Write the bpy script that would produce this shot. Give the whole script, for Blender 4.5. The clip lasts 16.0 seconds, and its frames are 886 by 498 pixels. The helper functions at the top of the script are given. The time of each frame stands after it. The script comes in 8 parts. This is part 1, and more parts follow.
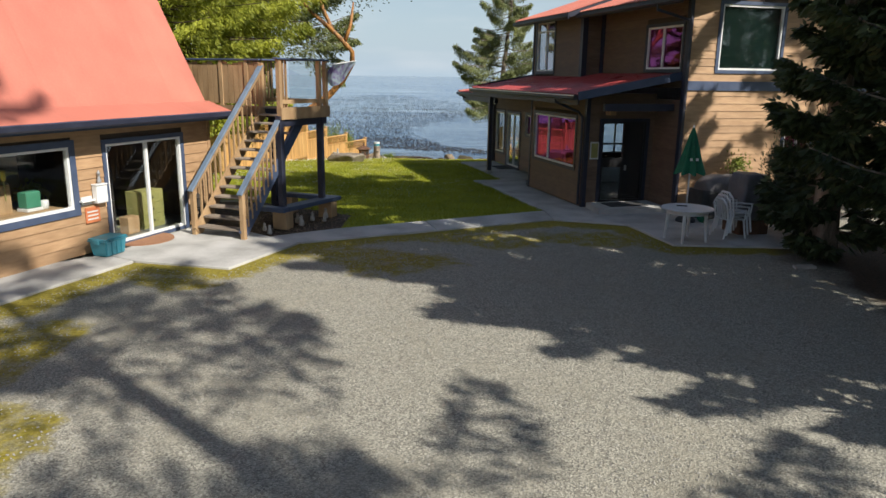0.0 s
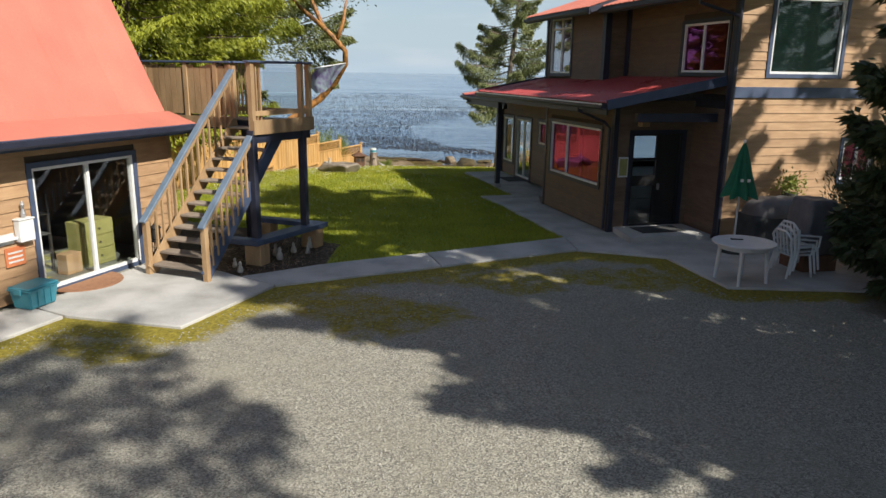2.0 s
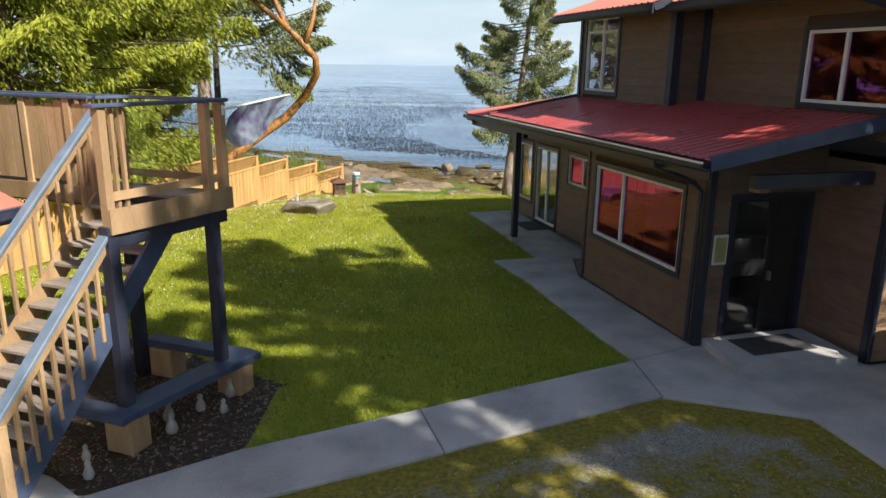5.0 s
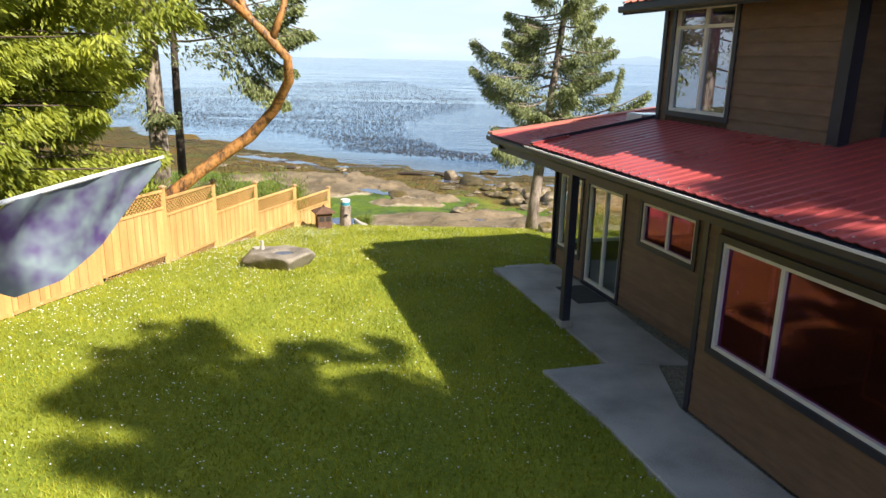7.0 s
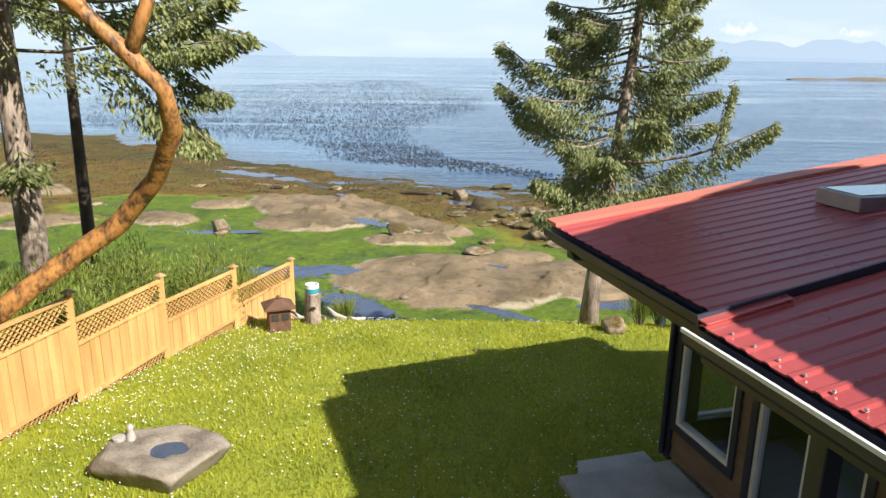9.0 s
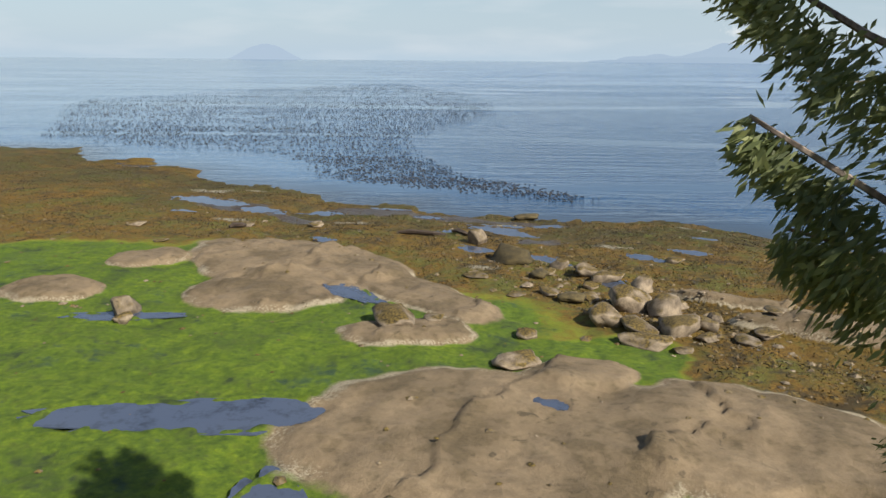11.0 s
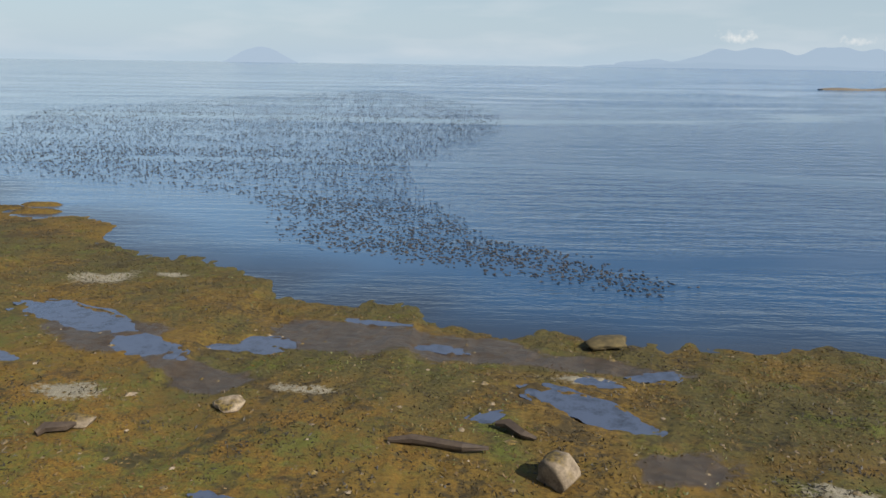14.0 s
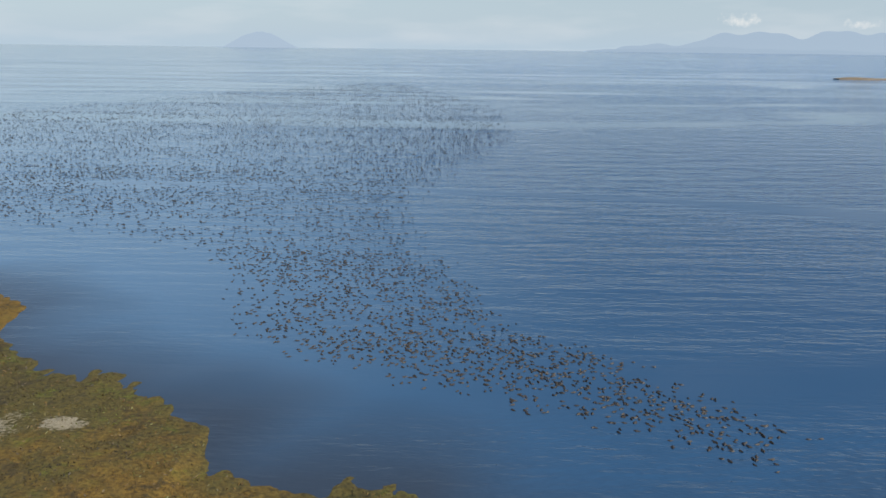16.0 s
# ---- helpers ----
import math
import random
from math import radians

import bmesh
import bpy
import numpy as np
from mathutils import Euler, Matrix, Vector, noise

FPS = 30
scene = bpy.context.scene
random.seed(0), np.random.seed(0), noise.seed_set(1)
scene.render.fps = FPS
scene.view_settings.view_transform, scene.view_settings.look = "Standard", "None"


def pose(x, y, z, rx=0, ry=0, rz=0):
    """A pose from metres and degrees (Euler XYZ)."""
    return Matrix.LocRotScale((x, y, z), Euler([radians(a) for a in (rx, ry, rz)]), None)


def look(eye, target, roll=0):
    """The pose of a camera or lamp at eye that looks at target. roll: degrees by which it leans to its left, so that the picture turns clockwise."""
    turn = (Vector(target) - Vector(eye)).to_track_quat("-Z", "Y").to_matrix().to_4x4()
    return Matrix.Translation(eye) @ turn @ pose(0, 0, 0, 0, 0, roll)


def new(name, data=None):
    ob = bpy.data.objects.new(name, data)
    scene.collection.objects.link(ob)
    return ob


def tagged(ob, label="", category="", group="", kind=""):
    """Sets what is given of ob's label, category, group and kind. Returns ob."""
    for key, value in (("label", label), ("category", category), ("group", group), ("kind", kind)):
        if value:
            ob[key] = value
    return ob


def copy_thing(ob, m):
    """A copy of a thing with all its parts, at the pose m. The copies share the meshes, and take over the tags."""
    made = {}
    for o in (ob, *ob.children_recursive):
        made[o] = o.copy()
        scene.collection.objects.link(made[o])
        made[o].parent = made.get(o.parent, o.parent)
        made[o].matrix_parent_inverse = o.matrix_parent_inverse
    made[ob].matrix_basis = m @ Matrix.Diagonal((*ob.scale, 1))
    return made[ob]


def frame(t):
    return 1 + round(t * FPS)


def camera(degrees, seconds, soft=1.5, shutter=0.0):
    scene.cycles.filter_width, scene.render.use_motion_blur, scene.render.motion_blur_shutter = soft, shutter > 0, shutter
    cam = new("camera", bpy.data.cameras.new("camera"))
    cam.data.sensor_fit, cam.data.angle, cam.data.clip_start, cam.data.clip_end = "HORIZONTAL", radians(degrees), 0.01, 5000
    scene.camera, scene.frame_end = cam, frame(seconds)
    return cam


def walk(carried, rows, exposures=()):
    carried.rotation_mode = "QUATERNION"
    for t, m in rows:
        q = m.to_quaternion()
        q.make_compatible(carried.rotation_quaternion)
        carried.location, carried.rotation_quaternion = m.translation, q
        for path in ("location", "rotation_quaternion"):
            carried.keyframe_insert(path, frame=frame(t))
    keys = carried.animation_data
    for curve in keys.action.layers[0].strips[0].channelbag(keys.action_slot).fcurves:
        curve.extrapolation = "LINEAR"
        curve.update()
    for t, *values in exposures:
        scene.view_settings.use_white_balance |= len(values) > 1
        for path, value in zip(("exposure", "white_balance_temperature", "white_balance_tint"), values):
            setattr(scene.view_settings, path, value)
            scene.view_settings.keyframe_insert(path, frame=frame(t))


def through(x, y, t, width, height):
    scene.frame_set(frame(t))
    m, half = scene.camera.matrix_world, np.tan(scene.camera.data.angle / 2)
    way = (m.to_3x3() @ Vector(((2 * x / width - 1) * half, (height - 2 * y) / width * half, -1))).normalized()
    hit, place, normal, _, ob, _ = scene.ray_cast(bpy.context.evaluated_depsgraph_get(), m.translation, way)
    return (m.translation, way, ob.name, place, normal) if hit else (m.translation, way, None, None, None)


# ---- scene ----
cam = camera(64.0, 16.0)
PATH = [
    (0, (0.517, -5.984, 3.434), (0.502, -4.041, 2.958), 0.8),
    (0.5, (0.521, -5.426, 3.383), (0.505, -3.483, 2.911), 0.8),
    (1, (0.475, -4.781, 3.426), (0.46, -2.839, 2.949), 0.8),
    (1.5, (0.426, -4.048, 3.467), (0.411, -2.106, 2.989), 0.8),
    (2, (0.372, -3.261, 3.597), (0.359, -1.32, 3.113), 0.8),
    (2.5, (0.327, -2.412, 3.691), (0.313, -0.471, 3.209), 0.6),
    (3, (0.295, -1.495, 3.879), (0.281, 0.444, 3.388), 0.5),
    (3.5, (0.272, -0.507, 4.049), (0.263, 1.43, 3.552), 0.5),
    (4, (0.313, 0.544, 4.134), (0.3, 2.481, 3.634), 0.4),
    (4.2, (0.318, 0.992, 4.143), (0.306, 2.929, 3.643), 0.4),
    (6.3, (-0.066, 5.914, 4.257), (-0.052, 7.847, 3.74), 1.5),
    (6.5, (-0.09, 6.553, 4.271), (-0.08, 8.485, 3.754), 1.5),
    (7, (-0.192, 8.126, 4.368), (-0.184, 10.058, 3.849), 1.3),
    (7.5, (-0.243, 9.728, 4.507), (-0.239, 11.658, 3.982), 0.9),
    (8, (-0.297, 11.374, 4.624), (-0.295, 13.304, 4.096), 0.8),
    (8.5, (-0.33, 13.287, 4.676), (-0.335, 15.217, 4.149), 0.9),
    (9, (-0.367, 15.572, 4.691), (-0.378, 17.501, 4.165), 0.7),
    (9.2, (-0.376, 16.554, 4.674), (-0.389, 18.484, 4.149), 0.5),
    (11.3, (-0.85, 29.279, 4.396), (-0.881, 31.212, 3.882), 0.6),
    (11.5, (-0.924, 30.653, 4.391), (-0.957, 32.587, 3.88), 0.7),
    (12, (-1.185, 34.227, 4.477), (-1.216, 36.161, 3.966), 0.9),
    (12.5, (-1.504, 37.659, 4.619), (-1.533, 39.592, 4.109), 0.9),
    (13, (-1.753, 40.964, 4.752), (-1.781, 42.898, 4.243), 0.9),
    (13.5, (-2.031, 44.226, 4.852), (-2.052, 46.16, 4.344), 0.9),
    (14, (-2.214, 47.436, 4.94), (-2.228, 49.371, 4.432), 0.8),
    (14.5, (-2.227, 50.57, 5.206), (-2.237, 52.505, 4.698), 0.7),
    (15, (-2.245, 53.63, 5.769), (-2.252, 55.562, 5.252), 0.7),
    (15.5, (-2.42, 56.63, 6.6), (-2.437, 58.558, 6.07), 0.7),
    (16, (-2.72, 59.7, 7.27), (-2.737, 61.622, 6.723), 0.7),
]
walk(cam, [(t, look(e, a, r)) for t, e, a, r in PATH], [(0, 0.35), (3.4, 0.35), (4.2, 0.5), (6.4, 1.04), (8.0, 1.0), (9.2, 0.85), (11.3, 0.35), (16, 0.3)])

# ---- world, sun, exposure ----
SUN = Vector((0.89, -0.78, 1.0)).normalized()
world = bpy.data.worlds.new("sky")
scene.world = world
world.use_nodes = True
wn, wl = world.node_tree.nodes, world.node_tree.links
wn.clear()
sky = wn.new("ShaderNodeTexSky")
sky.sky_type, sky.sun_disc = "NISHITA", False
sky.sun_elevation = math.asin(SUN.z)
sky.sun_rotation = math.atan2(SUN.x, SUN.y)
sky.air_density, sky.dust_density, sky.ozone_density = 1.0, 0.7, 1.0
wco, wsep = wn.new("ShaderNodeTexCoord"), wn.new("ShaderNodeSeparateXYZ")
wl.new(wco.outputs["Generated"], wsep.inputs[0])
wmap = wn.new("ShaderNodeMapping")
wmap.inputs["Scale"].default_value = (3.2, 3.2, 17.0)
wl.new(wco.outputs["Generated"], wmap.inputs[0])
wnoise = wn.new("ShaderNodeTexNoise")
wnoise.inputs["Scale"].default_value, wnoise.inputs["Detail"].default_value = 1.6, 7.0
wl.new(wmap.outputs[0], wnoise.inputs["Vector"])
wr = wn.new("ShaderNodeMapRange")
wr.inputs[1].default_value, wr.inputs[2].default_value, wr.inputs[4].default_value = 0.46, 0.85, 0.5
wl.new(wnoise.outputs[0], wr.inputs[0])
whaze = wn.new("ShaderNodeMapRange")
whaze.inputs[1].default_value, whaze.inputs[2].default_value, whaze.inputs[3].default_value, whaze.inputs[4].default_value = 0.0, 0.24, 0.95, 0.0
wl.new(wsep.outputs[2], whaze.inputs[0])
wblue = wn.new("ShaderNodeMix")
wblue.data_type = "RGBA"
wl.new(whaze.outputs[0], wblue.inputs[0])
wl.new(sky.outputs[0], wblue.inputs[6])
wblue.inputs[7].default_value = (5.0, 6.3, 7.5, 1)
wmix = wn.new("ShaderNodeMix")
wmix.data_type = "RGBA"
wl.new(wr.outputs[0], wmix.inputs[0])
wl.new(wblue.outputs[2], wmix.inputs[6])
wmix.inputs[7].default_value = (8.0, 8.3, 8.6, 1)
# heaped white clouds low over the mountains
def world_math(op, a, b=0.0):
    q = wn.new("ShaderNodeMath")
    q.operation = op
    for i, v in enumerate((a, b)):
        if isinstance(v, (int, float)):
            q.inputs[i].default_value = v
        else:
            wl.new(v, q.inputs[i])
    return q.outputs[0]


slope = world_math("DIVIDE", wsep.outputs[0], world_math("MAXIMUM", wsep.outputs[1], 0.05))
puff = wn.new("ShaderNodeTexNoise")
puff.inputs["Scale"].default_value, puff.inputs["Detail"].default_value, puff.inputs["Roughness"].default_value = 95.0, 6.0, 0.62
wl.new(wco.outputs["Generated"], puff.inputs["Vector"])
heap = None
for across, wide, up_z, tall, most in ((0.385, 0.05, 0.037, 0.013, 1.0), (0.55, 0.06, 0.032, 0.010, 0.9), (-0.09, 0.05, 0.028, 0.007, 0.55), (0.28, 0.12, 0.034, 0.006, 0.5)):
    a = world_math("POWER", world_math("DIVIDE", world_math("SUBTRACT", slope, across), wide), 2.0)
    b = world_math("POWER", world_math("DIVIDE", world_math("SUBTRACT", wsep.outputs[2], up_z), tall), 2.0)
    k = world_math("MULTIPLY", world_math("EXPONENT", world_math("MULTIPLY", world_math("ADD", a, b), -1.0)), most)
    heap = k if heap is None else world_math("MAXIMUM", heap, k)
bank = wn.new("ShaderNodeMapRange")
bank.inputs[1].default_value, bank.inputs[2].default_value, bank.inputs[4].default_value = 0.98, 1.30, 0.75
wl.new(world_math("ADD", world_math("MULTIPLY", heap, 0.62), world_math("MULTIPLY", puff.outputs[0], 1.05)), bank.inputs[0])
wheap = wn.new("ShaderNodeMix")
wheap.data_type = "RGBA"
wl.new(bank.outputs[0], wheap.inputs[0])
wl.new(wmix.outputs[2], wheap.inputs[6])
wheap.inputs[7].default_value = (9.2, 9.2, 9.0, 1)
wbg, wout = wn.new("ShaderNodeBackground"), wn.new("ShaderNodeOutputWorld")
wbg.inputs[1].default_value = 0.078
wl.new(wheap.outputs[2], wbg.inputs[0])
wl.new(wbg.outputs[0], wout.inputs[0])
sun = new("sun", bpy.data.lights.new("sun", "SUN"))
sun.data.energy, sun.data.angle, sun.data.color = 5.0, radians(0.55), (1.0, 0.95, 0.87)
sun.matrix_world = look(SUN * 60, (0, 0, 0))


# ---- materials ----
def link(nt, a, b):
    nt.links.new(a, b)


def material(name, dark, light, rough=0.7, scale=6.0, fine=60.0, bump=0.15, metal=0.0, vary=0.0, stretch=(1, 1, 1), spec=0.5, coords="Object", lo=0.45, hi=1.0):
    """A surface of two colours in a coarse and a fine noise, with relief; vary: how far objects differ from one another."""
    m = bpy.data.materials.new(name)
    m.use_nodes = True
    nt = m.node_tree
    n = nt.nodes
    bsdf = n["Principled BSDF"]
    co, mp = n.new("ShaderNodeTexCoord"), n.new("ShaderNodeMapping")
    mp.inputs["Scale"].default_value = stretch
    link(nt, co.outputs[coords], mp.inputs[0])
    big, small = n.new("ShaderNodeTexNoise"), n.new("ShaderNodeTexNoise")
    big.inputs["Scale"].default_value, big.inputs["Detail"].default_value = scale, 6
    small.inputs["Scale"].default_value, small.inputs["Detail"].default_value = fine, 3
    link(nt, mp.outputs[0], big.inputs["Vector"])
    link(nt, mp.outputs[0], small.inputs["Vector"])
    add = n.new("ShaderNodeMath")
    add.operation = "MULTIPLY_ADD"
    link(nt, small.outputs[0], add.inputs[0])
    add.inputs[1].default_value = 0.45
    link(nt, big.outputs[0], add.inputs[2])
    rng = n.new("ShaderNodeMapRange")
    rng.inputs[1].default_value, rng.inputs[2].default_value = lo, hi
    link(nt, add.outputs[0], rng.inputs[0])
    mix = n.new("ShaderNodeMix")
    mix.data_type = "RGBA"
    mix.inputs[6].default_value, mix.inputs[7].default_value = (*dark, 1), (*light, 1)
    link(nt, rng.outputs[0], mix.inputs[0])
    colour = mix.outputs[2]
    if vary:
        info, hsv, r2 = n.new("ShaderNodeObjectInfo"), n.new("ShaderNodeHueSaturation"), n.new("ShaderNodeMapRange")
        r2.inputs[3].default_value, r2.inputs[4].default_value = 1 - vary, 1 + vary
        link(nt, info.outputs["Random"], r2.inputs[0])
        link(nt, r2.outputs[0], hsv.inputs["Value"])
        link(nt, colour, hsv.inputs["Color"])
        colour = hsv.outputs[0]
    link(nt, colour, bsdf.inputs["Base Color"])
    bsdf.inputs["Metallic"].default_value = metal
    bsdf.inputs["Specular IOR Level"].default_value = spec
    rr = n.new("ShaderNodeMapRange")
    rr.inputs[3].default_value, rr.inputs[4].default_value = max(rough - 0.12, 0.03), min(rough + 0.12, 1)
    link(nt, big.outputs[0], rr.inputs[0])
    link(nt, rr.outputs[0], bsdf.inputs["Roughness"])
    if bump:
        bp = n.new("ShaderNodeBump")
        bp.inputs["Strength"].default_value, bp.inputs["Distance"].default_value = bump, 0.02
        link(nt, add.outputs[0], bp.inputs["Height"])
        link(nt, bp.outputs[0], bsdf.inputs["Normal"])
    return m


def leafy(name, dark, light, through=0.35):
    """Foliage: colour differs from leaf to leaf, and light comes through."""
    m = bpy.data.materials.new(name)
    m.use_nodes = True
    nt = m.node_tree
    n = nt.nodes
    bsdf, out = n["Principled BSDF"], n["Material Output"]
    geo, mix = n.new("ShaderNodeNewGeometry"), n.new("ShaderNodeMix")
    co, big = n.new("ShaderNodeTexCoord"), n.new("ShaderNodeTexNoise")
    big.inputs["Scale"].default_value = 0.9
    link(nt, co.outputs["Object"], big.inputs["Vector"])
    av = n.new("ShaderNodeMath")
    av.operation = "MULTIPLY_ADD"
    av.inputs[1].default_value = 0.6
    link(nt, geo.outputs["Random Per Island"], av.inputs[0])
    sc = n.new("ShaderNodeMapRange")
    sc.inputs[1].default_value, sc.inputs[2].default_value, sc.inputs[4].default_value = 0.3, 0.7, 0.5
    link(nt, big.outputs[0], sc.inputs[0])
    link(nt, sc.outputs[0], av.inputs[2])
    mix.data_type = "RGBA"
    mix.inputs[6].default_value, mix.inputs[7].default_value = (*dark, 1), (*light, 1)
    link(nt, av.outputs[0], mix.inputs[0])
    link(nt, mix.outputs[2], bsdf.inputs["Base Color"])
    bsdf.inputs["Roughness"].default_value = 0.6
    tr, sh = n.new("ShaderNodeBsdfTranslucent"), n.new("ShaderNodeMixShader")
    link(nt, mix.outputs[2], tr.inputs[0])
    sh.inputs[0].default_value = through
    link(nt, bsdf.outputs[0], sh.inputs[1])
    link(nt, tr.outputs[0], sh.inputs[2])
    link(nt, sh.outputs[0], out.inputs[0])
    return m


def glazing(name, tint=(0.55, 0.6, 0.6), least=0.10, sheen=(1.0, 1.0, 1.0)):
    """Window glass: clear straight through, a mirror at a slant."""
    m = bpy.data.materials.new(name)
    m.use_nodes = True
    nt = m.node_tree
    n = nt.nodes
    n.remove(n["Principled BSDF"])
    tr, gl, lw, mx = n.new("ShaderNodeBsdfTransparent"), n.new("ShaderNodeBsdfGlossy"), n.new("ShaderNodeLayerWeight"), n.new("ShaderNodeMixShader")
    pw, mr = n.new("ShaderNodeMath"), n.new("ShaderNodeMapRange")
    tr.inputs[0].default_value = (*tint, 1)
    gl.inputs["Roughness"].default_value, gl.inputs["Color"].default_value = 0.015, (*sheen, 1)
    pw.operation = "POWER"
    pw.inputs[1].default_value = 4.2
    link(nt, lw.outputs["Facing"], pw.inputs[0])
    mr.inputs[3].default_value, mr.inputs[4].default_value = least, 0.95
    link(nt, pw.outputs[0], mr.inputs[0])
    link(nt, mr.outputs[0], mx.inputs[0])
    link(nt, tr.outputs[0], mx.inputs[1])
    link(nt, gl.outputs[0], mx.inputs[2])
    link(nt, mx.outputs[0], n["Material Output"].inputs[0])
    return m


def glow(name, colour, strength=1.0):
    """Far distance, its haze put in as a flat glow of its own colour."""
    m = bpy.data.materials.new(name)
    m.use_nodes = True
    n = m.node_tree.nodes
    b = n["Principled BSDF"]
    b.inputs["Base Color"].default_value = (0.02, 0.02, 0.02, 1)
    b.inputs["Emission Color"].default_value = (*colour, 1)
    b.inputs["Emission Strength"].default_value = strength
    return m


def weed_topped(name):
    """Tan rock with brown weed grown over whatever faces up."""
    m = material(name, (0.085, 0.062, 0.04), (0.31, 0.242, 0.160), 0.9, 2.2, 16, 1.0, vary=0.2, lo=0.5, hi=0.92)
    nt = m.node_tree
    n = nt.nodes
    bsdf = n["Principled BSDF"]
    rock = bsdf.inputs["Base Color"].links[0].from_socket
    geo, sep, nz, mix = n.new("ShaderNodeNewGeometry"), n.new("ShaderNodeSeparateXYZ"), n.new("ShaderNodeTexNoise"), n.new("ShaderNodeMix")
    link(nt, geo.outputs["Normal"], sep.inputs[0])
    nz.inputs["Scale"].default_value, nz.inputs["Detail"].default_value = 1.4, 5
    link(nt, geo.outputs["Position"], nz.inputs["Vector"])
    add, rng = n.new("ShaderNodeMath"), n.new("ShaderNodeMapRange")
    add.operation = "MULTIPLY_ADD"
    link(nt, nz.outputs[0], add.inputs[0])
    add.inputs[1].default_value = 2.6
    link(nt, sep.outputs[2], add.inputs[2])
    rng.inputs[1].default_value, rng.inputs[2].default_value = 1.92, 2.25
    link(nt, add.outputs[0], rng.inputs[0])
    tone, ramp = n.new("ShaderNodeTexNoise"), n.new("ShaderNodeValToRGB")
    tone.inputs["Scale"].default_value = 14
    link(nt, geo.outputs["Position"], tone.inputs["Vector"])
    ramp.color_ramp.elements[0].position, ramp.color_ramp.elements[0].color = 0.35, (0.03, 0.02, 0.006, 1)
    ramp.color_ramp.elements[1].position, ramp.color_ramp.elements[1].color = 0.65, (0.17, 0.115, 0.025, 1)
    link(nt, tone.outputs[0], ramp.inputs[0])
    mix.data_type = "RGBA"
    link(nt, rng.outputs[0], mix.inputs[0])
    link(nt, rock, mix.inputs[6])
    link(nt, ramp.outputs[0], mix.inputs[7])
    link(nt, mix.outputs[2], bsdf.inputs["Base Color"])
    return m


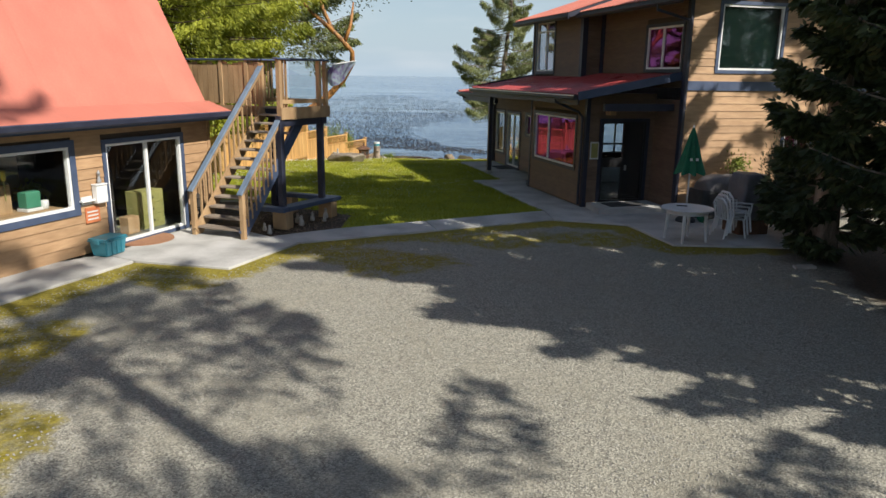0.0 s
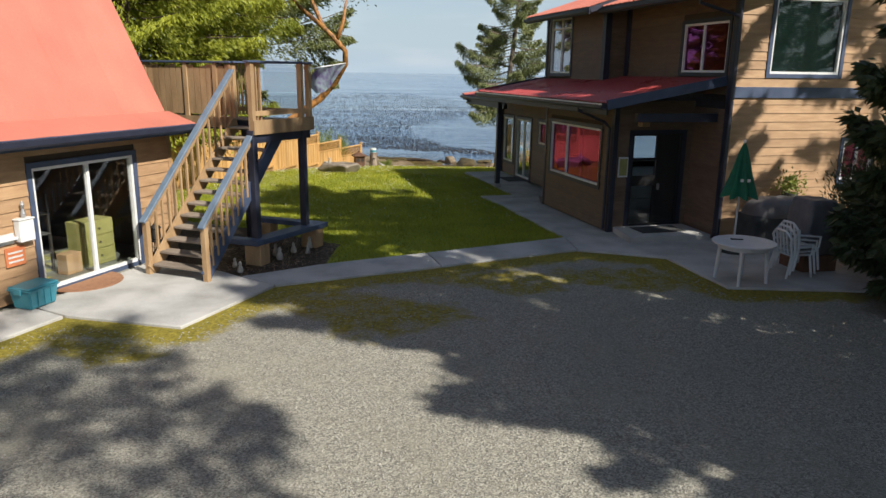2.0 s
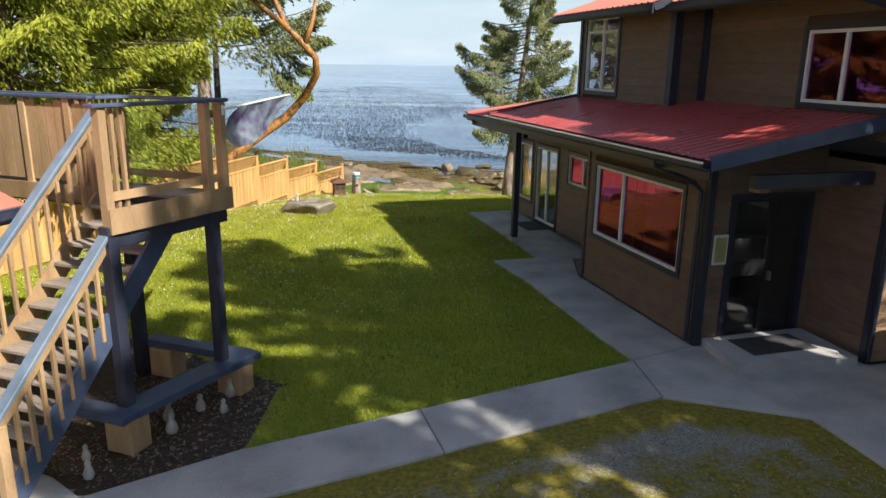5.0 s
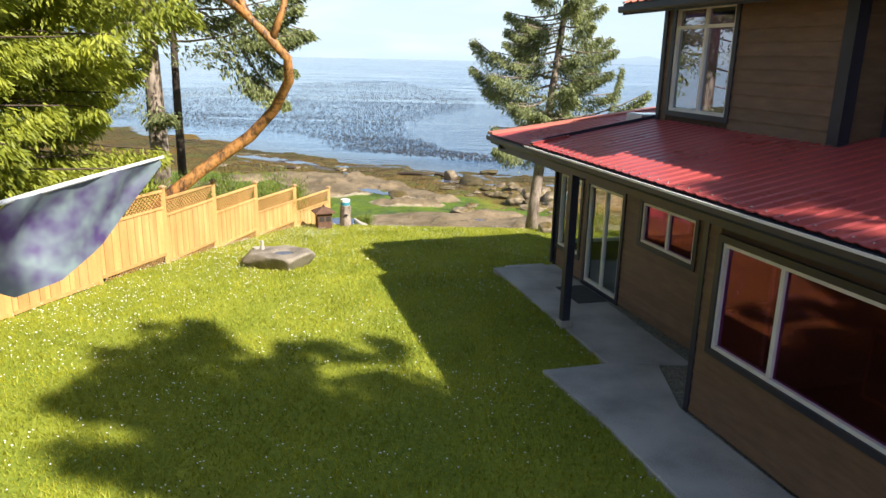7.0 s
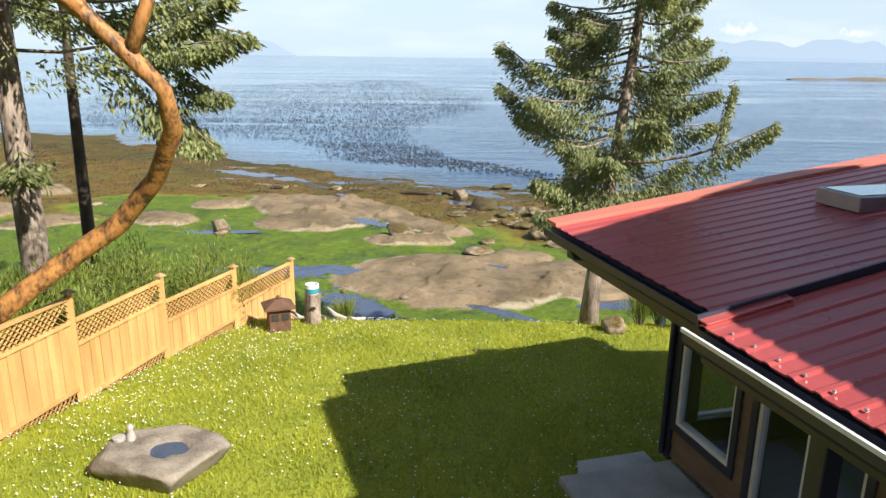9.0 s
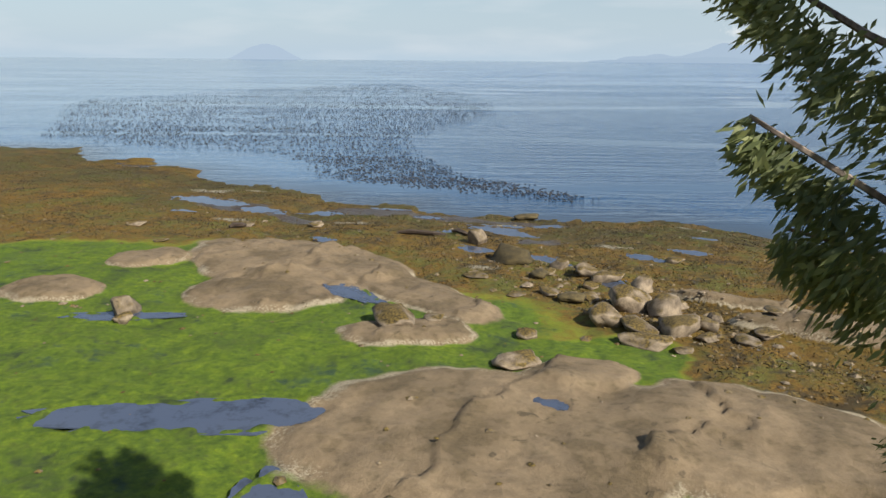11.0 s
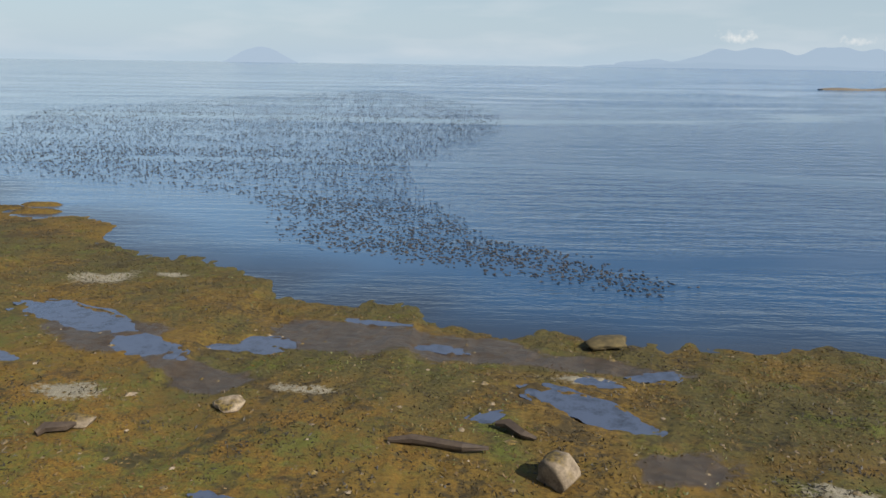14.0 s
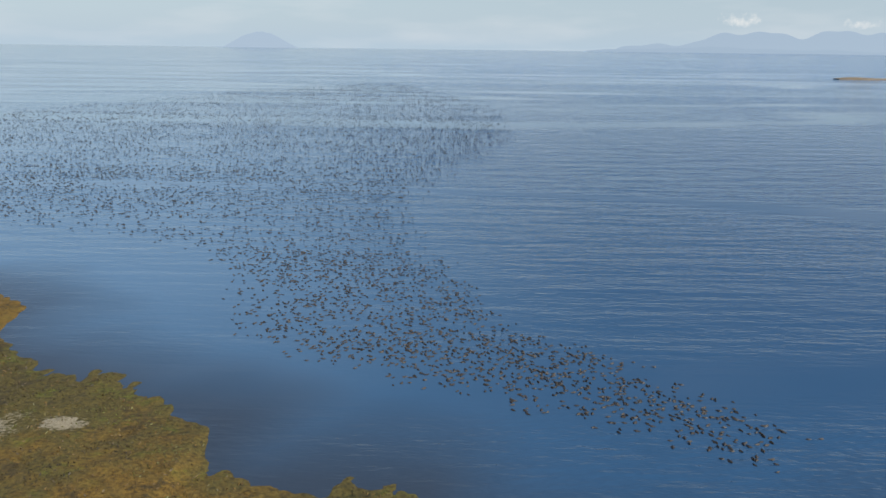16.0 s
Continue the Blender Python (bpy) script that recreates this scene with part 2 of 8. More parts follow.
M = {
    "boulder": weed_topped("weed_topped_boulder"),
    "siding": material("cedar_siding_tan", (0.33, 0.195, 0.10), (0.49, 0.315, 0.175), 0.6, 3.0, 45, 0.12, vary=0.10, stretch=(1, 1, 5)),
    # same cedar for the shaded house walls, their shade put into the darker brown
    "siding_shaded": material("cedar_siding_shade_brown", (0.108, 0.068, 0.045), (0.188, 0.122, 0.080), 0.6, 3.0, 45, 0.12, vary=0.10, stretch=(1, 1, 5)),
    "sheath": material("wall_sheathing", (0.05, 0.035, 0.025), (0.08, 0.055, 0.04), 0.9),
    "blue": material("slate_blue_paint", (0.045, 0.065, 0.115), (0.075, 0.10, 0.165), 0.5, 5, 70, 0.1),
    "navy": material("dark_navy_paint", (0.018, 0.02, 0.035), (0.03, 0.034, 0.055), 0.45, 5, 70, 0.1),
    "bluecap": material("weathered_blue_rail_paint", (0.10, 0.145, 0.20), (0.17, 0.22, 0.28), 0.6, 6, 60, 0.15),
    "white": material("white_vinyl", (0.66, 0.66, 0.64), (0.8, 0.8, 0.78), 0.4, 5, 40, 0.02),
    "redroof": material("red_metal_roofing", (0.37, 0.060, 0.056), (0.47, 0.085, 0.078), 0.30, 1.2, 30, 0.03, metal=0.0, vary=0.05, spec=0.6),
    "redroof_shop": material("pale_red_metal_roofing", (0.48, 0.155, 0.11), (0.58, 0.20, 0.14), 0.5, 1.0, 24, 0.05, vary=0.04),
    "wood": material("weathered_cedar", (0.27, 0.165, 0.08), (0.46, 0.305, 0.16), 0.75, 5, 80, 0.2, vary=0.16, stretch=(1, 1, 0.25)),
    "tread": material("grey_weathered_tread", (0.17, 0.13, 0.095), (0.34, 0.28, 0.22), 0.85, 6, 70, 0.25, vary=0.15, stretch=(0.3, 1, 1)),
    "fence": material("golden_cedar_fence", (0.43, 0.23, 0.072), (0.62, 0.37, 0.14), 0.7, 4, 60, 0.2, vary=0.14, stretch=(1, 1, 0.2)),
    "concrete": material("pale_concrete", (0.29, 0.28, 0.255), (0.50, 0.485, 0.455), 0.85, 1.3, 60, 0.25, lo=0.5, hi=0.86),
    # pink sheen put into these panes' reflections; upper and roof panes get a blue one
    "glass": glazing("coated_pink_sheen_glass", (0.5, 0.28, 0.36), 0.10, (1.0, 0.28, 0.85)),
    "glass_upper": glazing("upper_window_glass", (0.5, 0.48, 0.5), 0.30, (0.86, 0.92, 1.0)),
    "skyglass": glazing("skylight_glass", (0.4, 0.45, 0.5), 0.55, (0.9, 0.96, 1.0)),
    "glass_clear": glazing("clear_glass", (0.9, 0.92, 0.92), 0.05),
    "dark": material("near_black", (0.02, 0.017, 0.015), (0.045, 0.038, 0.03), 0.9),
    "floor": material("interior_floor", (0.10, 0.11, 0.09), (0.20, 0.21, 0.17), 0.6),
    "door": material("black_painted_door", (0.012, 0.012, 0.013), (0.025, 0.025, 0.026), 0.35, 4, 50, 0.05),
    "bark": material("fir_bark", (0.10, 0.072, 0.052), (0.38, 0.30, 0.235), 0.95, 7, 30, 1.0, stretch=(1, 1, 0.3), lo=0.55, hi=0.9),
    "cedarbark": material("brown_cedar_bark", (0.04, 0.028, 0.018), (0.13, 0.09, 0.06), 0.95, 7, 30, 1.0, stretch=(1, 1, 0.3)),
    "arbutus": material("orange_arbutus_bark", (0.07, 0.034, 0.018), (0.47, 0.215, 0.06), 0.6, 6.5, 26, 0.9, stretch=(1, 1, 0.45), lo=0.56, hi=0.86),
    "cedar": leafy("cedar_sprays", (0.14, 0.18, 0.02), (0.46, 0.47, 0.05)),
    # needle green darkened for the shade the yard firs stand in
    "fir": leafy("fir_needles", (0.016, 0.027, 0.010), (0.085, 0.105, 0.036), 0.08),
    "spruce": leafy("spruce_needles", (0.08, 0.11, 0.04), (0.34, 0.36, 0.14), 0.35),
    "shrub": leafy("broom_shrub_leaves", (0.07, 0.10, 0.016), (0.30, 0.36, 0.06)),
    "grass": leafy("lawn_grass", (0.175, 0.22, 0.016), (0.475, 0.46, 0.036), 0.35),
    "daisy": material("white_daisy", (0.75, 0.75, 0.7), (0.85, 0.85, 0.8), 0.7, bump=0),
    "pebble": material("gravel_stone", (0.17, 0.162, 0.14), (0.42, 0.40, 0.345), 0.9, 9, 60, 0.2),
    "plastic_teal": material("teal_plastic", (0.03, 0.19, 0.25), (0.06, 0.27, 0.34), 0.4, 4, 40, 0.04),
    "plastic_white": material("white_resin", (0.55, 0.55, 0.56), (0.68, 0.68, 0.68), 0.5, 6, 60, 0.03),
    "green_cloth": material("green_canvas", (0.01, 0.10, 0.05), (0.02, 0.17, 0.085), 0.8, 7, 120, 0.15),
    "tarp": material("grey_vinyl_cover", (0.10, 0.095, 0.10), (0.17, 0.16, 0.165), 0.6, 5, 60, 0.25),
    "steel": material("galvanised_steel", (0.35, 0.36, 0.37), (0.5, 0.5, 0.5), 0.4, metal=0.8),
    "yellow": material("yellow_plastic", (0.55, 0.42, 0.02), (0.70, 0.56, 0.05), 0.4),
    "jade": material("jade_plastic", (0.05, 0.22, 0.13), (0.09, 0.32, 0.2), 0.45),
    "rust": material("rusty_brown_metal", (0.075, 0.035, 0.02), (0.16, 0.08, 0.045), 0.8, 9, 60, 0.3),
    "mat": material("coir_mat", (0.24, 0.11, 0.06), (0.36, 0.19, 0.10), 0.95, 14, 120, 0.5),
    "darkmat": material("dark_rubber_mat", (0.035, 0.035, 0.035), (0.07, 0.07, 0.07), 0.9),
    "terracotta": material("terracotta_sign", (0.45, 0.13, 0.05), (0.58, 0.2, 0.08), 0.7),
    "green_shelf": material("olive_drawer_front", (0.26, 0.25, 0.08), (0.38, 0.36, 0.13), 0.6, vary=0.1),
    "blind": material("green_blind_slat", (0.004, 0.036, 0.026), (0.008, 0.06, 0.044), 0.5),
    "weedrock": material("weed_covered_rock", (0.028, 0.021, 0.008), (0.135, 0.10, 0.038), 0.9, 3.0, 18, 1.0, vary=0.15),
    "driftwood": material("bleached_driftwood", (0.30, 0.27, 0.23), (0.55, 0.51, 0.45), 0.9, 6, 40, 0.4, vary=0.1),
    "wrack": material("dark_wet_log", (0.03, 0.02, 0.014), (0.08, 0.055, 0.035), 0.8),
    "haze": glow("mountain_haze_glow", (0.44, 0.56, 0.70), 0.71),
    "haze3": glow("range_haze_glow", (0.41, 0.54, 0.69), 0.66),
    "haze2": glow("shore_haze_glow", (0.39, 0.52, 0.67), 0.66),
    "isle": material("low_island", (0.10, 0.08, 0.05), (0.22, 0.17, 0.11), 0.95, 0.05, 0.4, 0),
    "bathstone": material("weathered_basin_stone", (0.12, 0.096, 0.072), (0.31, 0.26, 0.20), 0.9, 3, 30, 0.8, lo=0.5, hi=0.9),
    "skin": material("interior_white", (0.5, 0.5, 0.48), (0.62, 0.62, 0.6), 0.7),
}
M["glass"].diffuse_color = (0.2, 0.25, 0.3, 1)


# ---- mesh helpers ----
def thing(name, label, category, m=None, group="", kind=""):
    ob = new(name)
    ob.empty_display_size = 0.2
    if m is not None:
        ob.matrix_world = m
    return tagged(ob, label, category, group, kind)


def mesh_of(bm, mat, smooth=False):
    me = bpy.data.meshes.new("mesh")
    bm.to_mesh(me)
    bm.free()
    me.materials.append(mat)
    if smooth:
        me.polygons.foreach_set("use_smooth", [True] * len(me.polygons))
    return me


def part(name, bm, mat, parent, label="", smooth=False):
    ob = new(name, mesh_of(bm, mat, smooth))
    ob.parent = parent
    if label:
        ob["label"] = label
    return ob


def whole(name, bm, mat, label, category, m=None, group="", kind="", smooth=False):
    ob = new(name, mesh_of(bm, mat, smooth))
    if m is not None:
        ob.matrix_world = m
    return tagged(ob, label, category, group, kind)


def boxes(*spans, bevel=0.0, bm=None):
    """A bmesh of boxes (x0, x1, y0, y1, z0, z1)."""
    bm = bm or bmesh.new()
    for x0, x1, y0, y1, z0, z1 in spans:
        v = [bm.verts.new((x, y, z)) for z in (z0, z1) for x, y in ((x0, y0), (x1, y0), (x1, y1), (x0, y1))]
        for f in ((3, 2, 1, 0), (4, 5, 6, 7), (0, 1, 5, 4), (1, 2, 6, 5), (2, 3, 7, 6), (3, 0, 4, 7)):
            bm.faces.new([v[i] for i in f])
    if bevel:
        bmesh.ops.bevel(bm, geom=bm.edges[:], offset=bevel, segments=1, affect="EDGES")
    return bm


def beam(a, b, w, h, bm=None, up=(0, 0, 1), bevel=0.0):
    """A bar from a to b, w wide and h high across its way."""
    bm = bm or bmesh.new()
    a, b = Vector(a), Vector(b)
    d = (b - a).normalized()
    s = d.cross(Vector(up))
    s = s.normalized() if s.length > 1e-4 else Vector((1, 0, 0))
    t = s.cross(d)
    v = [bm.verts.new(p + s * x * w / 2 + t * y * h / 2) for p in (a, b) for x, y in ((-1, -1), (1, -1), (1, 1), (-1, 1))]
    made = [bm.faces.new([v[i] for i in f]) for f in ((0, 1, 2, 3), (7, 6, 5, 4), (4, 5, 1, 0), (5, 6, 2, 1), (6, 7, 3, 2), (7, 4, 0, 3))]
    if bevel:
        bmesh.ops.bevel(bm, geom=list({e for f in made for e in f.edges}), offset=bevel, segments=1, affect="EDGES")
    bmesh.ops.recalc_face_normals(bm, faces=bm.faces[:])
    return bm


def slab(points, z0, z1, bm=None):
    """A flat plate over an outline."""
    bm = bm or bmesh.new()
    lo, hi = [bm.verts.new((x, y, z0)) for x, y in points], [bm.verts.new((x, y, z1)) for x, y in points]
    bm.faces.new(hi)
    bm.faces.new(lo[::-1])
    for i in range(len(points)):
        j = (i + 1) % len(points)
        bm.faces.new((lo[i], lo[j], hi[j], hi[i]))
    bmesh.ops.recalc_face_normals(bm, faces=bm.faces[:])
    return bm


def lathe(profile, n=20, bm=None, centre=(0, 0)):
    """A turned body from (radius, height) rows."""
    bm = bm or bmesh.new()
    rings = [[bm.verts.new((centre[0] + r * math.cos(math.tau * i / n), centre[1] + r * math.sin(math.tau * i / n), z)) for i in range(n)] for r, z in profile]
    for a, b in zip(rings, rings[1:]):
        for i in range(n):
            bm.faces.new((a[i], a[(i + 1) % n], b[(i + 1) % n], b[i]))
    bm.faces.new(rings[0][::-1])
    bm.faces.new(rings[-1])
    return bm


def tube(path, radii, n=8, bm=None, wobble=0.0, rnd=random):
    """A tapered limb along a path."""
    bm = bm or bmesh.new()
    path = [Vector(p) for p in path]
    rings = []
    for i, p in enumerate(path):
        d = (path[min(i + 1, len(path) - 1)] - path[max(i - 1, 0)]).normalized()
        s = d.cross(Vector((0.3, 0.9, 0.31))).normalized()
        t = s.cross(d)
        rings.append([bm.verts.new(p + (s * math.cos(math.tau * k / n) + t * math.sin(math.tau * k / n)) * radii[i] * (1 + wobble * rnd.uniform(-1, 1))) for k in range(n)])
    for a, b in zip(rings, rings[1:]):
        for k in range(n):
            bm.faces.new((a[k], a[(k + 1) % n], b[(k + 1) % n], b[k]))
    bm.faces.new(rings[0][::-1])
    bm.faces.new(rings[-1])
    bmesh.ops.recalc_face_normals(bm, faces=bm.faces[:])
    return bm


def from_arrays(name, verts, faces, mat, parent=None, smooth=False):
    """An object from numpy arrays of vertices and equal-sided faces."""
    me = bpy.data.meshes.new(name)
    verts, faces = np.asarray(verts, np.float32), np.asarray(faces, np.int32)
    k = faces.shape[1]
    me.vertices.add(len(verts))
    me.vertices.foreach_set("co", verts.ravel())
    me.loops.add(faces.size)
    me.loops.foreach_set("vertex_index", faces.ravel())
    me.polygons.add(len(faces))
    me.polygons.foreach_set("loop_start", np.arange(0, faces.size, k, dtype=np.int32))
    me.polygons.foreach_set("loop_total", np.full(len(faces), k, np.int32))
    me.polygons.foreach_set("use_smooth", np.full(len(faces), smooth))
    me.update(calc_edges=True)
    me.materials.append(mat)
    ob = new(name, me)
    ob.parent = parent
    return ob


# ---- the lie of the land ----
SHORE_X = (-400, -52.9, -45, -38.8, -34.6, -32.8, -30, -25, -24, -19.8, -16, -11.4, -10.9, -9.7, -7.2, -3.6, -3.3, -2.5, -0.2, 2.1, 5.9, 9.5, 13.5, 17.3, 22.2, 40, 80, 400)
SHORE_Y = (190, 110.3, 110, 100.7, 97.6, 96.4, 97.2, 94, 89.8, 86.4, 85.2, 82.8, 80.2, 78.7, 79, 78.8, 77.3, 76.5, 75.3, 74.6, 73.8, 73.9, 74.6, 71.3, 67.5, 58, 50, 30)
SEA = -6.09


def ripple(x, y, s, seed=0.0):
    """Smooth unevenness between -1 and 1, of about s metres."""
    a = np.sin(x / s * 2.1 + seed) * np.cos(y / s * 1.7 - seed * 1.3)
    b = np.sin((x * 0.8 + y * 0.6) / s * 3.9 + seed * 2.1) * np.sin((y * 0.8 - x * 0.6) / s * 3.3 + seed)
    c = np.sin((x * 0.3 - y) / s * 7.3 - seed) * np.sin((x + y * 0.4) / s * 6.7 + seed * 0.7)
    return 0.55 * a + 0.3 * b + 0.15 * c


# bare sandstone on the beach: centre, half sizes, turn, rise
SANDSTONE = (
    (-8.6, 56.6, 3.2, 4.6, 35, 0.30), (-7.2, 51.6, 3.2, 2.6, 0, 0.26), (-4.6, 55.4, 3.6, 1.9, -62, 0.22), (-2.2, 51.8, 4.6, 1.5, -52, 0.16),
    (-13.6, 55.9, 1.6, 1.7, 10, 0.25), (-14.9, 51.0, 1.8, 1.6, 0, 0.28), (-2.0, 47.2, 2.2, 1.3, 4, 0.26), (0.3, 41.0, 4.8, 3.6, 8, 0.2),
    (2.6, 44.2, 1.5, 1.2, 20, 0.15), (6.0, 40.6, 3.4, 3.2, -10, 0.16), (-20, 49.5, 2.2, 1.6, 20, 0.2), (-30, 60, 6, 3, -15, 0.3), (-26, 52, 3, 2.4, 5, 0.25), (11.5, 47.5, 3.4, 1.1, -25, 0.45), (9.0, 50.8, 2.2, 0.5, -28, 0.4),
)
ALGAE = ((-9, 47, 11, 6.5), (-15, 55, 7, 5), (-2, 44.8, 7, 2.4), (3.6, 45.6, 2.6, 2.2), (-8, 38.5, 6, 4), (1, 37.2, 8, 2.2), (-18, 46, 8, 6))
POOLS = (
    (-6.6, 41.6, 3.4, 0.75, 6, 0.02), (-4.4, 51.0, 1.35, 0.5, -38, 0.17), (-16.6, 73.6, 3.6, 0.95, -28, 0.02), (-12.9, 70.6, 1.9, 0.75, -36, 0.02), (-8.9, 72.3, 1.2, 0.55, -18, 0.02), (2.2, 66.9, 2.4, 0.75, -44, 0.02), (0.4, 60.3, 1.1, 0.55, -30, 0.02),
    (3.6, 58.0, 1.5, 0.55, -48, 0.02), (8.2, 59.0, 1.0, 0.45, -32, 0.03), (12.9, 64.6, 0.8, 0.3, -25, 0.03), (-9.6, 71.5, 1.5, 0.45, -8, 0.03), (10.8, 60.5, 0.9, 0.4, -30, 0.03), (-3.2, 36.8, 1.0, 2.2, 28, 0.02), (1.6, 42.2, 0.5, 0.22, -30, 0.17),
    (-11.3, 48.2, 1.7, 0.35, 5, 0.03), (-17.0, 68.9, 0.9, 0.35, -20, 0.03), (5.2, 70.4, 0.9, 0.4, 10, 0.02), (-7.0, 60.3, 0.6, 0.35, -30, 0.24), (5.6, 53.6, 0.5, 0.6, 0, 0.03), (1.2, 37.2, 1.5, 0.3, -35, 0.02), (5.2, 38.0, 1.8, 0.5, 15, 0.02), (-2.6, 72.6, 1.1, 0.35, -12, 0.02), (-5.4, 75.6, 1.4, 0.3, -10, 0.02), (2.9, 69.5, 0.8, 0.35, -20, 0.02), (-1.0, 66.0, 0.6, 0.3, 20, 0.02),
)


MUD = ((-5.4, 73.6, 5.6, 2.6, -8), (-1.2, 72.6, 4.2, 2.0, -10), (-15.0, 72.0, 3.2, 2.0, -30), (-10.2, 68.6, 2.4, 1.3, -30), (4.0, 63.2, 1.8, 1.1, 20), (3.6, 71.6, 3.0, 1.2, -20))


def blob(x, y, cx, cy, rx, ry, turn=0.0, rough=0.16, seed=0.0):
    """1 in the middle of a ragged patch, 0 on its rim, negative outside."""
    c, s = math.cos(radians(turn)), math.sin(radians(turn))
    dx, dy = x - cx, y - cy
    a, b = (dx * c + dy * s) / rx, (dy * c - dx * s) / ry
    w = rough * ripple(x, y, 0.55 * (rx + ry) * 0.5 + 0.25, seed + cx)
    return 1 - np.sqrt(a * a + b * b) + w


def step(a):
    a = np.clip(a, 0, 1)
    return a * a * (3 - 2 * a)


def base_height(x, y):
    ys = np.interp(x, SHORE_X, SHORE_Y) + 0.4 * ripple(x, y, 1.6, 2.0)
    q = (y - 30.0) / (ys - 30.0)
    beach = np.interp(q, (-0.05, 0.0, 0.05, 0.13, 0.33, 0.58, 0.8, 1.0, 1.35, 3.0), (-0.7, -1.0, -2.2, -3.25, -3.5, -4.1, -5.0, SEA, -7.6, -14.0))
    lawn = np.interp(y, (22, 29.4, 30.4), (0, -0.66, -1.05))
    return np.where(y < 29.9, lawn, np.minimum(beach, -0.9))


def height(x, y):
    x, y = np.asarray(x, float), np.asarray(y, float)
    z = base_height(x, y)
    wild = step((y - 31) / 4)
    tide = step((y - 55) / 6)
    z = z + tide * wild * 0.05 * np.abs(ripple(x, y, 0.9, 9.0)) + wild * (0.07 * ripple(x, y, 1.6, 1.0) + 0.05 * ripple(x, y, 0.6, 4.0) + 0.10 * ripple(x, y, 5.0, 3.0))
    for i, (cx, cy, rx, ry, turn, up) in enumerate(SANDSTONE):
        b = blob(x, y, cx, cy, rx, ry, turn)
        bed = (y * 0.5 - x * 0.8) * 0.24 + 0.4 * ripple(x, y, 2.8, i) + 0.10 * ripple(x, y, 0.7, i)
        ledge = (bed - np.floor(bed)) ** 3.0
        z = z + up * step(b * 4.0 + 0.25) * (0.7 + 0.3 * step(b * 1.5)) * (1 + 0.09 * ripple(x, y, 0.9, i)) + 0.12 * ledge * step(b * 5.0)
    for cx, cy, rx, ry, turn, up in POOLS:
        b = blob(x, y, cx, cy, rx, ry, turn, 0.3)
        level = float(base_height(np.array(cx), np.array(cy))) + up
        k = step(b * 3.5 + 0.9)
        rag = 0.085 * ripple(x, y, 0.6, cx) + 0.05 * ripple(x, y, 0.27, cy)
        z = z * (1 - k) + (level + rag - 0.10 * step(b * 2.5 + 0.1) + 0.07 * (1 - step(b * 2.5 + 0.5))) * k
    for cx, cy, rx, ry in ((-33.6, 100.9, 2.6, 0.8), (-32.6, 98.3, 3.2, 0.8), (-35.5, 99.5, 2.4, 0.6)):
        z = np.maximum(z, SEA - 0.5 + 0.75 * step(blob(x, y, cx, cy, rx, ry, 0, 0.25) + 0.35))
    yard = np.where(y < 30, 0.012 * ripple(x, y, 1.3, 5.0), 0)
    return z + yard


def inside(x, y, poly):
    """Which of the points lie within an outline."""
    hit = np.zeros(np.shape(x), bool)
    for (x0, y0), (x1, y1) in zip(poly, poly[1:] + poly[:1]):
        cross = ((y0 > y) != (y1 > y)) & (x < (x1 - x0) * (y - y0) / ((y1 - y0) or 1e-9) + x0)
        hit ^= cross
    return hit


FENCE_POSTS = [(-3.85, 30.75), (-4.55, 28.85), (-5.2, 26.95), (-5.7, 25.0), (-6.15, 23.05), (-6.75, 21.2), (-7.4, 19.35), (-8.05, 17.5), (-8.7, 15.6)]
LAWN = [(-1.95, 9.75), (3.0, 12.35), (2.72, 13.13), (1.9, 16.06), (1.33, 17.6), (2.3, 17.9), (1.28, 21.7), (0.96, 22.8), (2.3, 23.2), (14, 26.5), (14, 30.0), (4.0, 29.9), (-3.9, 30.3)] + FENCE_POSTS[1:] + [(-7.6, 14.2), (-4.4, 12.9), (-1.9, 11.4)]
CURB = [(-5.9, 3.9), (-5.3, 6.4), (-3.4, 6.1), (-2.5, 8.15), (3.1, 11.0), (4.75, 10.45), (5.2, 8.4), (8.4, 8.5)]


def near_line(x, y, pts):
    """Distance to a chain of points."""
    best = np.full(np.shape(x), 1e9)
    for (x0, y0), (x1, y1) in zip(pts, pts[1:]):
        dx, dy = x1 - x0, y1 - y0
        k = np.clip(((x - x0) * dx + (y - y0) * dy) / (dx * dx + dy * dy), 0, 1)
        best = np.minimum(best, np.hypot(x - x0 - k * dx, y - y0 - k * dy))
    return best


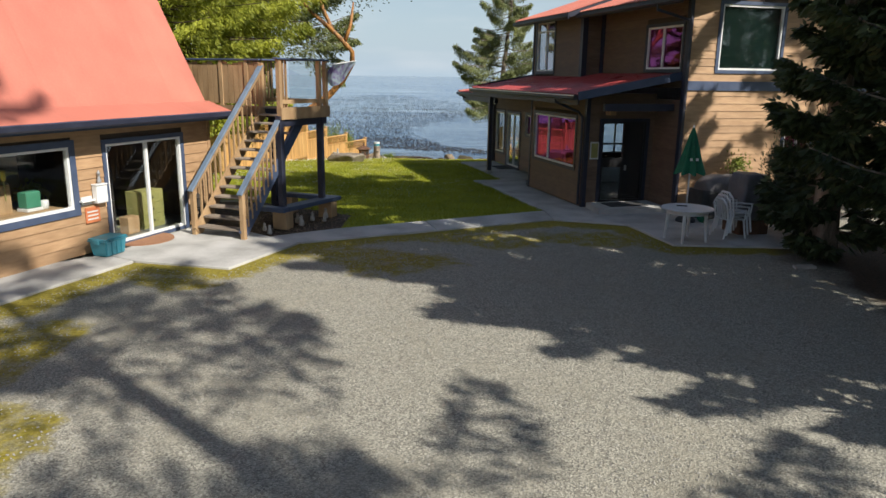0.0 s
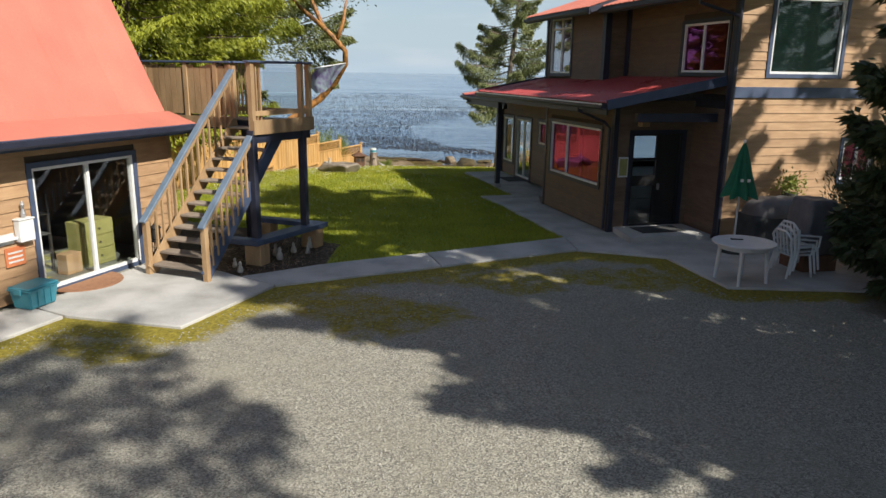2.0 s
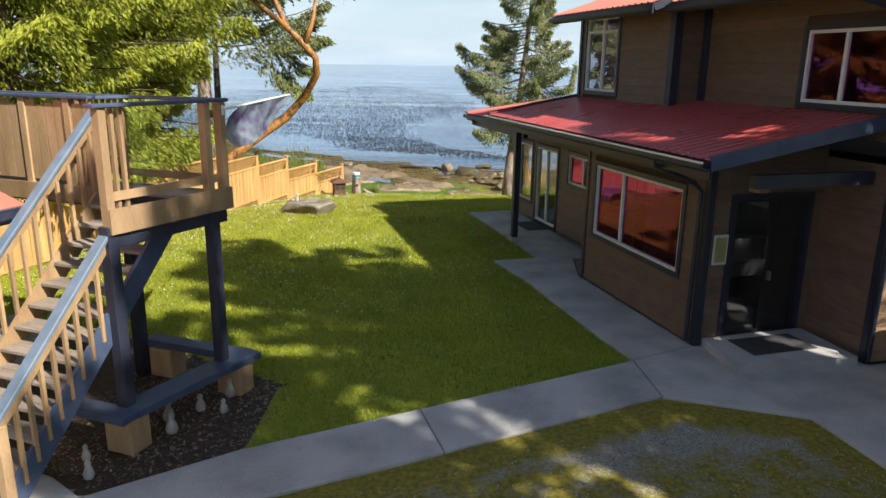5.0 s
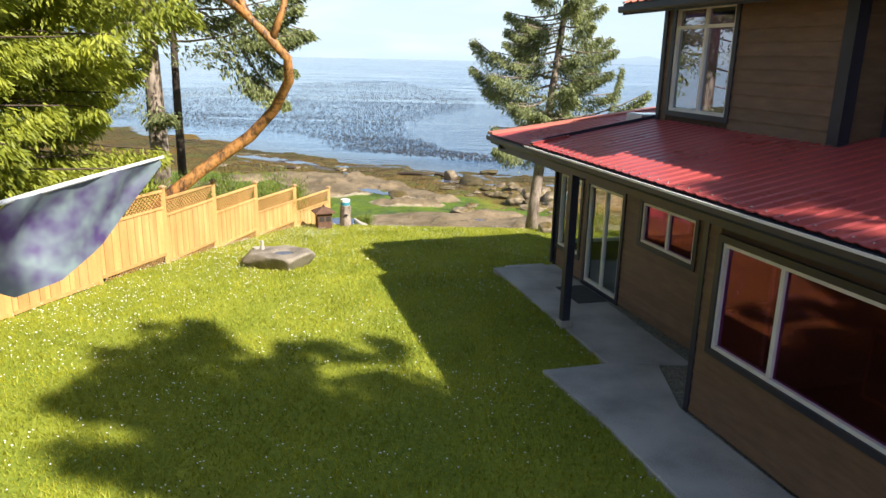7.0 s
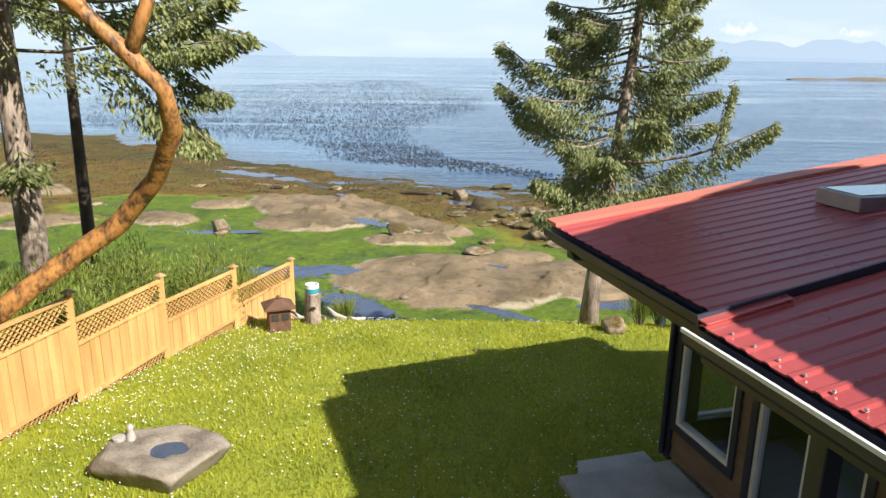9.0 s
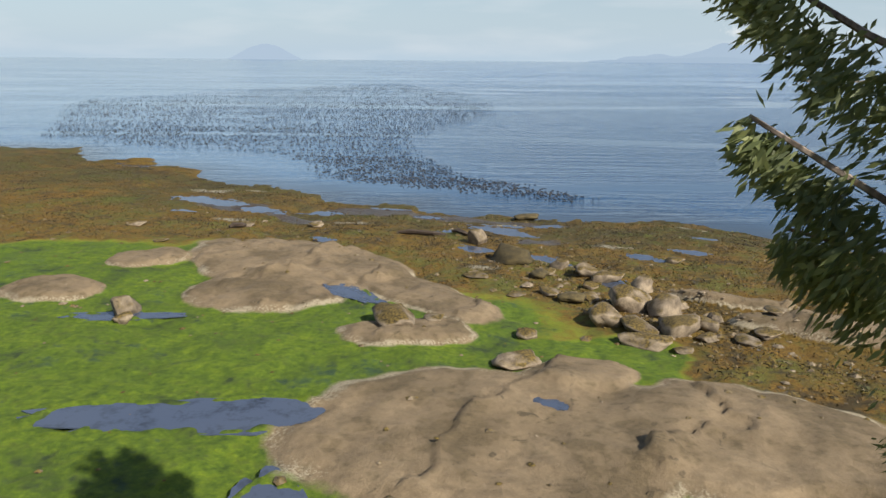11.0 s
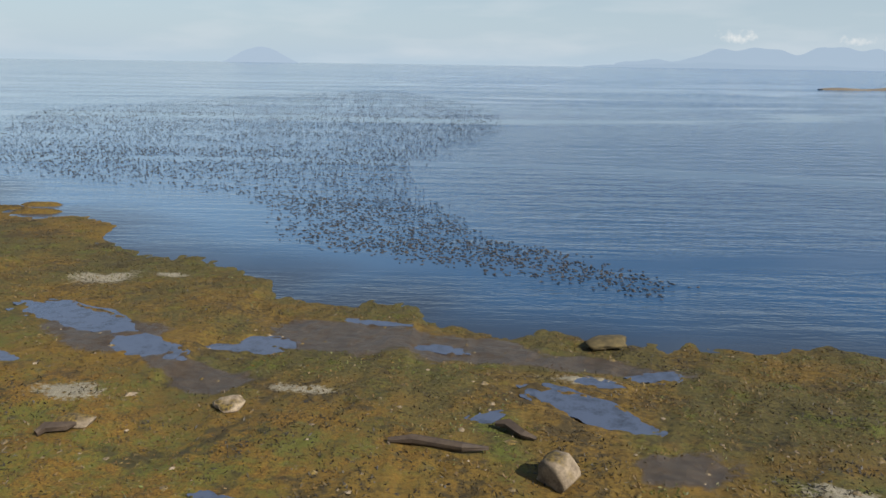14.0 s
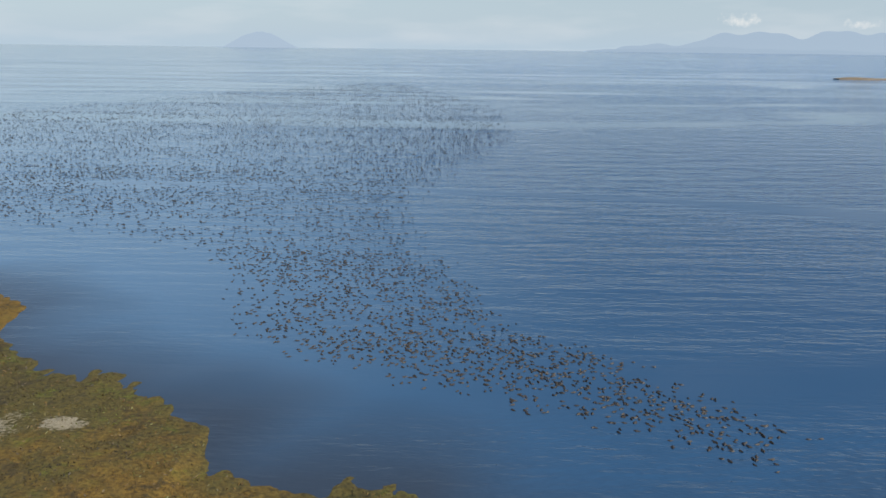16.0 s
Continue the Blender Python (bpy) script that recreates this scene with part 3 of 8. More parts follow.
def ground_material():
    m = bpy.data.materials.new("ground")
    m.use_nodes = True
    nt = m.node_tree
    n = nt.nodes
    bsdf = n["Principled BSDF"]
    co = n.new("ShaderNodeTexCoord")

    def noise_of(scale, detail=5, rough=0.6):
        t = n.new("ShaderNodeTexNoise")
        t.inputs["Scale"].default_value, t.inputs["Detail"].default_value, t.inputs["Roughness"].default_value = scale, detail, rough
        link(nt, co.outputs["Object"], t.inputs["Vector"])
        return t.outputs[0]

    def ramp(src, stops):
        r = n.new("ShaderNodeValToRGB")
        while len(r.color_ramp.elements) < len(stops):
            r.color_ramp.elements.new(0.5)
        for e, (p, c) in zip(r.color_ramp.elements, stops):
            e.position, e.color = p, (*c, 1)
        link(nt, src, r.inputs[0])
        return r.outputs[0]

    def over(a, b, k):
        x = n.new("ShaderNodeMix")
        x.data_type = "RGBA"
        if isinstance(k, float):
            x.inputs[0].default_value = k
        else:
            link(nt, k, x.inputs[0])
        link(nt, a, x.inputs[6])
        link(nt, b, x.inputs[7])
        return x.outputs[2]

    def math_of(op, a, b):
        x = n.new("ShaderNodeMath")
        x.operation = op
        for i, v in enumerate((a, b)):
            if isinstance(v, (int, float)):
                x.inputs[i].default_value = v
            else:
                link(nt, v, x.inputs[i])
        return x.outputs[0]

    def ragged(k, src, amount, lo=0.35, hi=0.65):
        s = math_of("ADD", k, math_of("MULTIPLY", math_of("SUBTRACT", src, 0.5), amount))
        r = n.new("ShaderNodeMapRange")
        r.inputs[1].default_value, r.inputs[2].default_value = lo, hi
        link(nt, s, r.inputs[0])
        return r.outputs[0]

    a, b = n.new("ShaderNodeAttribute"), n.new("ShaderNodeAttribute")
    a.attribute_name, b.attribute_name = "yard_zone", "beach_zone"
    sa, sb = n.new("ShaderNodeSeparateColor"), n.new("ShaderNodeSeparateColor")
    link(nt, a.outputs["Color"], sa.inputs[0])
    link(nt, b.outputs["Color"], sb.inputs[0])
    stone = n.new("ShaderNodeTexVoronoi")
    stone.inputs["Scale"].default_value = 62
    link(nt, co.outputs["Object"], stone.inputs["Vector"])
    tone = n.new("ShaderNodeSeparateColor")
    link(nt, stone.outputs["Color"], tone.inputs[0])
    noise_tex = n.new("ShaderNodeTexNoise")
    noise_tex.inputs["Scale"].default_value = 0.9
    link(nt, co.outputs["Object"], noise_tex.inputs["Vector"])
    n1, n2, n3, n4 = noise_of(0.55, 6), noise_of(3.0, 6), noise_of(14, 5), noise_of(48, 3)
    gravel = ramp(tone.outputs[0], ((0.0, (0.15, 0.142, 0.118)), (0.5, (0.29, 0.276, 0.225)), (1.0, (0.46, 0.44, 0.36))))
    dust = ramp(n2, ((0.3, (0.20, 0.185, 0.14)), (0.7, (0.36, 0.335, 0.26))))
    gravel = over(gravel, dust, ragged(n1, n2, 0.5, 0.45, 0.85))
    lawn = ramp(n3, ((0.3, (0.115, 0.16, 0.018)), (0.55, (0.235, 0.275, 0.030)), (0.8, (0.39, 0.38, 0.045))))
    lawn2 = ramp(n1, ((0.35, (0.15, 0.20, 0.012)), (0.65, (0.38, 0.38, 0.032))))
    lawn = over(lawn, lawn2, math_of("MULTIPLY", n2, 0.8))
    moss = ramp(n3, ((0.3, (0.13, 0.11, 0.018)), (0.55, (0.27, 0.22, 0.03)), (0.8, (0.40, 0.33, 0.05))))
    soil = ramp(n3, ((0.3, (0.03, 0.022, 0.014)), (0.7, (0.10, 0.07, 0.045))))
    weed = ramp(n3, ((0.22, (0.035, 0.02, 0.006)), (0.45, (0.12, 0.066, 0.012)), (0.6, (0.20, 0.115, 0.018)), (0.8, (0.30, 0.19, 0.045))))
    olive = ramp(n4, ((0.25, (0.045, 0.045, 0.008)), (0.6, (0.12, 0.115, 0.02)), (0.85, (0.22, 0.20, 0.045))))
    weed = over(weed, olive, ragged(n1, n2, 0.7, 0.40, 0.62))
    grit = ramp(n4, ((0.3, (0.12, 0.085, 0.05)), (0.7, (0.33, 0.26, 0.17))))
    weed = over(weed, grit, ragged(n2, n3, 0.9, 0.66, 0.80))
    c_at = n.new("ShaderNodeAttribute")
    c_at.attribute_name = "tide_zone"
    sc = n.new("ShaderNodeSeparateColor")
    link(nt, c_at.outputs["Color"], sc.inputs[0])
    n5 = noise_of(6.5, 6, 0.7)
    kelp = ramp(n5, ((0.30, (0.016, 0.014, 0.006)), (0.44, (0.055, 0.045, 0.013)), (0.56, (0.095, 0.076, 0.020)), (0.75, (0.175, 0.145, 0.048))))
    green = ramp(n5, ((0.3, (0.028, 0.034, 0.006)), (0.5, (0.085, 0.095, 0.014)), (0.75, (0.17, 0.18, 0.03))))
    kelp = over(kelp, green, ragged(n1, n2, 0.6, 0.54, 0.72))
    weed = over(weed, kelp, ragged(sc.outputs[0], n1, 0.8, 0.30, 0.70))
    weed = over(weed, ramp(n5, ((0.3, (0.012, 0.010, 0.005)), (0.7, (0.05, 0.034, 0.010)))), ragged(n5, n3, 0.5, 0.58, 0.66))
    n0, n6 = noise_of(0.11, 4), noise_of(0.45, 6, 0.65)
    gold = ramp(n5, ((0.3, (0.045, 0.024, 0.006)), (0.5, (0.14, 0.08, 0.014)), (0.75, (0.25, 0.155, 0.03))))
    weed = over(weed, gold, math_of("MULTIPLY", ragged(n0, n6, 0.5, 0.48, 0.60), 0.75))
    shade = ramp(n5, ((0.3, (0.014, 0.012, 0.007)), (0.7, (0.06, 0.045, 0.02))))
    weed = over(weed, shade, math_of("MULTIPLY", ragged(n6, n2, 0.7, 0.54, 0.66), 0.8))
    pale = ramp(n4, ((0.3, (0.10, 0.085, 0.055)), (0.7, (0.36, 0.32, 0.23))))
    weed = over(weed, pale, ragged(sc.outputs[2], n5, 1.3, 0.62, 0.80))
    mud = ramp(n2, ((0.3, (0.040, 0.028, 0.018)), (0.7, (0.088, 0.064, 0.040))))
    weed = over(weed, mud, ragged(sc.outputs[1], n2, 0.7, 0.42, 0.60))
    sand = ramp(n2, ((0.25, (0.115, 0.080, 0.046)), (0.5, (0.21, 0.150, 0.088)), (0.75, (0.35, 0.258, 0.155))))
    sand = over(sand, ramp(n4, ((0.3, (0.17, 0.125, 0.07)), (0.7, (0.36, 0.28, 0.165)))), math_of("MULTIPLY", n3, 0.5))
    film = ramp(n5, ((0.3, (0.060, 0.044, 0.022)), (0.7, (0.150, 0.110, 0.058))))
    sand = over(sand, film, math_of("MULTIPLY", ragged(n6, n2, 0.75, 0.46, 0.60), 0.78))
    crack = n.new("ShaderNodeTexVoronoi")
    crack.feature, crack.inputs["Scale"].default_value = "DISTANCE_TO_EDGE", 0.2
    cw = n.new("ShaderNodeVectorMath")
    cw.operation = "MULTIPLY_ADD"
    link(nt, noise_tex.outputs["Color"], cw.inputs[0])
    cw.inputs[1].default_value = (1.6, 1.6, 0)
    link(nt, co.outputs["Object"], cw.inputs[2])
    link(nt, cw.outputs[0], crack.inputs["Vector"])
    slit = math_of("LESS_THAN", crack.outputs["Distance"], 0.006)
    sand = over(sand, ramp(n4, ((0.3, (0.03, 0.024, 0.015)), (0.7, (0.09, 0.07, 0.045)))), math_of("MULTIPLY", slit, math_of("MULTIPLY", ragged(n2, n3, 0.4, 0.52, 0.6), 0.55)))
    lime = ramp(n4, ((0.3, (0.26, 0.215, 0.135)), (0.7, (0.50, 0.43, 0.30))))
    inner = ragged(sb.outputs[0], n2, 0.5, 0.70, 0.86)
    sand = over(sand, lime, math_of("MULTIPLY", math_of("SUBTRACT", 1.0, inner), math_of("MULTIPLY", ragged(n6, n3, 0.6, 0.46, 0.58), 0.85)))
    algae = ramp(n2, ((0.30, (0.030, 0.058, 0.010)), (0.48, (0.095, 0.150, 0.008)), (0.72, (0.25, 0.31, 0.012))))
    algae = over(algae, ramp(n5, ((0.3, (0.02, 0.038, 0.006)), (0.5, (0.075, 0.12, 0.01)), (0.7, (0.16, 0.215, 0.014)))), 0.6)
    algae = over(algae, ramp(n4, ((0.3, (0.015, 0.028, 0.012)), (0.7, (0.05, 0.075, 0.02)))), ragged(n1, n2, 0.7, 0.53, 0.72))
    algae = over(algae, ramp(n5, ((0.3, (0.020, 0.046, 0.026)), (0.7, (0.05, 0.095, 0.036)))), math_of("MULTIPLY", ragged(n6, n2, 0.7, 0.60, 0.72), 0.75))
    algae = over(algae, ramp(n4, ((0.3, (0.16, 0.17, 0.012)), (0.7, (0.34, 0.33, 0.03)))), math_of("MULTIPLY", math_of("SUBTRACT", 1.0, ragged(sb.outputs[1], n2, 0.4, 0.52, 0.68)), 0.6))
    col = over(gravel, moss, ragged(sa.outputs[1], n2, 0.9, 0.38, 0.66))
    col = over(col, soil, ragged(sa.outputs[2], n3, 0.4))
    col = over(col, lawn, ragged(sa.outputs[0], n3, 0.25))
    shore = over(weed, algae, ragged(sb.outputs[1], n2, 0.55, 0.36, 0.62))
    shore = over(shore, sand, ragged(sb.outputs[0], n2, 0.22, 0.42, 0.58))
    col = over(col, shore, sb.outputs[2])
    link(nt, col, bsdf.inputs["Base Color"])
    wet = n.new("ShaderNodeMapRange")
    wet.inputs[3].default_value, wet.inputs[4].default_value = 0.85, 0.38
    link(nt, ragged(sc.outputs[1], n2, 0.7, 0.42, 0.60), wet.inputs[0])
    link(nt, wet.outputs[0], bsdf.inputs["Roughness"])
    bsdf.inputs["Specular IOR Level"].default_value = 0.3
    h = math_of("ADD", math_of("ADD", math_of("MULTIPLY", n3, 0.7), math_of("MULTIPLY", n5, 1.2)), math_of("ADD", math_of("MULTIPLY", n4, 0.35), math_of("MULTIPLY", stone.outputs["Distance"], 0.35)))
    bp = n.new("ShaderNodeBump")
    bp.inputs["Strength"].default_value, bp.inputs["Distance"].default_value = 0.55, 0.05
    link(nt, h, bp.inputs["Height"])
    link(nt, bp.outputs[0], bsdf.inputs["Normal"])
    return m


def far_steps(a, b, n):
    return np.geomspace(1, 1 + abs(b - a), n)[1:] - 1


def build_ground():
    xs = np.concatenate([-48 - far_steps(48, 3800, 26)[::-1], np.arange(-48, -30, 0.4), np.arange(-30, -9, 0.16), np.arange(-9, 8, 0.1), np.arange(8, 20, 0.16), np.arange(20, 26, 0.3), 26 + far_steps(26, 3800, 26)])
    ys = np.concatenate([-8 - far_steps(8, 3800, 22)[::-1], np.arange(-8, 31, 0.1), np.arange(31, 84, 0.14), np.arange(84, 112, 0.5), 112 + far_steps(112, 600, 14)])
    gx, gy = np.meshgrid(xs, ys)
    gz = height(gx, gy)
    nx, ny = len(xs), len(ys)
    i = (np.arange(ny - 1)[:, None] * nx + np.arange(nx - 1)[None, :]).ravel()
    ob = from_arrays("ground", np.stack([gx, gy, gz], -1).reshape(-1, 3), np.stack([i, i + 1, i + nx + 1, i + nx], -1), ground_material(), smooth=True)
    x, y = gx.ravel(), gy.ravel()
    lawn = inside(x, y, LAWN).astype(float)
    yard = np.zeros((len(x), 4), np.float32)
    wide = np.clip((np.hypot(x, (y - 8) * 0.8) - 15 + 3 * ripple(x, y, 6.0, 2.0)) / 4, 0, 1) * (y < 29.5)
    yard[:, 0] = np.maximum(lawn, wide * (1 - inside(x, y, [(-6.4, -14), (7.5, -14), (7.5, 9), (-6.4, 9)])))
    d = near_line(x, y, CURB)
    moss = 0.95 * np.exp(-(d / 0.62) ** 2)
    for cx, cy, rx, ry in ((-1.2, 7.2, 2.6, 1.5), (3.2, 9.2, 2.0, 1.2), (-5.2, 2.3, 1.5, 2.2), (-4.6, -0.6, 2.2, 1.8), (1.4, 9.0, 2.4, 1.0), (-4.2, 5.4, 1.4, 0.6)):
        moss = np.maximum(moss, 0.62 * np.clip(blob(x, y, cx, cy, rx, ry, 0, 0.5) * 2, 0, 1))
    yard[:, 1] = moss
    left = (x < np.interp(y, [p[1] for p in FENCE_POSTS[::-1]], [p[0] for p in FENCE_POSTS[::-1]])) & (y > 11) & (y < 34)
    bed = inside(x, y, [(-5.0, 9.6), (-3.2, 8.8), (-1.95, 9.75), (-1.75, 11.5), (-4.2, 13.0), (-6, 13)])
    right = np.clip((x - 6.6 + 0.5 * ripple(x, y, 1.2, 3.0)) / 1.2, 0, 1) * ((y < 9.2) & (y > -30))
    yard[:, 2] = np.maximum.reduce([left * (x > -16) * 1.0, bed * 1.0, right * 0.75 * (x < 15)])
    yard[:, 3] = 1
    beach = np.zeros((len(x), 4), np.float32)
    for k, (cx, cy, rx, ry, turn, up) in enumerate(SANDSTONE):
        beach[:, 0] = np.maximum(beach[:, 0], np.clip(0.5 + blob(x, y, cx, cy, rx, ry, turn) * 3.0, 0, 1))
    for cx, cy, rx, ry in ALGAE:
        beach[:, 1] = np.maximum(beach[:, 1], np.clip(0.5 + blob(x, y, cx, cy, rx, ry, 0, 0.3) * 1.8, 0, 1))
    beach[:, 2] = step((y - 30.3) / 1.2)
    beach[:, 3] = 1
    tide = np.zeros((len(x), 4), np.float32)
    reach = (y - 30) / (np.interp(x, SHORE_X, SHORE_Y) - 30)
    tide[:, 0] = np.clip((reach - 0.58) / 0.30, 0, 1)
    for cx, cy, rx, ry, turn in MUD:
        tide[:, 1] = np.maximum(tide[:, 1], np.clip(0.35 + blob(x, y, cx, cy, rx, ry, turn, 0.4), 0, 1))
    for cx, cy, rx, ry in ((-19.0, 81.0, 3.0, 2.6), (-16.5, 82.0, 1.6, 1.0), (14.2, 69.6, 2.6, 1.2), (2.0, 69.8, 2.4, 0.9), (-13.5, 66.4, 2.2, 1.2), (7.5, 62.0, 2.0, 0.8), (-6.5, 67.5, 1.8, 0.7), (0.5, 56.0, 1.5, 0.6)):
        tide[:, 2] = np.maximum(tide[:, 2], np.clip(0.25 + 0.8 * blob(x, y, cx, cy, rx, ry, -10, 0.4), 0, 1))
    tide[:, 3] = 1
    for name, data in (("yard_zone", yard), ("beach_zone", beach), ("tide_zone", tide)):
        at = ob.data.color_attributes.new(name, "FLOAT_COLOR", "POINT")
        at.data.foreach_set("color", data.ravel())
    return tagged(ob, "gravel yard, mown lawn and seaweed-covered beach", "ground", kind="structure")


ground = build_ground()


def water_material():
    m = bpy.data.materials.new("sea_water")
    m.use_nodes = True
    nt = m.node_tree
    n = nt.nodes
    bsdf = n["Principled BSDF"]
    bsdf.inputs["Roughness"].default_value = 0.09
    bsdf.inputs["IOR"].default_value = 1.33
    co = n.new("ShaderNodeTexCoord")
    h = None
    for scale, stretch, amount in ((0.35, (0.22, 1.3, 1), 1.7), (1.1, (0.28, 1.3, 1), 1.0), (4.2, (0.4, 1.1, 1), 0.4)):
        mp, t, k = n.new("ShaderNodeMapping"), n.new("ShaderNodeTexNoise"), n.new("ShaderNodeMath")
        mp.inputs["Scale"].default_value = stretch
        mp.inputs["Rotation"].default_value = (0, 0, radians(-8))
        link(nt, co.outputs["Object"], mp.inputs[0])
        link(nt, mp.outputs[0], t.inputs["Vector"])
        t.inputs["Scale"].default_value, t.inputs["Detail"].default_value = scale, 3
        k.operation = "MULTIPLY_ADD"
        k.inputs[1].default_value = amount
        link(nt, t.outputs[0], k.inputs[0])
        if h:
            link(nt, h, k.inputs[2])
        else:
            k.inputs[2].default_value = 0
        h = k.outputs[0]
    bp = n.new("ShaderNodeBump")
    bp.inputs["Strength"].default_value, bp.inputs["Distance"].default_value = 0.5, 0.2
    link(nt, h, bp.inputs["Height"])
    link(nt, bp.outputs[0], bsdf.inputs["Normal"])
    big, mix = n.new("ShaderNodeTexNoise"), n.new("ShaderNodeMix")
    big.inputs["Scale"].default_value = 0.02
    link(nt, co.outputs["Object"], big.inputs["Vector"])
    mix.data_type = "RGBA"
    mix.inputs[6].default_value, mix.inputs[7].default_value = (0.016, 0.051, 0.118, 1), (0.028, 0.078, 0.155, 1)
    link(nt, big.outputs[0], mix.inputs[0])
    at, sep = n.new("ShaderNodeAttribute"), n.new("ShaderNodeSeparateColor")
    at.attribute_name = "water_zone"
    link(nt, at.outputs["Color"], sep.inputs[0])
    def sum_of(op, u, w):
        q = n.new("ShaderNodeMath")
        q.operation = op
        for i, e in enumerate((u, w)):
            if isinstance(e, float):
                q.inputs[i].default_value = e
            else:
                link(nt, e, q.inputs[i])
        return q.outputs[0]

    bed = n.new("ShaderNodeMix")
    bed.data_type = "RGBA"
    # sky glare on the water at left put into the base colour
    pale = n.new("ShaderNodeMix")
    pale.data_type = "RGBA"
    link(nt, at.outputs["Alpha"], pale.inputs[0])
    # bluer base with distance: far sky reflection put into the colour
    far_blue = n.new("ShaderNodeMix")
    far_blue.data_type = "RGBA"
    link(nt, sep.outputs[2], far_blue.inputs[0])
    link(nt, mix.outputs[2], far_blue.inputs[6])
    far_blue.inputs[7].default_value = (0.034, 0.115, 0.255, 1)
    link(nt, far_blue.outputs[2], pale.inputs[6])
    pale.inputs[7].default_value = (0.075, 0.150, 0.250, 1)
    link(nt, sep.outputs[1], bed.inputs[0])
    link(nt, pale.outputs[2], bed.inputs[6])
    bed.inputs[7].default_value = (0.030, 0.045, 0.070, 1)
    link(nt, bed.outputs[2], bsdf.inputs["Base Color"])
    # calm slicks lie paler between ruffled water
    sm, sn, sr = n.new("ShaderNodeMapping"), n.new("ShaderNodeTexNoise"), n.new("ShaderNodeMapRange")
    sm.inputs["Scale"].default_value, sm.inputs["Rotation"].default_value = (0.006, 0.035, 1.0), (0, 0, radians(4))
    link(nt, co.outputs["Object"], sm.inputs[0])
    link(nt, sm.outputs[0], sn.inputs["Vector"])
    sn.inputs["Scale"].default_value, sn.inputs["Detail"].default_value = 1.0, 5.0
    sr.inputs[1].default_value, sr.inputs[2].default_value, sr.inputs[3].default_value, sr.inputs[4].default_value = 0.38, 0.62, 0.34, 1.0
    link(nt, sn.outputs[0], sr.inputs[0])
    # thin bright slick lines far out
    tm, tn, tr = n.new("ShaderNodeMapping"), n.new("ShaderNodeTexNoise"), n.new("ShaderNodeMapRange")
    tm.inputs["Scale"].default_value, tm.inputs["Rotation"].default_value = (0.0022, 0.016, 1.0), (0, 0, radians(-3))
    link(nt, co.outputs["Object"], tm.inputs[0])
    link(nt, tm.outputs[0], tn.inputs["Vector"])
    tn.inputs["Scale"].default_value, tn.inputs["Detail"].default_value = 1.0, 3.0
    tr.inputs[1].default_value, tr.inputs[2].default_value, tr.inputs[3].default_value, tr.inputs[4].default_value = 0.004, 0.030, 0.03, 1.0
    link(nt, sum_of("ABSOLUTE", sum_of("SUBTRACT", tn.outputs[0], 0.5), 0.0), tr.inputs[0])
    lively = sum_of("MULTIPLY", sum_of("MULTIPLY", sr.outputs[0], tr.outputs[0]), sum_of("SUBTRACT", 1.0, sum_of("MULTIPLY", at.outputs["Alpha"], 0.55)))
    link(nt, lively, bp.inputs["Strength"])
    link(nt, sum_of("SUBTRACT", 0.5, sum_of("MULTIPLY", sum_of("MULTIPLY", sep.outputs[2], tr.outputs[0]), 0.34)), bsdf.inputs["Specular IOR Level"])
    return m


# where the lumps for the bird flock lie on the sea, an outline bent like a boomerang: a wide far arm, a dense near one
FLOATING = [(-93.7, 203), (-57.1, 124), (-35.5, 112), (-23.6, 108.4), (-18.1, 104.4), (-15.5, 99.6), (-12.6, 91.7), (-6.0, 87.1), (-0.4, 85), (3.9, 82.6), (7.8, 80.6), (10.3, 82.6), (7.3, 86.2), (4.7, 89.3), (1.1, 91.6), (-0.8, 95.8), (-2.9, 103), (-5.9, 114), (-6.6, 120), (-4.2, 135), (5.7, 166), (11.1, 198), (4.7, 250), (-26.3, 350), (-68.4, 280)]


def build_sea():
    xs = np.concatenate([-90 - far_steps(90, 4600, 24)[::-1], np.arange(-90, 60, 0.7), 60 + far_steps(60, 4600, 24)])
    ys = np.concatenate([np.arange(56, 130, 0.6), np.arange(130, 300, 1.5), 300 + far_steps(300, 4700, 26)])
    gx, gy = np.meshgrid(xs, ys)
    nx, ny = len(xs), len(ys)
    i = (np.arange(ny - 1)[:, None] * nx + np.arange(nx - 1)[None, :]).ravel()
    ob = from_arrays("water", np.stack([gx, gy, np.full_like(gx, SEA)], -1).reshape(-1, 3), np.stack([i, i + 1, i + nx + 1, i + nx], -1), water_material(), smooth=True)
    x, y = gx.ravel(), gy.ravel()
    chop = np.zeros((len(x), 4), np.float32)
    # left part of the camera's view: painted glare and gentler ripples
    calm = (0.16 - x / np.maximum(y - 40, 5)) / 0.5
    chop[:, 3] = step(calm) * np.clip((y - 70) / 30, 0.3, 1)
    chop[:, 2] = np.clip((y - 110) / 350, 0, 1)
    chop[:, 1] = np.clip(1 - near_line(x, y, list(zip(SHORE_X, SHORE_Y))) / 6 + 0.25 * ripple(x, y, 6.0, 1.0), 0, 1)
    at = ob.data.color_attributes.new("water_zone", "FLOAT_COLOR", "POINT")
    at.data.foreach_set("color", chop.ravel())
    return tagged(ob, "calm blue sea with pale slicks and fine ripples", "sea", kind="structure")


build_sea()


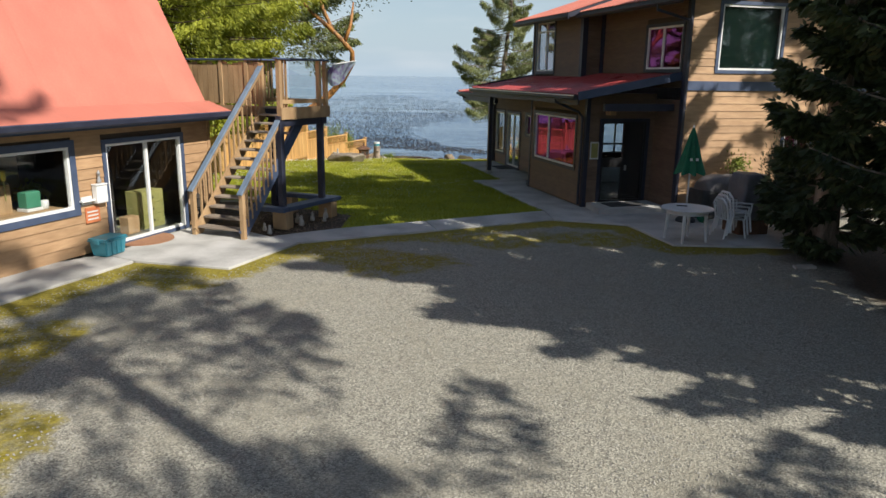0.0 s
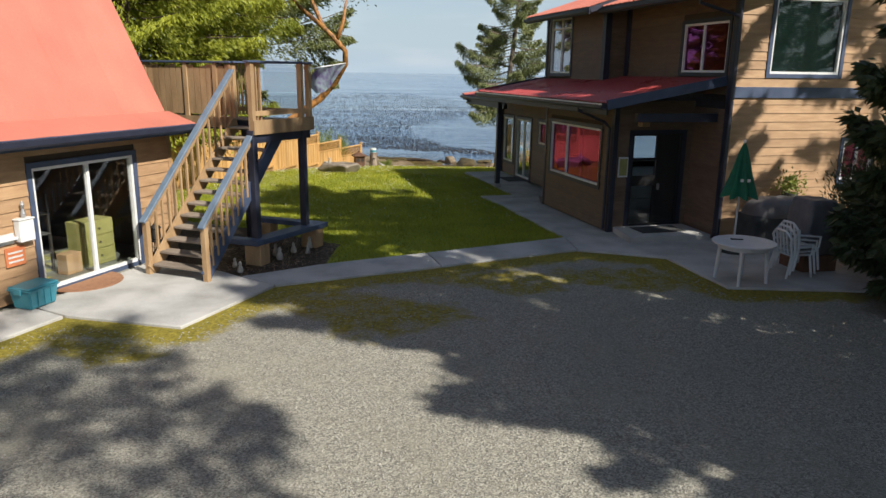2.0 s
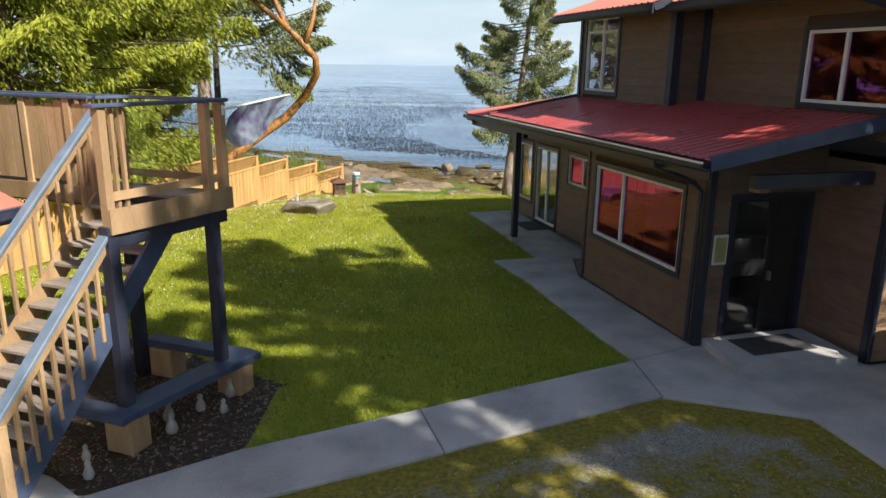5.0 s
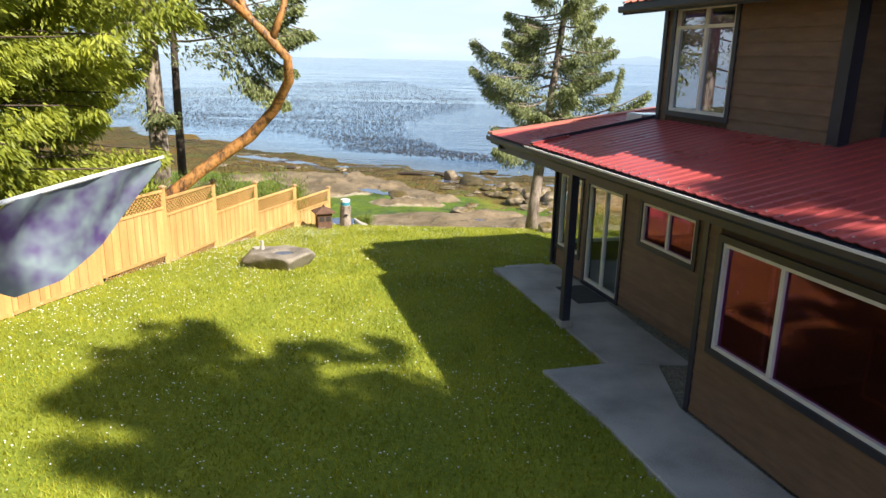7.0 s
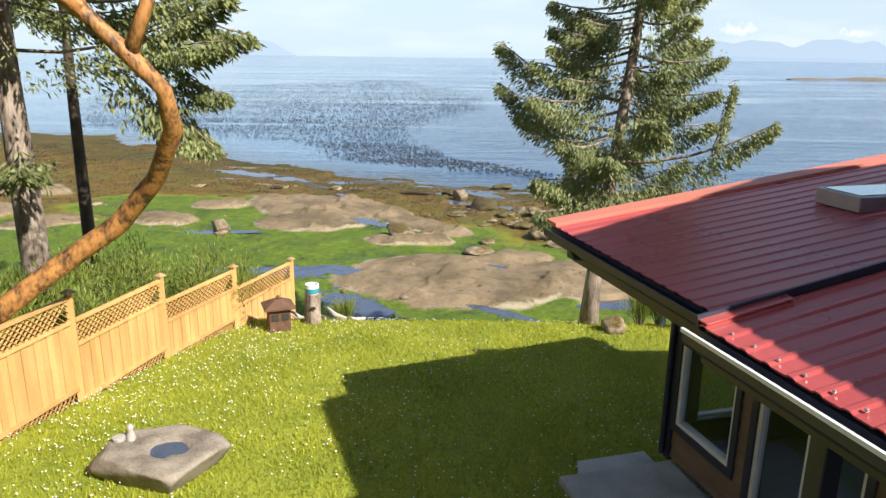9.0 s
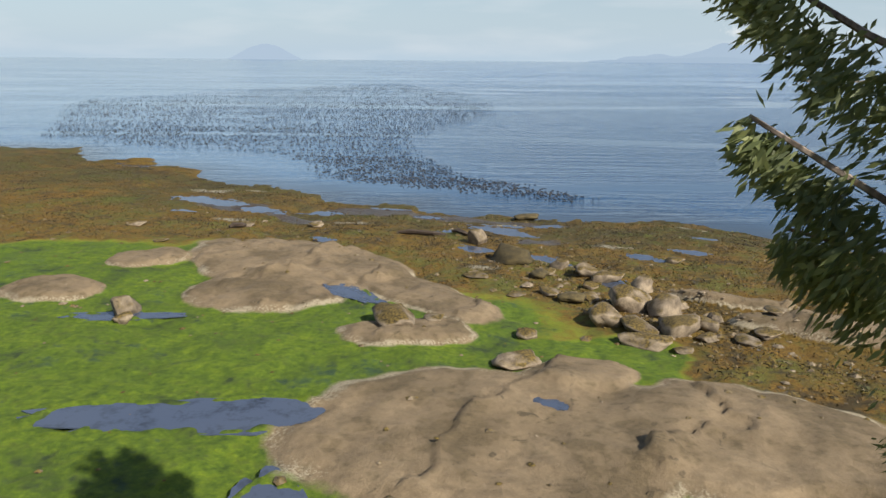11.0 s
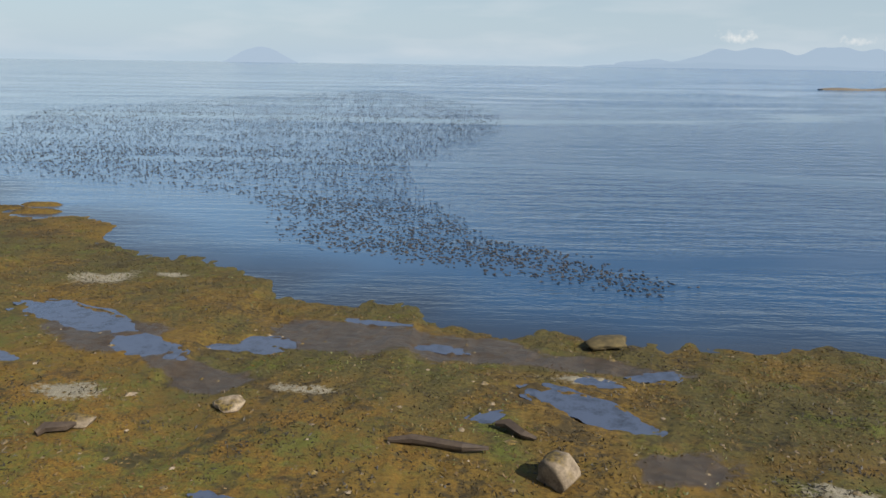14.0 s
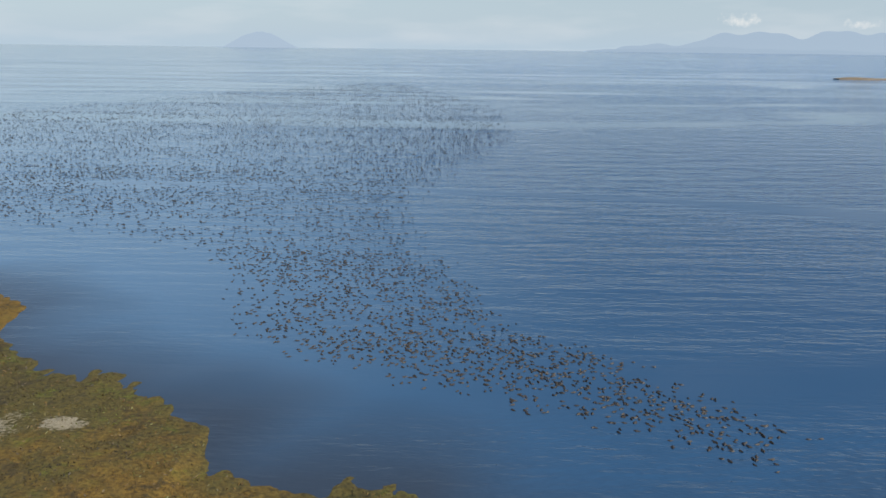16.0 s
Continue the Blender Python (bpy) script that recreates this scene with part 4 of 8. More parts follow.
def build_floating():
    """Plain dark lumps standing in for a flock of birds, thick in the near arm and thin far out."""
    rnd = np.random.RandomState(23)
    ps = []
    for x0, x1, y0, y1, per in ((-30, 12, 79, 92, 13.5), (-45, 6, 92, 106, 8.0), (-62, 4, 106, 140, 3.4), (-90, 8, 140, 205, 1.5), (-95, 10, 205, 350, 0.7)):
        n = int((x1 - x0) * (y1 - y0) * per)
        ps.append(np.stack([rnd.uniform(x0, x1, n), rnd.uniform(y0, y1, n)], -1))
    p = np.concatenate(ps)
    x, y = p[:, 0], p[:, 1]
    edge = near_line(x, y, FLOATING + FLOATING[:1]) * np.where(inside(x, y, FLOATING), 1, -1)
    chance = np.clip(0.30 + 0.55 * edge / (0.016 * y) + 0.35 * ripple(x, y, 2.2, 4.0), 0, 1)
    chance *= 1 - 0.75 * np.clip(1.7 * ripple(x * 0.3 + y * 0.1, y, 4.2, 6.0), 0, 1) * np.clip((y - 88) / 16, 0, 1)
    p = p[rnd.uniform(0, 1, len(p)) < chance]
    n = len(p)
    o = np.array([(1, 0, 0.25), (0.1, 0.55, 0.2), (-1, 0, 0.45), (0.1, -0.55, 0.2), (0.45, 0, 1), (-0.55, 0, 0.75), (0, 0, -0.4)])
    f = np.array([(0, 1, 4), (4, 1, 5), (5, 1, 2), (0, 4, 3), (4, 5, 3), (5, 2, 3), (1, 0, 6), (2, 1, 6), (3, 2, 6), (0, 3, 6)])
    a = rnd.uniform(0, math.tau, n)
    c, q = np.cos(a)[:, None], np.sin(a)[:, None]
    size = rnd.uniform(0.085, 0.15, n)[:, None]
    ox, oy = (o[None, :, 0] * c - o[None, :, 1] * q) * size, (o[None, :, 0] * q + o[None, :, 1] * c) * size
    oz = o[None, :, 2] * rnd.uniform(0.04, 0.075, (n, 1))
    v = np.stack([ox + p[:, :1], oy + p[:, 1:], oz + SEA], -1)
    ob = from_arrays("flock_lumps", v.reshape(-1, 3), (f[None] + (np.arange(n) * 7)[:, None, None]).reshape(-1, 3), leafy("flock_lump", (0.009, 0.008, 0.007), (0.042, 0.034, 0.028), 0.0))
    tagged(ob, "plain dark lumps on the sea standing in for a flock of birds", "seaweed", kind="stuff")


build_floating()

# sky reflection put into the grey-blue base colour of this water
POOL = material("pool_water", (0.030, 0.036, 0.046), (0.070, 0.088, 0.130), 0.06, 2.2, 11, 0.03, lo=0.4, hi=0.75)


def build_pools():
    for cx, cy, rx, ry, turn, up in POOLS:
        level = float(base_height(np.array(cx), np.array(cy))) + up
        n = 72
        pts = []
        c, s = math.cos(radians(turn)), math.sin(radians(turn))
        for k in range(n):
            a = math.tau * k / n
            r = 1.12 + 0.13 * math.sin(3 * a + cx) + 0.09 * math.sin(7 * a + cy) + 0.06 * math.sin(13 * a + cx * 3) + 0.03 * math.sin(23 * a + cy)
            px, py = rx * r * math.cos(a), ry * r * math.sin(a)
            pts.append((cx + px * c - py * s, cy + px * s + py * c))
        whole("tide_pool", slab(pts, level - 0.03, level), POOL, "shallow tide pool lying in the seaweed", "tide pool", group="tide pools")


build_pools()


def ridge(name, x0, x1, y, top, mat, seed, label, base=SEA, rough=1.0):
    rnd = np.random.RandomState(seed)
    xs = np.linspace(x0, x1, 150)
    k = (xs - x0) / (x1 - x0)
    prof = sum(np.sin(k * f + rnd.uniform(0, 6)) * a for f, a in ((5, 0.3), (13, 0.22), (31, 0.16), (67, 0.09), (120, 0.05)))
    z = base + top * np.clip(0.55 + 0.55 * rough * prof, 0.05, 1.2) * np.sin(np.pi * np.clip(k, 0, 1)) ** (0.45 if rough == 1.0 else 1.3)
    v = np.concatenate([np.stack([xs, np.full_like(xs, y), np.full_like(xs, base - 2)], -1), np.stack([xs, np.full_like(xs, y), z], -1), np.stack([xs, np.full_like(xs, y + 60), np.full_like(xs, base - 2)], -1)])
    i = np.arange(149)
    f = np.concatenate([np.stack([i, i + 1, i + 151, i + 150], -1), np.stack([i + 150, i + 151, i + 301, i + 300], -1)])
    ob = from_arrays(name, v, f, mat)
    return tagged(ob, label, "mountains", kind="structure")


# the far land glows by itself: air haze put into its colour
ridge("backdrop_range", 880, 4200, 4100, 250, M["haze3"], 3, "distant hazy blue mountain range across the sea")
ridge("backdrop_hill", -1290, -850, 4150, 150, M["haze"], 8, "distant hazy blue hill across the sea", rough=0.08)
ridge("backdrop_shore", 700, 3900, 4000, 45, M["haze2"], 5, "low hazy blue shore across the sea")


def build_isle():
    xs = np.linspace(0, 1, 60)
    bm = bmesh.new()
    rows = []
    for k in xs:
        cx = 193 + 260 * k
        cy = 433 + 40 * k
        w = 1 + 26 * math.sin(math.pi * min(k * 0.9 + 0.02, 1)) ** 0.7
        h = 0.4 + 3.2 * k + 0.5 * math.sin(k * 40)
        rows.append([bm.verts.new((cx, cy - w, SEA - 0.3)), bm.verts.new((cx, cy - w * 0.4, SEA + h)), bm.verts.new((cx, cy + w * 0.5, SEA + h * 0.9)), bm.verts.new((cx, cy + w, SEA - 0.3))])
    for a, b in zip(rows, rows[1:]):
        for j in range(3):
            bm.faces.new((a[j], a[j + 1], b[j + 1], b[j]))
    whole("island_spit", bm, M["isle"], "low rocky brown spit of land far out at sea", "island", kind="structure", smooth=True)


build_isle()

# ---- pavements ----
def pavement(name, pts, label, top=0.045):
    bm = slab(pts, -0.12, top)
    bmesh.ops.bevel(bm, geom=[e for e in bm.edges if all(v.co.z > 0 for v in e.verts)], offset=0.012, segments=1, affect="EDGES")
    return whole(name, bm, M["concrete"], label, "pavement", kind="structure")


pavement("pavement_shop", [(-6.0, 7.0), (-5.25, 6.6), (-3.4, 6.2), (-2.57, 8.28), (-3.3, 8.76), (-3.75, 9.1), (-5.2, 9.75)], "sunlit pale concrete patio before the sliding door")
pavement("pavement_strip", [(-8.6, 1.0), (-7.35, 0.6), (-5.27, 6.56), (-6.02, 6.96), (-6.55, 6.4)], "pale concrete strip along the shop wall", 0.05)
pavement("path_1", [(-2.55, 8.29), (0.25, 9.7), (-0.05, 10.68), (-2.02, 9.66), (-3.27, 8.78)], "narrow concrete garden path")
pavement("path_2", [(0.262, 9.706), (3.08, 11.14), (3.0, 12.27), (-0.038, 10.686)], "narrow concrete garden path", 0.043)
pavement("pavement_entry", [(3.1, 11.13), (4.78, 10.6), (5.25, 8.57), (7.9, 8.5), (9.2, 12.9), (6.4, 12.2), (6.2, 13.0), (4.06, 12.86), (3.02, 12.28)], "concrete pad before the house entrance")
pavement("pavement_bay", [(3.0, 12.3), (4.05, 12.88), (2.98, 16.5), (3.1, 17.9), (2.33, 17.88), (1.33, 17.59), (1.9, 16.06), (2.72, 13.13)], "concrete walk along the bay window wall", 0.047)
pavement("pavement_veranda", [(2.33, 17.9), (3.6, 17.95), (2.35, 23.15), (0.96, 22.76), (1.28, 21.69)], "concrete veranda slab by the glass door")
pavement("step_slab", [(1.2, 22.86), (2.2, 23.14), (2.12, 23.45), (1.25, 23.2)], "small concrete step off the veranda", -0.03)


# ---- walls, siding and windows, shared by both buildings ----
class Side:
    """A wall plane in a building's own axes: origin, way along it, way out of it."""

    def __init__(self, o, a, n):
        self.o, self.a, self.n = Vector((*o, 0)), Vector((*a, 0)), Vector((*n, 0))

    def at(self, s, out, z):
        return self.o + self.a * s + self.n * out + Vector((0, 0, z))

    def block(self, s0, s1, o0, o1, z0, z1, bm=None):
        bm = bm or bmesh.new()
        v = [bm.verts.new(self.at(s, o, z)) for z in (z0, z1) for s, o in ((s0, o0), (s1, o0), (s1, o1), (s0, o1))]
        made = [bm.faces.new([v[i] for i in f]) for f in ((3, 2, 1, 0), (4, 5, 6, 7), (0, 1, 5, 4), (1, 2, 6, 5), (2, 3, 7, 6), (3, 0, 4, 7))]
        bmesh.ops.recalc_face_normals(bm, faces=made)
        return bm


def free_spans(s0, s1, z0, z1, openings):
    """The stretches of a course that no opening takes away."""
    spans = [(s0, s1)]
    for a, b, c, d in openings:
        if c < z1 - 0.01 and d > z0 + 0.01:
            spans = [p for x, y in spans for p in ((x, min(y, a)), (max(x, b), y)) if p[1] - p[0] > 0.02]
    return spans


def wall(parent, side, s0, s1, z0, z1, openings, mat, course=0.178, thick=0.12, top=None, margin=0.07):
    """A wall with its openings, clad in lapped boards."""
    bm = bmesh.new()
    ss = sorted({s0, s1, *[v for o in openings for v in o[:2]]})
    zs = sorted({z0, z1, *[v for o in openings for v in o[2:]]})
    for a, b in zip(ss, ss[1:]):
        for c, d in zip(zs, zs[1:]):
            if not any(o[0] < (a + b) / 2 < o[1] and o[2] < (c + d) / 2 < o[3] for o in openings):
                side.block(a, b, -thick, 0, c, d, bm)
    bmesh.ops.remove_doubles(bm, verts=bm.verts[:], dist=0.0005)
    w = part("wall", bm, M["sheath"], parent, "wall clad in lapped wooden boards")
    wide = [(a - margin, b + margin, c - margin, d + margin) for a, b, c, d in openings]
    z = z0
    while z < z1 - 0.03:
        zt = min(z + course, z1)
        for a, b in free_spans(s0, s1, z, zt, wide):
            bm = bmesh.new()
            q = [side.at(s, o, h) for s in (a, b) for o, h in ((0.002, z), (0.030, z), (0.027, z + 0.012), (0.010, zt + 0.008), (0.002, zt + 0.008))]
            v = [bm.verts.new(p) for p in q]
            for i in range(5):
                j = (i + 1) % 5
                bm.faces.new((v[i], v[j], v[5 + j], v[5 + i]))
            bm.faces.new(v[4::-1])
            bm.faces.new(v[5:])
            bmesh.ops.recalc_face_normals(bm, faces=bm.faces[:])
            part("siding_board", bm, mat, w)
        z = zt
    return w


def window(parent, side, s0, s1, z0, z1, mullions=(), bars=(), trim="navy", frame_mat="white", trim_w=0.085, glass="glass", name="window", sill=True):
    """Trim boards, frame, mullions and panes in an opening."""
    t = trim_w
    w = part(name, side.block(s0, s1, -0.10, -0.085, z0, z0 + 0.03), M[frame_mat], parent)
    fr = side.block(s0, s0 + 0.05, -0.06, 0.02, z0, z1)
    side.block(s1 - 0.05, s1, -0.06, 0.02, z0, z1, fr)
    side.block(s0 + 0.05, s1 - 0.05, -0.06, 0.02, z1 - 0.05, z1, fr)
    side.block(s0 + 0.05, s1 - 0.05, -0.06, 0.02, z0, z0 + 0.05, fr)
    part("window_frame", fr, M[frame_mat], w)
    for a, b, c, d in ((s0 - t, s1 + t, z1, z1 + t), (s0 - t, s1 + t, z0 - t, z0), (s0 - t, s0, z0, z1), (s1, s1 + t, z0, z1)):
        part("trim_board", side.block(a, b, 0.003, 0.045, c, d), M[trim], w)
    for x in mullions:
        part("mullion", side.block(x - 0.03, x + 0.03, -0.05, 0.012, z0 + 0.05, z1 - 0.05), M[frame_mat], w)
    for x in bars:
        part("transom", side.block(s0 + 0.05, s1 - 0.05, -0.048, 0.010, x - 0.025, x + 0.025), M[frame_mat], w)
    edges = [s0 + 0.05, *mullions, s1 - 0.05]
    for a, b in zip(edges, edges[1:]):
        pane = part("pane", side.block(a, b, -0.034, -0.028, z0 + 0.05, z1 - 0.05), M[glass], w)
        pane.visible_shadow = False
    return w


def ribbed(parent, corner, along, up, length, run, mat, pitch=0.24, wide=0.96, rib=0.022, name="roof_panel"):
    """Metal roof sheets side by side from a corner: each with raised ribs up the slope."""
    along, up, corner = Vector(along).normalized(), Vector(up).normalized(), Vector(corner)
    nrm = along.cross(up).normalized()
    if nrm.z < 0:
        nrm = -nrm
    n = max(1, round(length / wide))
    w = length / n
    for k in range(n):
        bm = bmesh.new()
        prof = []
        m = max(1, round(w / pitch))
        p = w / m
        for j in range(m):
            for s, h in ((0, 0), (p * 0.54, 0), (p * 0.66, rib), (p * 0.84, rib), (p * 0.96, 0)):
                prof.append((k * w + j * p + s, h))
        prof.append(((k + 1) * w - 0.002, 0))
        rows = [[bm.verts.new(corner + along * s + up * r + nrm * (h + o)) for s, h in prof] for r, o in ((0, 0), (run, 0))]
        lows = [[bm.verts.new(corner + along * s + up * r + nrm * (h - 0.012)) for s, h in prof] for r in (0, run)]
        for i in range(len(prof) - 1):
            bm.faces.new((rows[0][i], rows[0][i + 1], rows[1][i + 1], rows[1][i]))
            bm.faces.new((lows[0][i + 1], lows[0][i], lows[1][i], lows[1][i + 1]))
            bm.faces.new((lows[0][i], lows[0][i + 1], rows[0][i + 1], rows[0][i]))
            bm.faces.new((rows[1][i], rows[1][i + 1], lows[1][i + 1], lows[1][i]))
        part(name, bm, M[mat], parent)


def plate(corner, along, up, length, run, thick, bm=None):
    """A sloping board under a roof."""
    along, up, corner = Vector(along).normalized(), Vector(up).normalized(), Vector(corner)
    nrm = along.cross(up).normalized()
    if nrm.z < 0:
        nrm = -nrm
    bm = bm or bmesh.new()
    v = [bm.verts.new(corner + along * a + up * b - nrm * t) for t in (thick, 0.0) for a, b in ((0, 0), (length, 0), (length, run), (0, run))]
    made = [bm.faces.new([v[i] for i in f]) for f in ((3, 2, 1, 0), (4, 5, 6, 7), (0, 1, 5, 4), (1, 2, 6, 5), (2, 3, 7, 6), (3, 0, 4, 7))]
    bmesh.ops.recalc_face_normals(bm, faces=made)
    return bm


# ---- the house ----
house = thing("house", "two-storey brown cedar-clad house with red metal roofs", "house", pose(4.1, 12.9, 0, 0, 0, 16))
WEST, SOUTH = lambda u: Side((u, 0), (0, 1), (-1, 0)), lambda v: Side((0, v), (1, 0), (0, -1))
BAY_N, REC, NORTH = 3.75, 1.2, 10.45
UP_N, JOG, UPW, UPS, MAIN_S = 7.4, 3.55, 1.5, 2.1, -1.2
EAVE = 5.32

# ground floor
wall(house, WEST(0), 0.05, BAY_N, 0.05, 3.03, [(0.6, 3.42, 1.03, 2.36)], M["siding_shaded"])
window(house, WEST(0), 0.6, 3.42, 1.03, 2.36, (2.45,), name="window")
# unseen window, added so daylight shows through the front door glass
wall(house, Side((0, BAY_N), (1, 0), (0, 1)), 0.0, REC, 0.05, 3.05, [(0.28, 1.08, 0.5, 2.2)], M["siding_shaded"])
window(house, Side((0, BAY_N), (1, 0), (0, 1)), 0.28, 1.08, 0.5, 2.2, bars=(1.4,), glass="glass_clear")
wall(house, WEST(REC), BAY_N, NORTH, 0.05, 2.84, [(5.6, 7.1, 1.38, 2.08), (7.75, 9.05, 0.08, 2.06), (9.38, 10.36, 0.5, 2.06)], M["siding_shaded"])
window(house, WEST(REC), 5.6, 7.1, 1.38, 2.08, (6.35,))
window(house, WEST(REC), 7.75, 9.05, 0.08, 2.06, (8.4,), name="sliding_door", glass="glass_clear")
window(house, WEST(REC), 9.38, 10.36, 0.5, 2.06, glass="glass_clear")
wall(house, Side((0, NORTH), (1, 0), (0, 1)), REC, 9.1, 0.05, 2.84, [(1.45, 2.85, 0.5, 2.06), (3.1, 4.6, 0.5, 2.06), (5.4, 7.9, 0.3, 2.06)], M["siding_shaded"])
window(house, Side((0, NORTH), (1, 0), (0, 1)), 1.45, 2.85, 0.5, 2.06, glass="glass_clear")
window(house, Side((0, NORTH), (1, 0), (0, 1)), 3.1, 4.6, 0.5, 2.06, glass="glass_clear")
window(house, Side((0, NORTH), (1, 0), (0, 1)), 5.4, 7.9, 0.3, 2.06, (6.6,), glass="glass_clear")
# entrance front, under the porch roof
wall(house, SOUTH(0), 0.05, 2.0, 0.05, 3.03, [(0.45, 1.75, 0.16, 2.3)], M["siding_shaded"], margin=0.06)
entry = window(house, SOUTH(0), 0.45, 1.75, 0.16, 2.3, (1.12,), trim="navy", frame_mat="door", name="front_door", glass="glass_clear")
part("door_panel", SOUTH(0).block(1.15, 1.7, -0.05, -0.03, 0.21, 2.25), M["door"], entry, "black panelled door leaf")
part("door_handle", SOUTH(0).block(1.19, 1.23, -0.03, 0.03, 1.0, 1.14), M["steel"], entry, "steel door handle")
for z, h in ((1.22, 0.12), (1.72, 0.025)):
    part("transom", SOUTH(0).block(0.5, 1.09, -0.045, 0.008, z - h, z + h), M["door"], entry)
wall(house, WEST(2.0), MAIN_S, 0.0, 0.05, 2.9, [], M["siding_shaded"])
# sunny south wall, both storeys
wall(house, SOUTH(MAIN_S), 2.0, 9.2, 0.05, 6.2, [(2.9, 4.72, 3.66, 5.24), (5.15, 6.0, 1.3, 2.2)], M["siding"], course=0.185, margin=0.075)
gw = window(house, SOUTH(MAIN_S), 2.9, 4.72, 3.66, 5.24, trim="blue", glass="glass_clear")
for k in range(34):
    z = 3.74 + k * 0.043
    b = SOUTH(MAIN_S).block(2.97, 4.65, -0.085, -0.05, z, z + 0.004)
    part("blind_slat", b, M["blind"], gw)
part("blind_backing", SOUTH(MAIN_S).block(2.96, 4.66, -0.115, -0.10, 3.7, 5.2), M["blind"], gw, "closed green venetian blind")
window(house, SOUTH(MAIN_S), 5.15, 6.0, 1.3, 2.2, (5.58,), trim="blue")
part("belly_band", SOUTH(MAIN_S).block(2.08, 9.2, 0.028, 0.055, 3.15, 3.38), M["blue"], house, "slate blue band board between the storeys")
part("corner_board", boxes((1.965, 2.075, MAIN_S - 0.05, MAIN_S + 0.06, 0.05, 5.6)), M["navy"], house, "dark navy corner board")
part("corner_board", boxes((-0.05, 0.06, -0.06, 0.06, 0.03, 3.0)), M["navy"], house, "dark navy corner post")
part("corner_board", boxes((-0.04, 0.05, BAY_N - 0.05, BAY_N + 0.04, 0.03, 3.0)), M["navy"], house)
part("corner_board", boxes((REC - 0.05, REC + 0.05, NORTH - 0.05, NORTH + 0.05, 0.0, 2.72)), M["navy"], house)
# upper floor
wall(house, WEST(UPW), JOG, UP_N, 3.25, 5.45, [(5.65, 7.12, 3.62, 5.24)], M["siding_shaded"])
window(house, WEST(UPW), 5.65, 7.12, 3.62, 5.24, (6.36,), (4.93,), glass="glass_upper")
wall(house, WEST(UPS), MAIN_S, JOG, 3.2, 5.45, [(-0.86, 0.8, 3.67, 4.76)], M["siding_shaded"])
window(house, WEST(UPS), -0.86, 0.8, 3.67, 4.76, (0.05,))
wall(house, Side((0, JOG), (1, 0), (0, -1)), UPW, UPS, 3.2, 5.45, [], M["siding_shaded"])
wall(house, Side((0, UP_N), (1, 0), (0, 1)), UPW, 7.5, 3.0, 5.45, [(1.75, 3.2, 3.62, 5.24)], M["siding_shaded"])
window(house, Side((0, UP_N), (1, 0), (0, 1)), 1.75, 3.2, 3.62, 5.24)
part("corner_board", boxes((UPW - 0.05, UPW + 0.05, UP_N - 0.05, UP_N + 0.05, 3.2, 5.45)), M["navy"], house)
part("corner_board", boxes((UPW - 0.05, UPW + 0.12, JOG - 0.06, JOG + 0.12, 3.25, 5.45)), M["navy"], house)
part("corner_board", boxes((UPS - 0.05, UPS + 0.05, JOG - 0.28, JOG - 0.08, 3.25, 5.45)), M["navy"], house)
# back walls, floors and ceilings that close the rooms
part("back_wall", boxes((9.1, 9.2, MAIN_S, NORTH, 0.0, 6.0)), M["sheath"], house)
part("floor", boxes((0.13, 9.0, 0.13, BAY_N - 0.13, 0.0, 0.1), (1.34, 9.0, BAY_N + 0.01, NORTH - 0.13, 0.0, 0.1), (2.13, 9.0, MAIN_S + 0.13, 0.0, 0.0, 0.1)), M["floor"], house)
# near-black ceilings: the gloom of the rooms put into the colour
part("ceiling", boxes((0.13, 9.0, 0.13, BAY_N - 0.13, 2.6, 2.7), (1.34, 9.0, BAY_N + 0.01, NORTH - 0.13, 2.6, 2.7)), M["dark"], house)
part("inner_wall", boxes((8.6, 8.7, 0.2, NORTH - 0.2, 0.1, 2.6)), M["skin"], house)
part("upper_inner_wall", boxes((3.9, 4.0, MAIN_S + 0.15, UP_N - 0.2, 2.75, 5.4)), M["skin"], house)
# upper rooms get their gloom from the ceiling colour as well
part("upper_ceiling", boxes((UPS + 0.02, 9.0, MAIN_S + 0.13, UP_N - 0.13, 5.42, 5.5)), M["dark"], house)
# a framed picture that leans inside the bay window
pic = part("easel_picture", WEST(0.9).block(1.55, 2.05, 0, 0.03, 0.95, 1.75), M["wood"], house, "framed picture leaning inside the bay window")
part("picture_sheet", WEST(0.87).block(1.6, 2.0, 0.003, 0.01, 1.0, 1.7), M["dark"], pic)

# lower roof over the bay and the veranda: the south part stands out and above the north part
RU, RZ, RS, R_S, R_N = -0.76, 3.03, 0.184, -0.98, 7.5
NU = -0.15
sl = Vector((1, 0, RS)).normalized()
roof_s = part("lower_roof", plate((RU + 0.03, R_S + 0.03, RZ - 0.012), (0, 1, 0), sl, R_N - R_S - 0.06, 2.9, 0.1), M["navy"], house, "dark soffit under the red lower roof")
ribbed(roof_s, (RU - 0.03, R_S, RZ), (0, 1, 0), sl, R_N - R_S, 2.96, "redroof", pitch=0.2, wide=0.8, rib=0.012)
sln = Vector((1, 0, 0.135)).normalized()
roof_n = part("north_roof", plate((NU, 6.6, 2.80), (0, 1, 0), sln, 4.57, 5.6, 0.1), M["navy"], house, "dark soffit under the red north roof")
ribbed(roof_n, (NU - 0.03, 6.6, 2.815), (0, 1, 0), sln, 4.59, 5.6, "redroof", pitch=0.2, wide=0.8, rib=0.012)
part("roof_edge", beam((RU - 0.03, R_N + 0.012, RZ - 0.02), (RU + 2.3, R_N + 0.012, RZ - 0.02 + 2.33 * RS), 0.02, 0.16), M["navy"], roof_s, "dark verge board")
